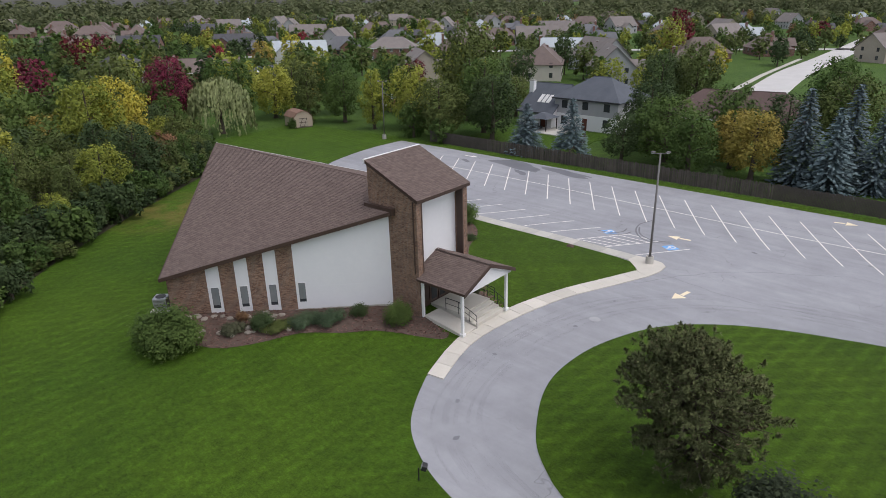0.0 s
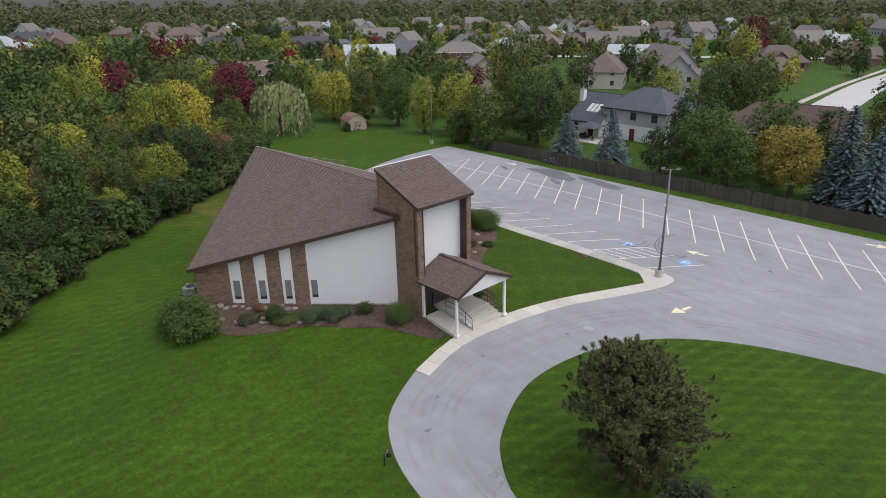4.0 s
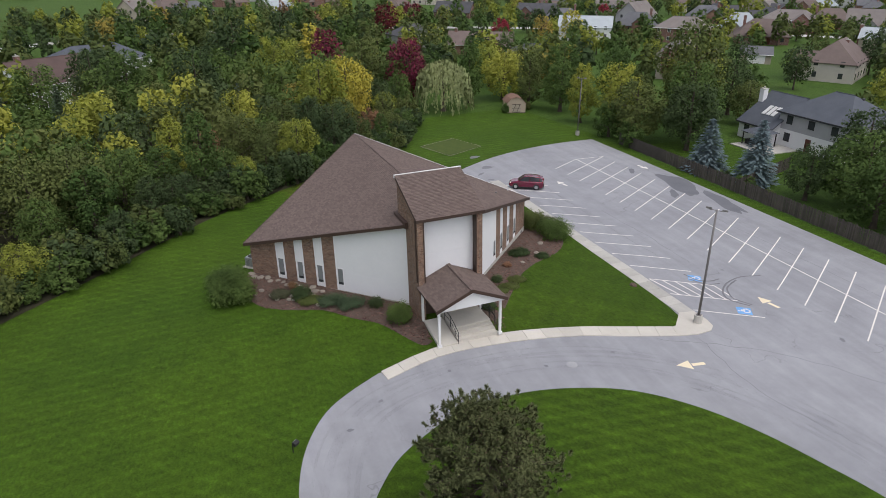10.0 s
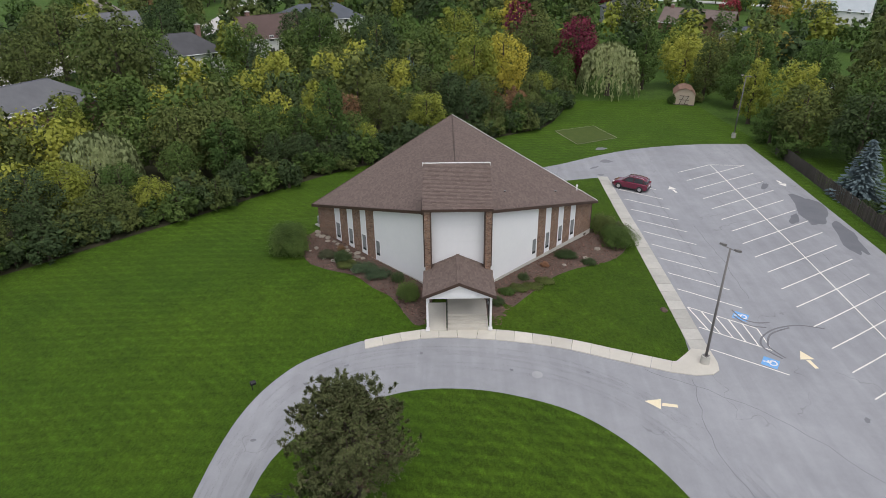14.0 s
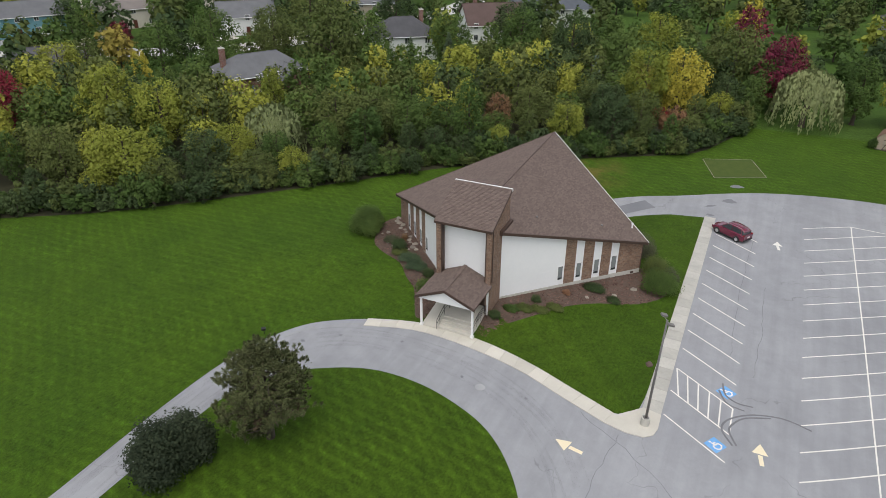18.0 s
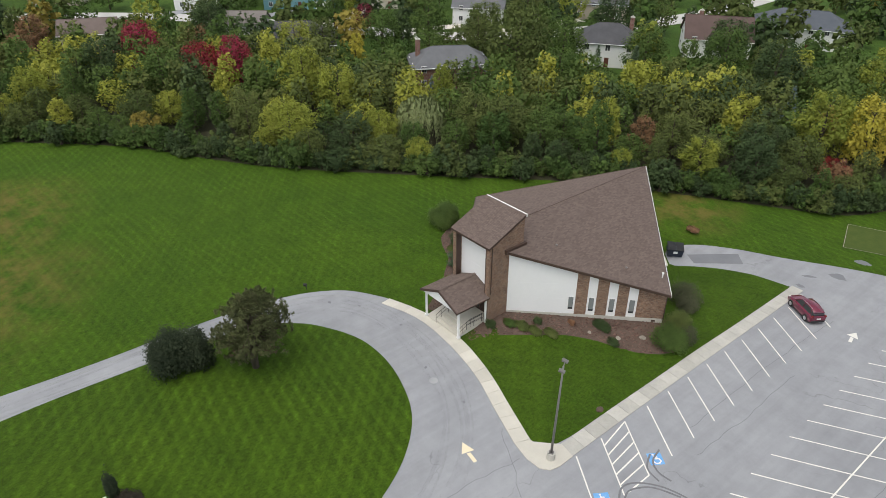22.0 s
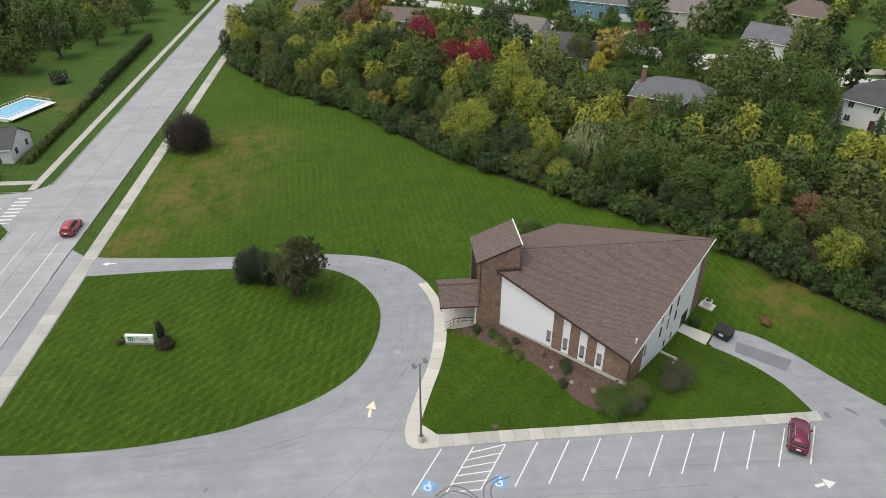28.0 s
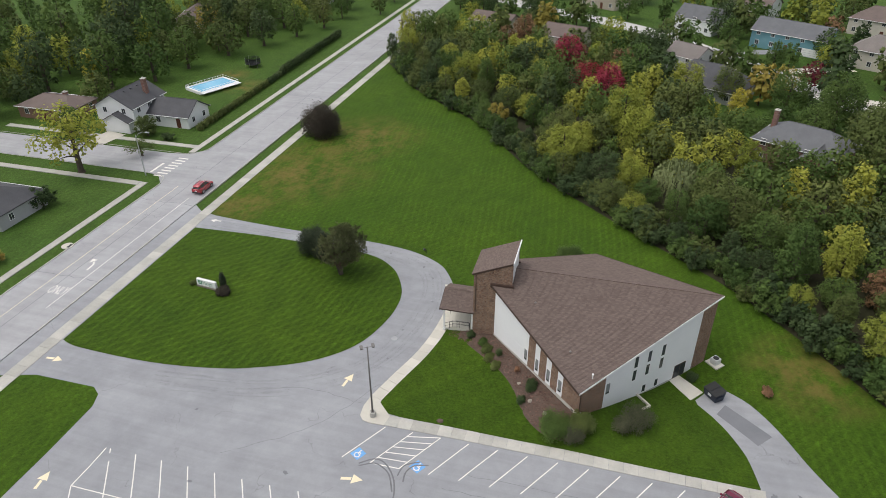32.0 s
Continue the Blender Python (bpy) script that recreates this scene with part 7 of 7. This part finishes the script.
bush("yew_bush", -29.8, -20.9, 2.45, 2.4, 4.5, 13000, 0.105, "yew", "huge dark clipped yew bush on the island lawn", 13, 7)
bush("yew_bush", -29.0, -18.9, 2.0, 1.95, 4.1, 9000, 0.105, "yew", "dark upright yew bush grown into its neighbour", 11, 12)
bush("tree", -73.4, -39.2, 4.3, 4.3, 6.9, 14000, 0.16, "dark_leaf", "dense dark brown-leaved tree on the lawn by the road", 14, 3, 0.0, "tree")
bush("arborvitae", -18.03, -29.73, 0.55, 0.55, 2.7, 2200, 0.08, "yew", "upright dark evergreen beside the sign", 7, 8)
bush("bush", -16.65, -29.03, 1.25, 1.2, 1.0, 1900, 0.10, "dark_leaf", "low brown-leaved bush beside the sign", 7, 9)
bush("bush", -17.53, -34.43, 0.7, 0.6, 0.6, 700, 0.09, "olive", "low olive plant at the sign's end", 6, 10)


def pine_tree(x, y):
    """A flat-topped old pine: limbs that end in pads of upright needle tufts, brown and thin below."""
    rng = np.random.default_rng(77)
    ob = thing("pine_tree", pose(x, y, rise(x, y) + 0.04), "old dark green pine with spreading clumped branches", "tree")
    tr = Mesh().tube([(0, 0, -0.2), (0.05, 0.05, 0.4), (0.0, 0.15, 2.6), (-0.4, 0.4, 4.8), (-0.9, 0.8, 7.0)], [0.38, 0.29, 0.23, 0.14, 0.04], 9)
    tr.tube([(0.1, -0.1, 0.2), (0.5, -0.4, 2.6), (0.9, -0.4, 5.8)], [0.24, 0.17, 0.05], 8)
    green, brown, pads = [], [], []
    for k in range(150):
        f = (k + 0.5) / 150
        z = 2.5 + 4.75 * f
        a = 2.399 * k + rng.uniform(-0.3, 0.3)
        env = 3.75 * (1 - max(0.0, (f - 0.35) / 0.65) ** 2.3) ** 0.6 * (0.62 + 0.38 * min(1.0, f / 0.35))
        west = max(0.0, math.cos(a - radians(200))) ** 1.4
        z -= (1 - f) * 2.0 * west
        ln = env * min(1.0, 0.5 + 3 * f + 0.35 * west) * (rng.uniform(0.74, 1.04) if k % 4 else rng.uniform(0.3, 0.6))
        o = Vector((0.05 - 0.95 * f, 0.05 + 0.8 * f, z - 0.35))
        e = o + Vector((math.cos(a) * ln, math.sin(a) * ln, 0.15 + 0.55 * f))
        tr.tube([o, o.lerp(e, 0.55) + Vector((0, 0, -0.12)), e], [0.07 * (1.25 - f), 0.045 * (1.25 - f), 0.012], 5)
        outw = np.array([math.cos(a), math.sin(a), 0.0])
        dry = rng.random() < (0.75 - 2.6 * f) * (1 - 0.7 * west)
        for j in range(11 if f > 0.12 or west > 0.3 else 4):
            c = np.array(o.lerp(e, 1 - 0.55 * rng.random() ** 1.5)) + rng.normal(size=3) * np.array([0.32, 0.32, 0.2])
            if not dry:
                pads.append((*c, 0.34, 0.34, 0.24))
            axis = outw * 0.55 + np.array([0, 0, 0.9]) + rng.normal(size=3) * 0.25
            axis /= np.linalg.norm(axis)
            for i in range(52):
                d = axis * rng.uniform(0.35, 1.1) + rng.normal(size=3) * 0.5
                d /= np.linalg.norm(d)
                n = rng.uniform(0.14, 0.25)
                w = np.cross(d, rng.normal(size=3))
                w = w / (np.linalg.norm(w) + 1e-9) * 0.023
                p = c + axis * rng.uniform(-0.05, 0.22)
                (brown if dry or rng.random() < 0.05 else green).append([p - w * 0.5, p + d * n * 0.55 + w, p + d * n, p + d * n * 0.55 - w])
    part("trunk", tr, M["bark"], ob, smooth=True)
    core = leaves(rng, pads, 14000, 0.085, squash=0.5, inner=0.8, ragged=0.1)
    part("needles", crown_mesh("needles", np.concatenate([np.array(green), core]), LEAF["pine"], 0.4), None, ob)
    part("dry_needles", crown_mesh("dry_needles", np.array(brown), LEAF["brown_needle"], 0.4), None, ob, "brown dying lower needles")
    return ob


pine_tree(-25.3, -14.6)

sp = thing("flood_light", pose(-34.4, -4.2, rise(-34.4, -4.2), 0, 0, 40), "small black flood light on a short stake", "lamp")
part("stake", Mesh().tube([(0, 0, -0.1), (0, 0, 0.75)], 0.035, 6), M["black"], sp)
hd = part("lamp_head", Mesh().box(-0.2, -0.14, 0.72, 0.2, 0.14, 1.0, pose(0, 0, 0, 20, 0, 0)), M["black"], sp, bevel=0.03)
part("lens", Mesh().box(-0.16, 0.135, 0.76, 0.16, 0.15, 0.96, pose(0, 0, 0, 20, 0, 0)), M["lampglass"], hd)
ac = thing("air_conditioner", pose(-33.9, 23.1, rise(-33.9, 23.1), 0, 0, 45), "grey outdoor air conditioning unit beside the wall", "appliance")
part("pad", Mesh().box(-0.7, -0.7, 0, 0.7, 0.7, 0.1), M["oldconcrete"], ac)
part("cabinet", Mesh().box(-0.5, -0.5, 0.1, 0.5, 0.5, 1.05), M["galv"], ac, bevel=0.03)
part("fan_grille", Mesh().tube([(0, 0, 1.04), (0, 0, 1.08)], 0.4, 16), M["black"], ac)
for k in range(7):
    part("louvre", Mesh().box(-0.51, -0.44, 0.2 + 0.11 * k, 0.51, 0.44, 0.24 + 0.11 * k), M["pole"], ac)
ac2 = thing("air_conditioner", pose(-19.7, 37.4, rise(-19.7, 37.4), 0, 0, 45), "pale air conditioning unit on a pad behind the church", "appliance")
part("pad", Mesh().box(-0.9, -0.7, -0.1, 0.9, 0.7, 0.1), M["concrete"], ac2)
part("cabinet", Mesh().box(-0.45, -0.45, 0.1, 0.45, 0.45, 0.9), M["lampglass"], ac2, bevel=0.03)
part("fan_grille", Mesh().tube([(0, 0, 0.89), (0, 0, 0.93)], 0.36, 16), M["black"], ac2)
ww = thing("window_well", pose(-11.2, 29.0, rise(-11.2, 29.0), 0, 0, 45), "pale concrete window well with steps against the wall", "window well")
part("side", Mesh().box(-1.3, -0.1, -0.3, 1.3, 0.1, 0.35), M["concrete"], ww)
part("side", Mesh().box(-1.3, -1.2, -0.3, -1.1, -0.11, 0.35), M["concrete"], ww)
part("side", Mesh().box(1.1, -1.2, -0.3, 1.3, -0.11, 0.35), M["concrete"], ww)
db = thing("dumpster", pose(-14.0, 37.0, rise(-14, 37) + 0.01, 0, 0, 40), "dark blue steel dumpster with black lids", "dumpster")
part("bin", Mesh().slab([(-0.9, -0.6, 0.12), (0.9, -0.6, 0.12), (0.9, 0.6, 0.12), (-0.9, 0.6, 0.12)], [(-0.95, -0.8, 1.15), (0.95, -0.8, 1.15), (0.95, 0.75, 1.4), (-0.95, 0.75, 1.4)]), M["binblue"], db, bevel=0.02)
for s in (-1, 1):
    part("lid", Mesh().slab([(s * 0.03, -0.86, 1.17), (s * 0.99, -0.86, 1.17), (s * 0.99, 0.78, 1.43), (s * 0.03, 0.78, 1.43)][::s], [(s * 0.03, -0.86, 1.22), (s * 0.99, -0.86, 1.22), (s * 0.99, 0.78, 1.48), (s * 0.03, 0.78, 1.48)][::s]), M["black"], db)
    part("side_pocket", Mesh().box(s * 0.97 - 0.06, -0.5, 0.75, s * 0.97 + 0.06, 0.5, 0.95), M["binblue"], db)
    part("caster", Mesh().tube([(s * 0.7, -0.08, 0.07), (s * 0.7, 0.02, 0.07)], 0.07, 10), M["tyre"], db)
part("notice", Mesh().box(-0.25, -0.79, 0.65, 0.25, -0.72, 0.95), M["plate"], db)
bush("bush", -15.4, 42.8, 1.0, 0.7, 0.6, 900, 0.11, "rust", "dead brush heap on the back lawn", 6, 17, 0.0)

# old sandbox plot on the back lawn
sb = thing("sand_plot", pose(0, 0, 0), "overgrown square plot edged with pale timber", "sandbox")
corners = [(-3.7, 61.6), (-1.25, 54.8), (5.55, 58.45), (3.05, 64.85)]
draped("weedy_fill", corners, M["sand"], 0.02, sb)
for a, b in zip(corners, corners[1:] + corners[:1]):
    part("edging", band(Mesh(), [a, b], 0.08, 0.04), M["rock"], sb)


# garden sheds
def shed(x, y, turn, w, d, h, wall, roof, label, barn=True):
    ob = thing("garden_shed", pose(x, y, 0, 0, 0, turn), label, "shed", "garden sheds")
    prof = [(-w / 2, 0.1), (w / 2, 0.1), (w / 2, h * 0.62), (w * 0.3, h * 0.88), (0, h), (-w * 0.3, h * 0.88), (-w / 2, h * 0.62)]
    part("wall", Mesh().slab([(a, -d / 2, b) for a, b in prof], [(a, d / 2, b) for a, b in prof]), M[wall], ob)
    ms = Mesh()
    edge = [(-w / 2 - 0.12, h * 0.60), (-w * 0.31, h * 0.9), (0, h + 0.05), (w * 0.31, h * 0.9), (w / 2 + 0.12, h * 0.60)]
    for p, q in zip(edge, edge[1:]):
        ms.slab([(p[0], -d / 2 - 0.15, p[1]), (q[0], -d / 2 - 0.15, q[1]), (q[0], d / 2 + 0.15, q[1]), (p[0], d / 2 + 0.15, p[1])], [(p[0], -d / 2 - 0.15, p[1] + 0.06), (q[0], -d / 2 - 0.15, q[1] + 0.06), (q[0], d / 2 + 0.15, q[1] + 0.06), (p[0], d / 2 + 0.15, p[1] + 0.06)])
    part("roof", ms, M[roof], ob)
    for s in (-1, 1):
        dr = part("door", Mesh().box(s * 0.42 - 0.40, -d / 2 - 0.05, 0.15, s * 0.42 + 0.40, -d / 2 - 0.005, 1.75), M["siding_white" if wall == "barnred" else "siding_tan"], ob)
        part("door_brace", Mesh().slab([(s * 0.42 - 0.36, -d / 2 - 0.07, 0.2), (s * 0.42 - 0.26, -d / 2 - 0.07, 0.2), (s * 0.42 + 0.36, -d / 2 - 0.07, 1.7), (s * 0.42 + 0.26, -d / 2 - 0.07, 1.7)], [(s * 0.42 - 0.36, -d / 2 - 0.05, 0.2), (s * 0.42 - 0.26, -d / 2 - 0.05, 0.2), (s * 0.42 + 0.36, -d / 2 - 0.05, 1.7), (s * 0.42 + 0.26, -d / 2 - 0.05, 1.7)]), M["brown"], dr)
        for z in (0.2, 0.95, 1.68):
            part("door_rail", Mesh().box(s * 0.42 - 0.40, -d / 2 - 0.066, z - 0.05, s * 0.42 + 0.40, -d / 2 - 0.046, z + 0.05), M["brown"], dr)
    part("floor", Mesh().box(-w / 2, -d / 2, -0.05, w / 2, d / 2, 0.1), M["timber"], ob)
    return ob


shed(22.6, 81.5, -14, 3.7, 4.4, 3.0, "tan", "siding_brown", "tan barn-style garden shed with brown-framed doors")
shed(50, 86, -70, 3.2, 3.4, 3.0, "barnred", "roof_pale", "dark red barn-style shed with grey roof")
for args in ((20.2, 80.2, 0.9, 0.9, 1.8, 900, 0.16, "green"), (25.5, 82.0, 1.2, 1.0, 1.6, 900, 0.16, "olive")):
    bush("bush", *args, "leafy shrub growing beside the shed", 7, int(args[0]), 0.0)

# board fence behind the lot
fence = thing("board_fence", pose(27.3, 0, 0), "long weathered grey board fence behind the parking lot", "fence")
rng = random.Random(9)
picket = []
for k in range(5):
    t = 0.012
    h = 1.78 + 0.03 * k
    picket.append(Mesh().add([(-t, -0.066, 0.05), (t, -0.066, 0.05), (t, 0.066, 0.05), (-t, 0.066, 0.05), (-t, -0.066, h), (t, -0.066, h), (t, 0.066, h), (-t, 0.066, h), (-t, 0, h + 0.06), (t, 0, h + 0.06)],
                             [(3, 2, 1, 0), (0, 1, 5, 4), (1, 2, 6, 9, 5), (2, 3, 7, 6), (3, 0, 4, 8, 7), (4, 5, 9, 8), (6, 7, 8, 9)]).data("board", M["timber"]))
y, rest = 52.0, Mesh()
while y > -40:
    if -2 < y < 40:
        ob = new("board", picket[rng.randrange(5)])
        ob.parent = fence
        ob.matrix_basis = pose(0.0, y, rng.uniform(-0.03, 0.03), rng.uniform(-1.5, 1.5), rng.uniform(-2, 2), 0)
    else:
        rest.box(-0.012, y - 0.066, 0.05, 0.012, y + 0.066, 1.8 + rng.uniform(0, 0.14))
    y -= 0.145
r = part("boarding", rest, M["timber"], fence)
r["kind"] = "stuff"
for k in range(39):
    part("post", Mesh().box(0.02, 51.9 - 2.4 * k - 0.05, -0.1, 0.12, 51.9 - 2.4 * k + 0.05, 1.75), M["timber"], fence)
for z in (0.4, 1.45):
    part("rail", Mesh().box(0.012, -40, z - 0.045, 0.05, 52, z + 0.045), M["timber"], fence)
fence2 = thing("board_fence", pose(27.4, 25.5, 0, 0, 0, 22), "weathered grey board fence running back between yards", "fence")
for k in range(110):
    ob = new("board", picket[rng.randrange(5)])
    ob.parent = fence2
    ob.matrix_basis = pose(0.15 + 0.145 * k, 0, rng.uniform(-0.03, 0.03), rng.uniform(-1.5, 1.5), rng.uniform(-2, 2), 90)
part("rail", Mesh().box(0, 0.012, 0.36, 16, 0.05, 0.45).box(0, 0.012, 1.4, 16, 0.05, 1.49), M["timber"], fence2)

# the grey house's patio
pt = thing("patio_canopy", pose(48.0, 43.5, 0, 0, 0, 0), "dark patio canopy with a sloping grey roof", "canopy")
for a in (-1.7, 1.7):
    for b in (-1.7, 1.7):
        part("post", Mesh().box(a - 0.07, b - 0.07, 0, a + 0.07, b + 0.07, 2.3), M["black"], pt)
part("roof", Mesh().slab([(-2.1, -2.1, 2.2), (2.1, -2.1, 2.2), (2.1, 2.1, 2.2), (-2.1, 2.1, 2.2)], [(-0.4, -0.4, 3.0), (0.4, -0.4, 3.0), (0.4, 0.4, 3.0), (-0.4, 0.4, 3.0)]), M["roof_blue"], pt)
tagged(part("patio", Mesh().box(44.5, 38.5, -0.1, 51.8, 46.0, 0.06), M["oldconcrete"]), "pale concrete patio behind the grey house", "patio", kind="structure")
st = thing("patio_sofa", pose(47.6, 44.4, 0.06), "dark outdoor sofa under the canopy", "sofa")
part("seat", Mesh().box(-1.0, -0.4, 0.05, 1.0, 0.4, 0.42), M["black"], st, bevel=0.04)
part("backrest", Mesh().box(-1.0, 0.41, 0.05, 1.0, 0.58, 0.85), M["black"], st, bevel=0.04)
tagged(part("garden_lawn", Mesh().prism([(28.4, 27.5), (44.4, 31), (51.6, 30), (51.6, 38), (44.2, 38.2), (44.2, 50), (28.4, 50)], -0.1, 0.015), M["lawn"]), "bright green back garden lawn", "lawn", kind="structure")

# across the road: pool, trampoline, hedge, lamps
pool = thing("swimming_pool", pose(-95.5, -79.8, 0, 0, 0, -24) @ Matrix.Diagonal((1, 1, 0.62, 1)), "raised swimming pool with white walls and rail", "swimming pool")
part("wall", Mesh().box(-5.6, -3.4, 0, 5.6, -2.9, 1.1).box(-5.6, 2.9, 0, 5.6, 3.4, 1.1).box(-5.6, -2.9, 0, -5.1, 2.9, 1.1).box(5.1, -2.9, 0, 5.6, 2.9, 1.1), M["trimwhite"], pool)
part("water", Mesh().box(-5.1, -2.9, 0.0, 5.1, 2.9, 0.85), M["water"], pool)
part("deck", Mesh().box(-5.6, 3.41, 0.85, 5.6, 4.6, 1.0), M["trimwhite"], pool)
for k in range(15):
    for s in (-3.3, 3.3):
        part("rail_post", Mesh().box(-5.5 + 0.785 * k - 0.03, s - 0.03, 1.1, -5.5 + 0.785 * k + 0.03, s + 0.03, 1.95), M["trimwhite"], pool)
for s in (-3.3, 3.3):
    part("rail", Mesh().box(-5.55, s - 0.03, 1.9, 5.55, s + 0.03, 1.98), M["trimwhite"], pool)
for s in (-5.5, 5.5):
    part("rail", Mesh().box(s - 0.03, -3.3, 1.9, s + 0.03, 3.3, 1.98), M["trimwhite"], pool)
tp = thing("trampoline", pose(-114, -78.5, 0), "round black trampoline with safety net", "trampoline")
part("mat", Mesh().tube([(0, 0, 0.80), (0, 0, 0.84)], 2.0, 20), M["net"], tp)
ms = Mesh()
for k in range(40):
    a, b = 2 * math.pi * k / 40, 2 * math.pi * (k + 0.55) / 40
    ms.add([(2.0 * math.cos(a), 2.0 * math.sin(a), 0.85), (2.0 * math.cos(b), 2.0 * math.sin(b), 0.85), (2.0 * math.cos(b), 2.0 * math.sin(b), 2.4), (2.0 * math.cos(a), 2.0 * math.sin(a), 2.4)], [(0, 1, 2, 3)])
part("safety_net", ms, M["net"], tp)
for k in range(6):
    a = math.pi * k / 3
    part("net_pole", Mesh().tube([(2.05 * math.cos(a), 2.05 * math.sin(a), 0), (2.05 * math.cos(a), 2.05 * math.sin(a), 2.45)], 0.03, 6), M["galv"], tp)
k = 0
x = -69.5
while x > -150:
    bush("hedge_bush", x, -66.4 + 0.02 * (x + 70), 1.3, 0.9, 1.5 if x > -108 else 2.4, 420, 0.20, "olive" if x > -100 else "dark_green", "trimmed hedge bush along the sidewalk", 6, 200 + k, 0.0, "hedge", "roadside hedge")
    x -= 1.9
    k += 1
sl = thing("street_lamp", pose(-46.4, -63.6, 0), "tall galvanised street lamp with a curved arm", "street lamp")
part("pole", Mesh().tube([(0, 0, 0), (0, 0, 4), (0, 0, 8.2)], [0.12, 0.10, 0.07], 8), M["galv"], sl)
part("arm", Mesh().tube([(0, 0, 7.6), (0.1, 0.7, 8.5), (0.15, 1.8, 9.0), (0.2, 2.7, 9.05)], [0.05, 0.05, 0.045, 0.04], 6), M["galv"], sl)
part("lamp_head", Mesh().box(0.05, 2.5, 8.95, 0.35, 3.3, 9.15), M["galv"], sl, bevel=0.05)
up = thing("utility_pole", pose(-138.5, -43.0, 0), "wooden utility pole with a cross-arm", "utility pole")
part("pole", Mesh().tube([(0, 0, 0), (0, 0, 9.5)], [0.16, 0.11], 8), M["polewood"], up)
part("cross_arm", Mesh().box(-0.06, -1.2, 8.7, 0.06, 1.2, 8.85), M["polewood"], up)
for s in (-1.0, -0.4, 0.4, 1.0):
    part("insulator", Mesh().tube([(0, s, 8.85), (0, s, 9.05)], 0.05, 6), M["galv"], up)
mb = thing("storm_drain", pose(-21.0, -58.9, 0), "concrete storm drain apron at the kerb", "drain")
part("apron", Mesh().tube([(0, -0.4, 0.0), (0, -0.4, 0.14)], 0.9, 14), M["concrete"], mb)
part("grate", Mesh().box(-0.5, -0.2, 0.10, 0.5, 0.25, 0.16), M["black"], mb)

# ---- the far suburb ----
random.seed(21)
walls = ("siding_tan", "redbrick", "siding_brown", "siding_grey", "stucco")
roofs = ("roof_taupe", "roof_brown", "roof_grey", "roof_taupe", "roof_brown", "roof_pale", "roof_dark")
protos = []
for k in range(7):
    ob = house(0, 0, 0, random.uniform(15, 20), random.uniform(10, 13), random.choice((3.0, 3.4, 4.8)), random.uniform(4.4, 5.6), k % 3 != 0, walls[k % 5], roofs[k], "house with %s roof among distant trees" % ("grey", "brown", "slate", "taupe", "brown", "pale grey", "dark")[k],
               wings=((random.uniform(-4, 4), -5.5, 6, 6, 4.0, 2.4),), chimney=(random.uniform(-6, 6), 1, 9.0), far=True)
    HOUSE_SPOTS.pop()
    TEMPLATES.append(ob)
    protos.append(ob)
made = 0
for k in range(3000):
    if made >= 130:
        break
    dist, ang = random.uniform(185, 720), radians(random.uniform(2, 92))
    x, y = -54 + dist * math.cos(ang), -24 + dist * math.sin(ang)
    if not clear_of_houses(x, y, 12) or not clear_of_streets(x, y, 16) or not free(x, y, 7.5) or x < 60 and y < 200 or (x < 150 and y < 60):
        continue
    ob = copy_thing(random.choice(protos), pose(x, y, 0, 0, 0, random.choice((-45, -135, -30, 45)) + random.uniform(-15, 15)))
    HOUSE_SPOTS.append((x, y, 11))
    made += 1
scatter(800, 110, 640, 20, 640, 7.0, ("far_round", "far_oval", "far_broad"), "in the distant suburb", "distant suburb trees", 0.6, 1.0, test=lambda x, y: x + y > 240)
yard_wood.close("yard_trees", "mixed autumn trees in the yards of the suburb", "trees")
# woods beyond: countless crowns in one mesh
rng = np.random.default_rng(5)
allq = []
cent = []
while len(cent) < 1700:
    dist, ang = 560 + 800 * rng.random() ** 1.3, radians(rng.uniform(-22, 122))
    x, y = -54 + dist * math.cos(ang), -24 + dist * math.sin(ang)
    if any((x - a) ** 2 + (y - b) ** 2 < (r + 4) ** 2 for a, b, r in HOUSE_SPOTS):
        continue
    cent.append((x, y))
for (x, y) in cent:
    s = rng.uniform(3.2, 5.6) * (1 + max(0, math.hypot(x, y) - 600) / 500)
    allq.append(soft_normals(leaves(rng, [(x, y, s * 1.3, s, s, s * 1.25), (x + s * 0.6, y, s * 0.9, s * 0.6, s * 0.6, s * 0.8)], 90, 0.26 * s), 0.6))
# some distance haze is put into this leaf colour: paler and greyer
LEAF["distant"] = island_material("hazy_distant_foliage", (0.080, 0.100, 0.050), (0.165, 0.175, 0.085), 0.8, 0.3, 0.3, even=0.7)
tagged(new("far_woods", crown_mesh("far_woods", np.concatenate([q for q, n in allq]), LEAF["distant"], 0, np.concatenate([n for q, n in allq]))), "mixed green and yellow woods on the skyline", "woods", kind="stuff")

for tpl in TEMPLATES:
    for o in (*tpl.children_recursive, tpl):
        bpy.data.objects.remove(o)
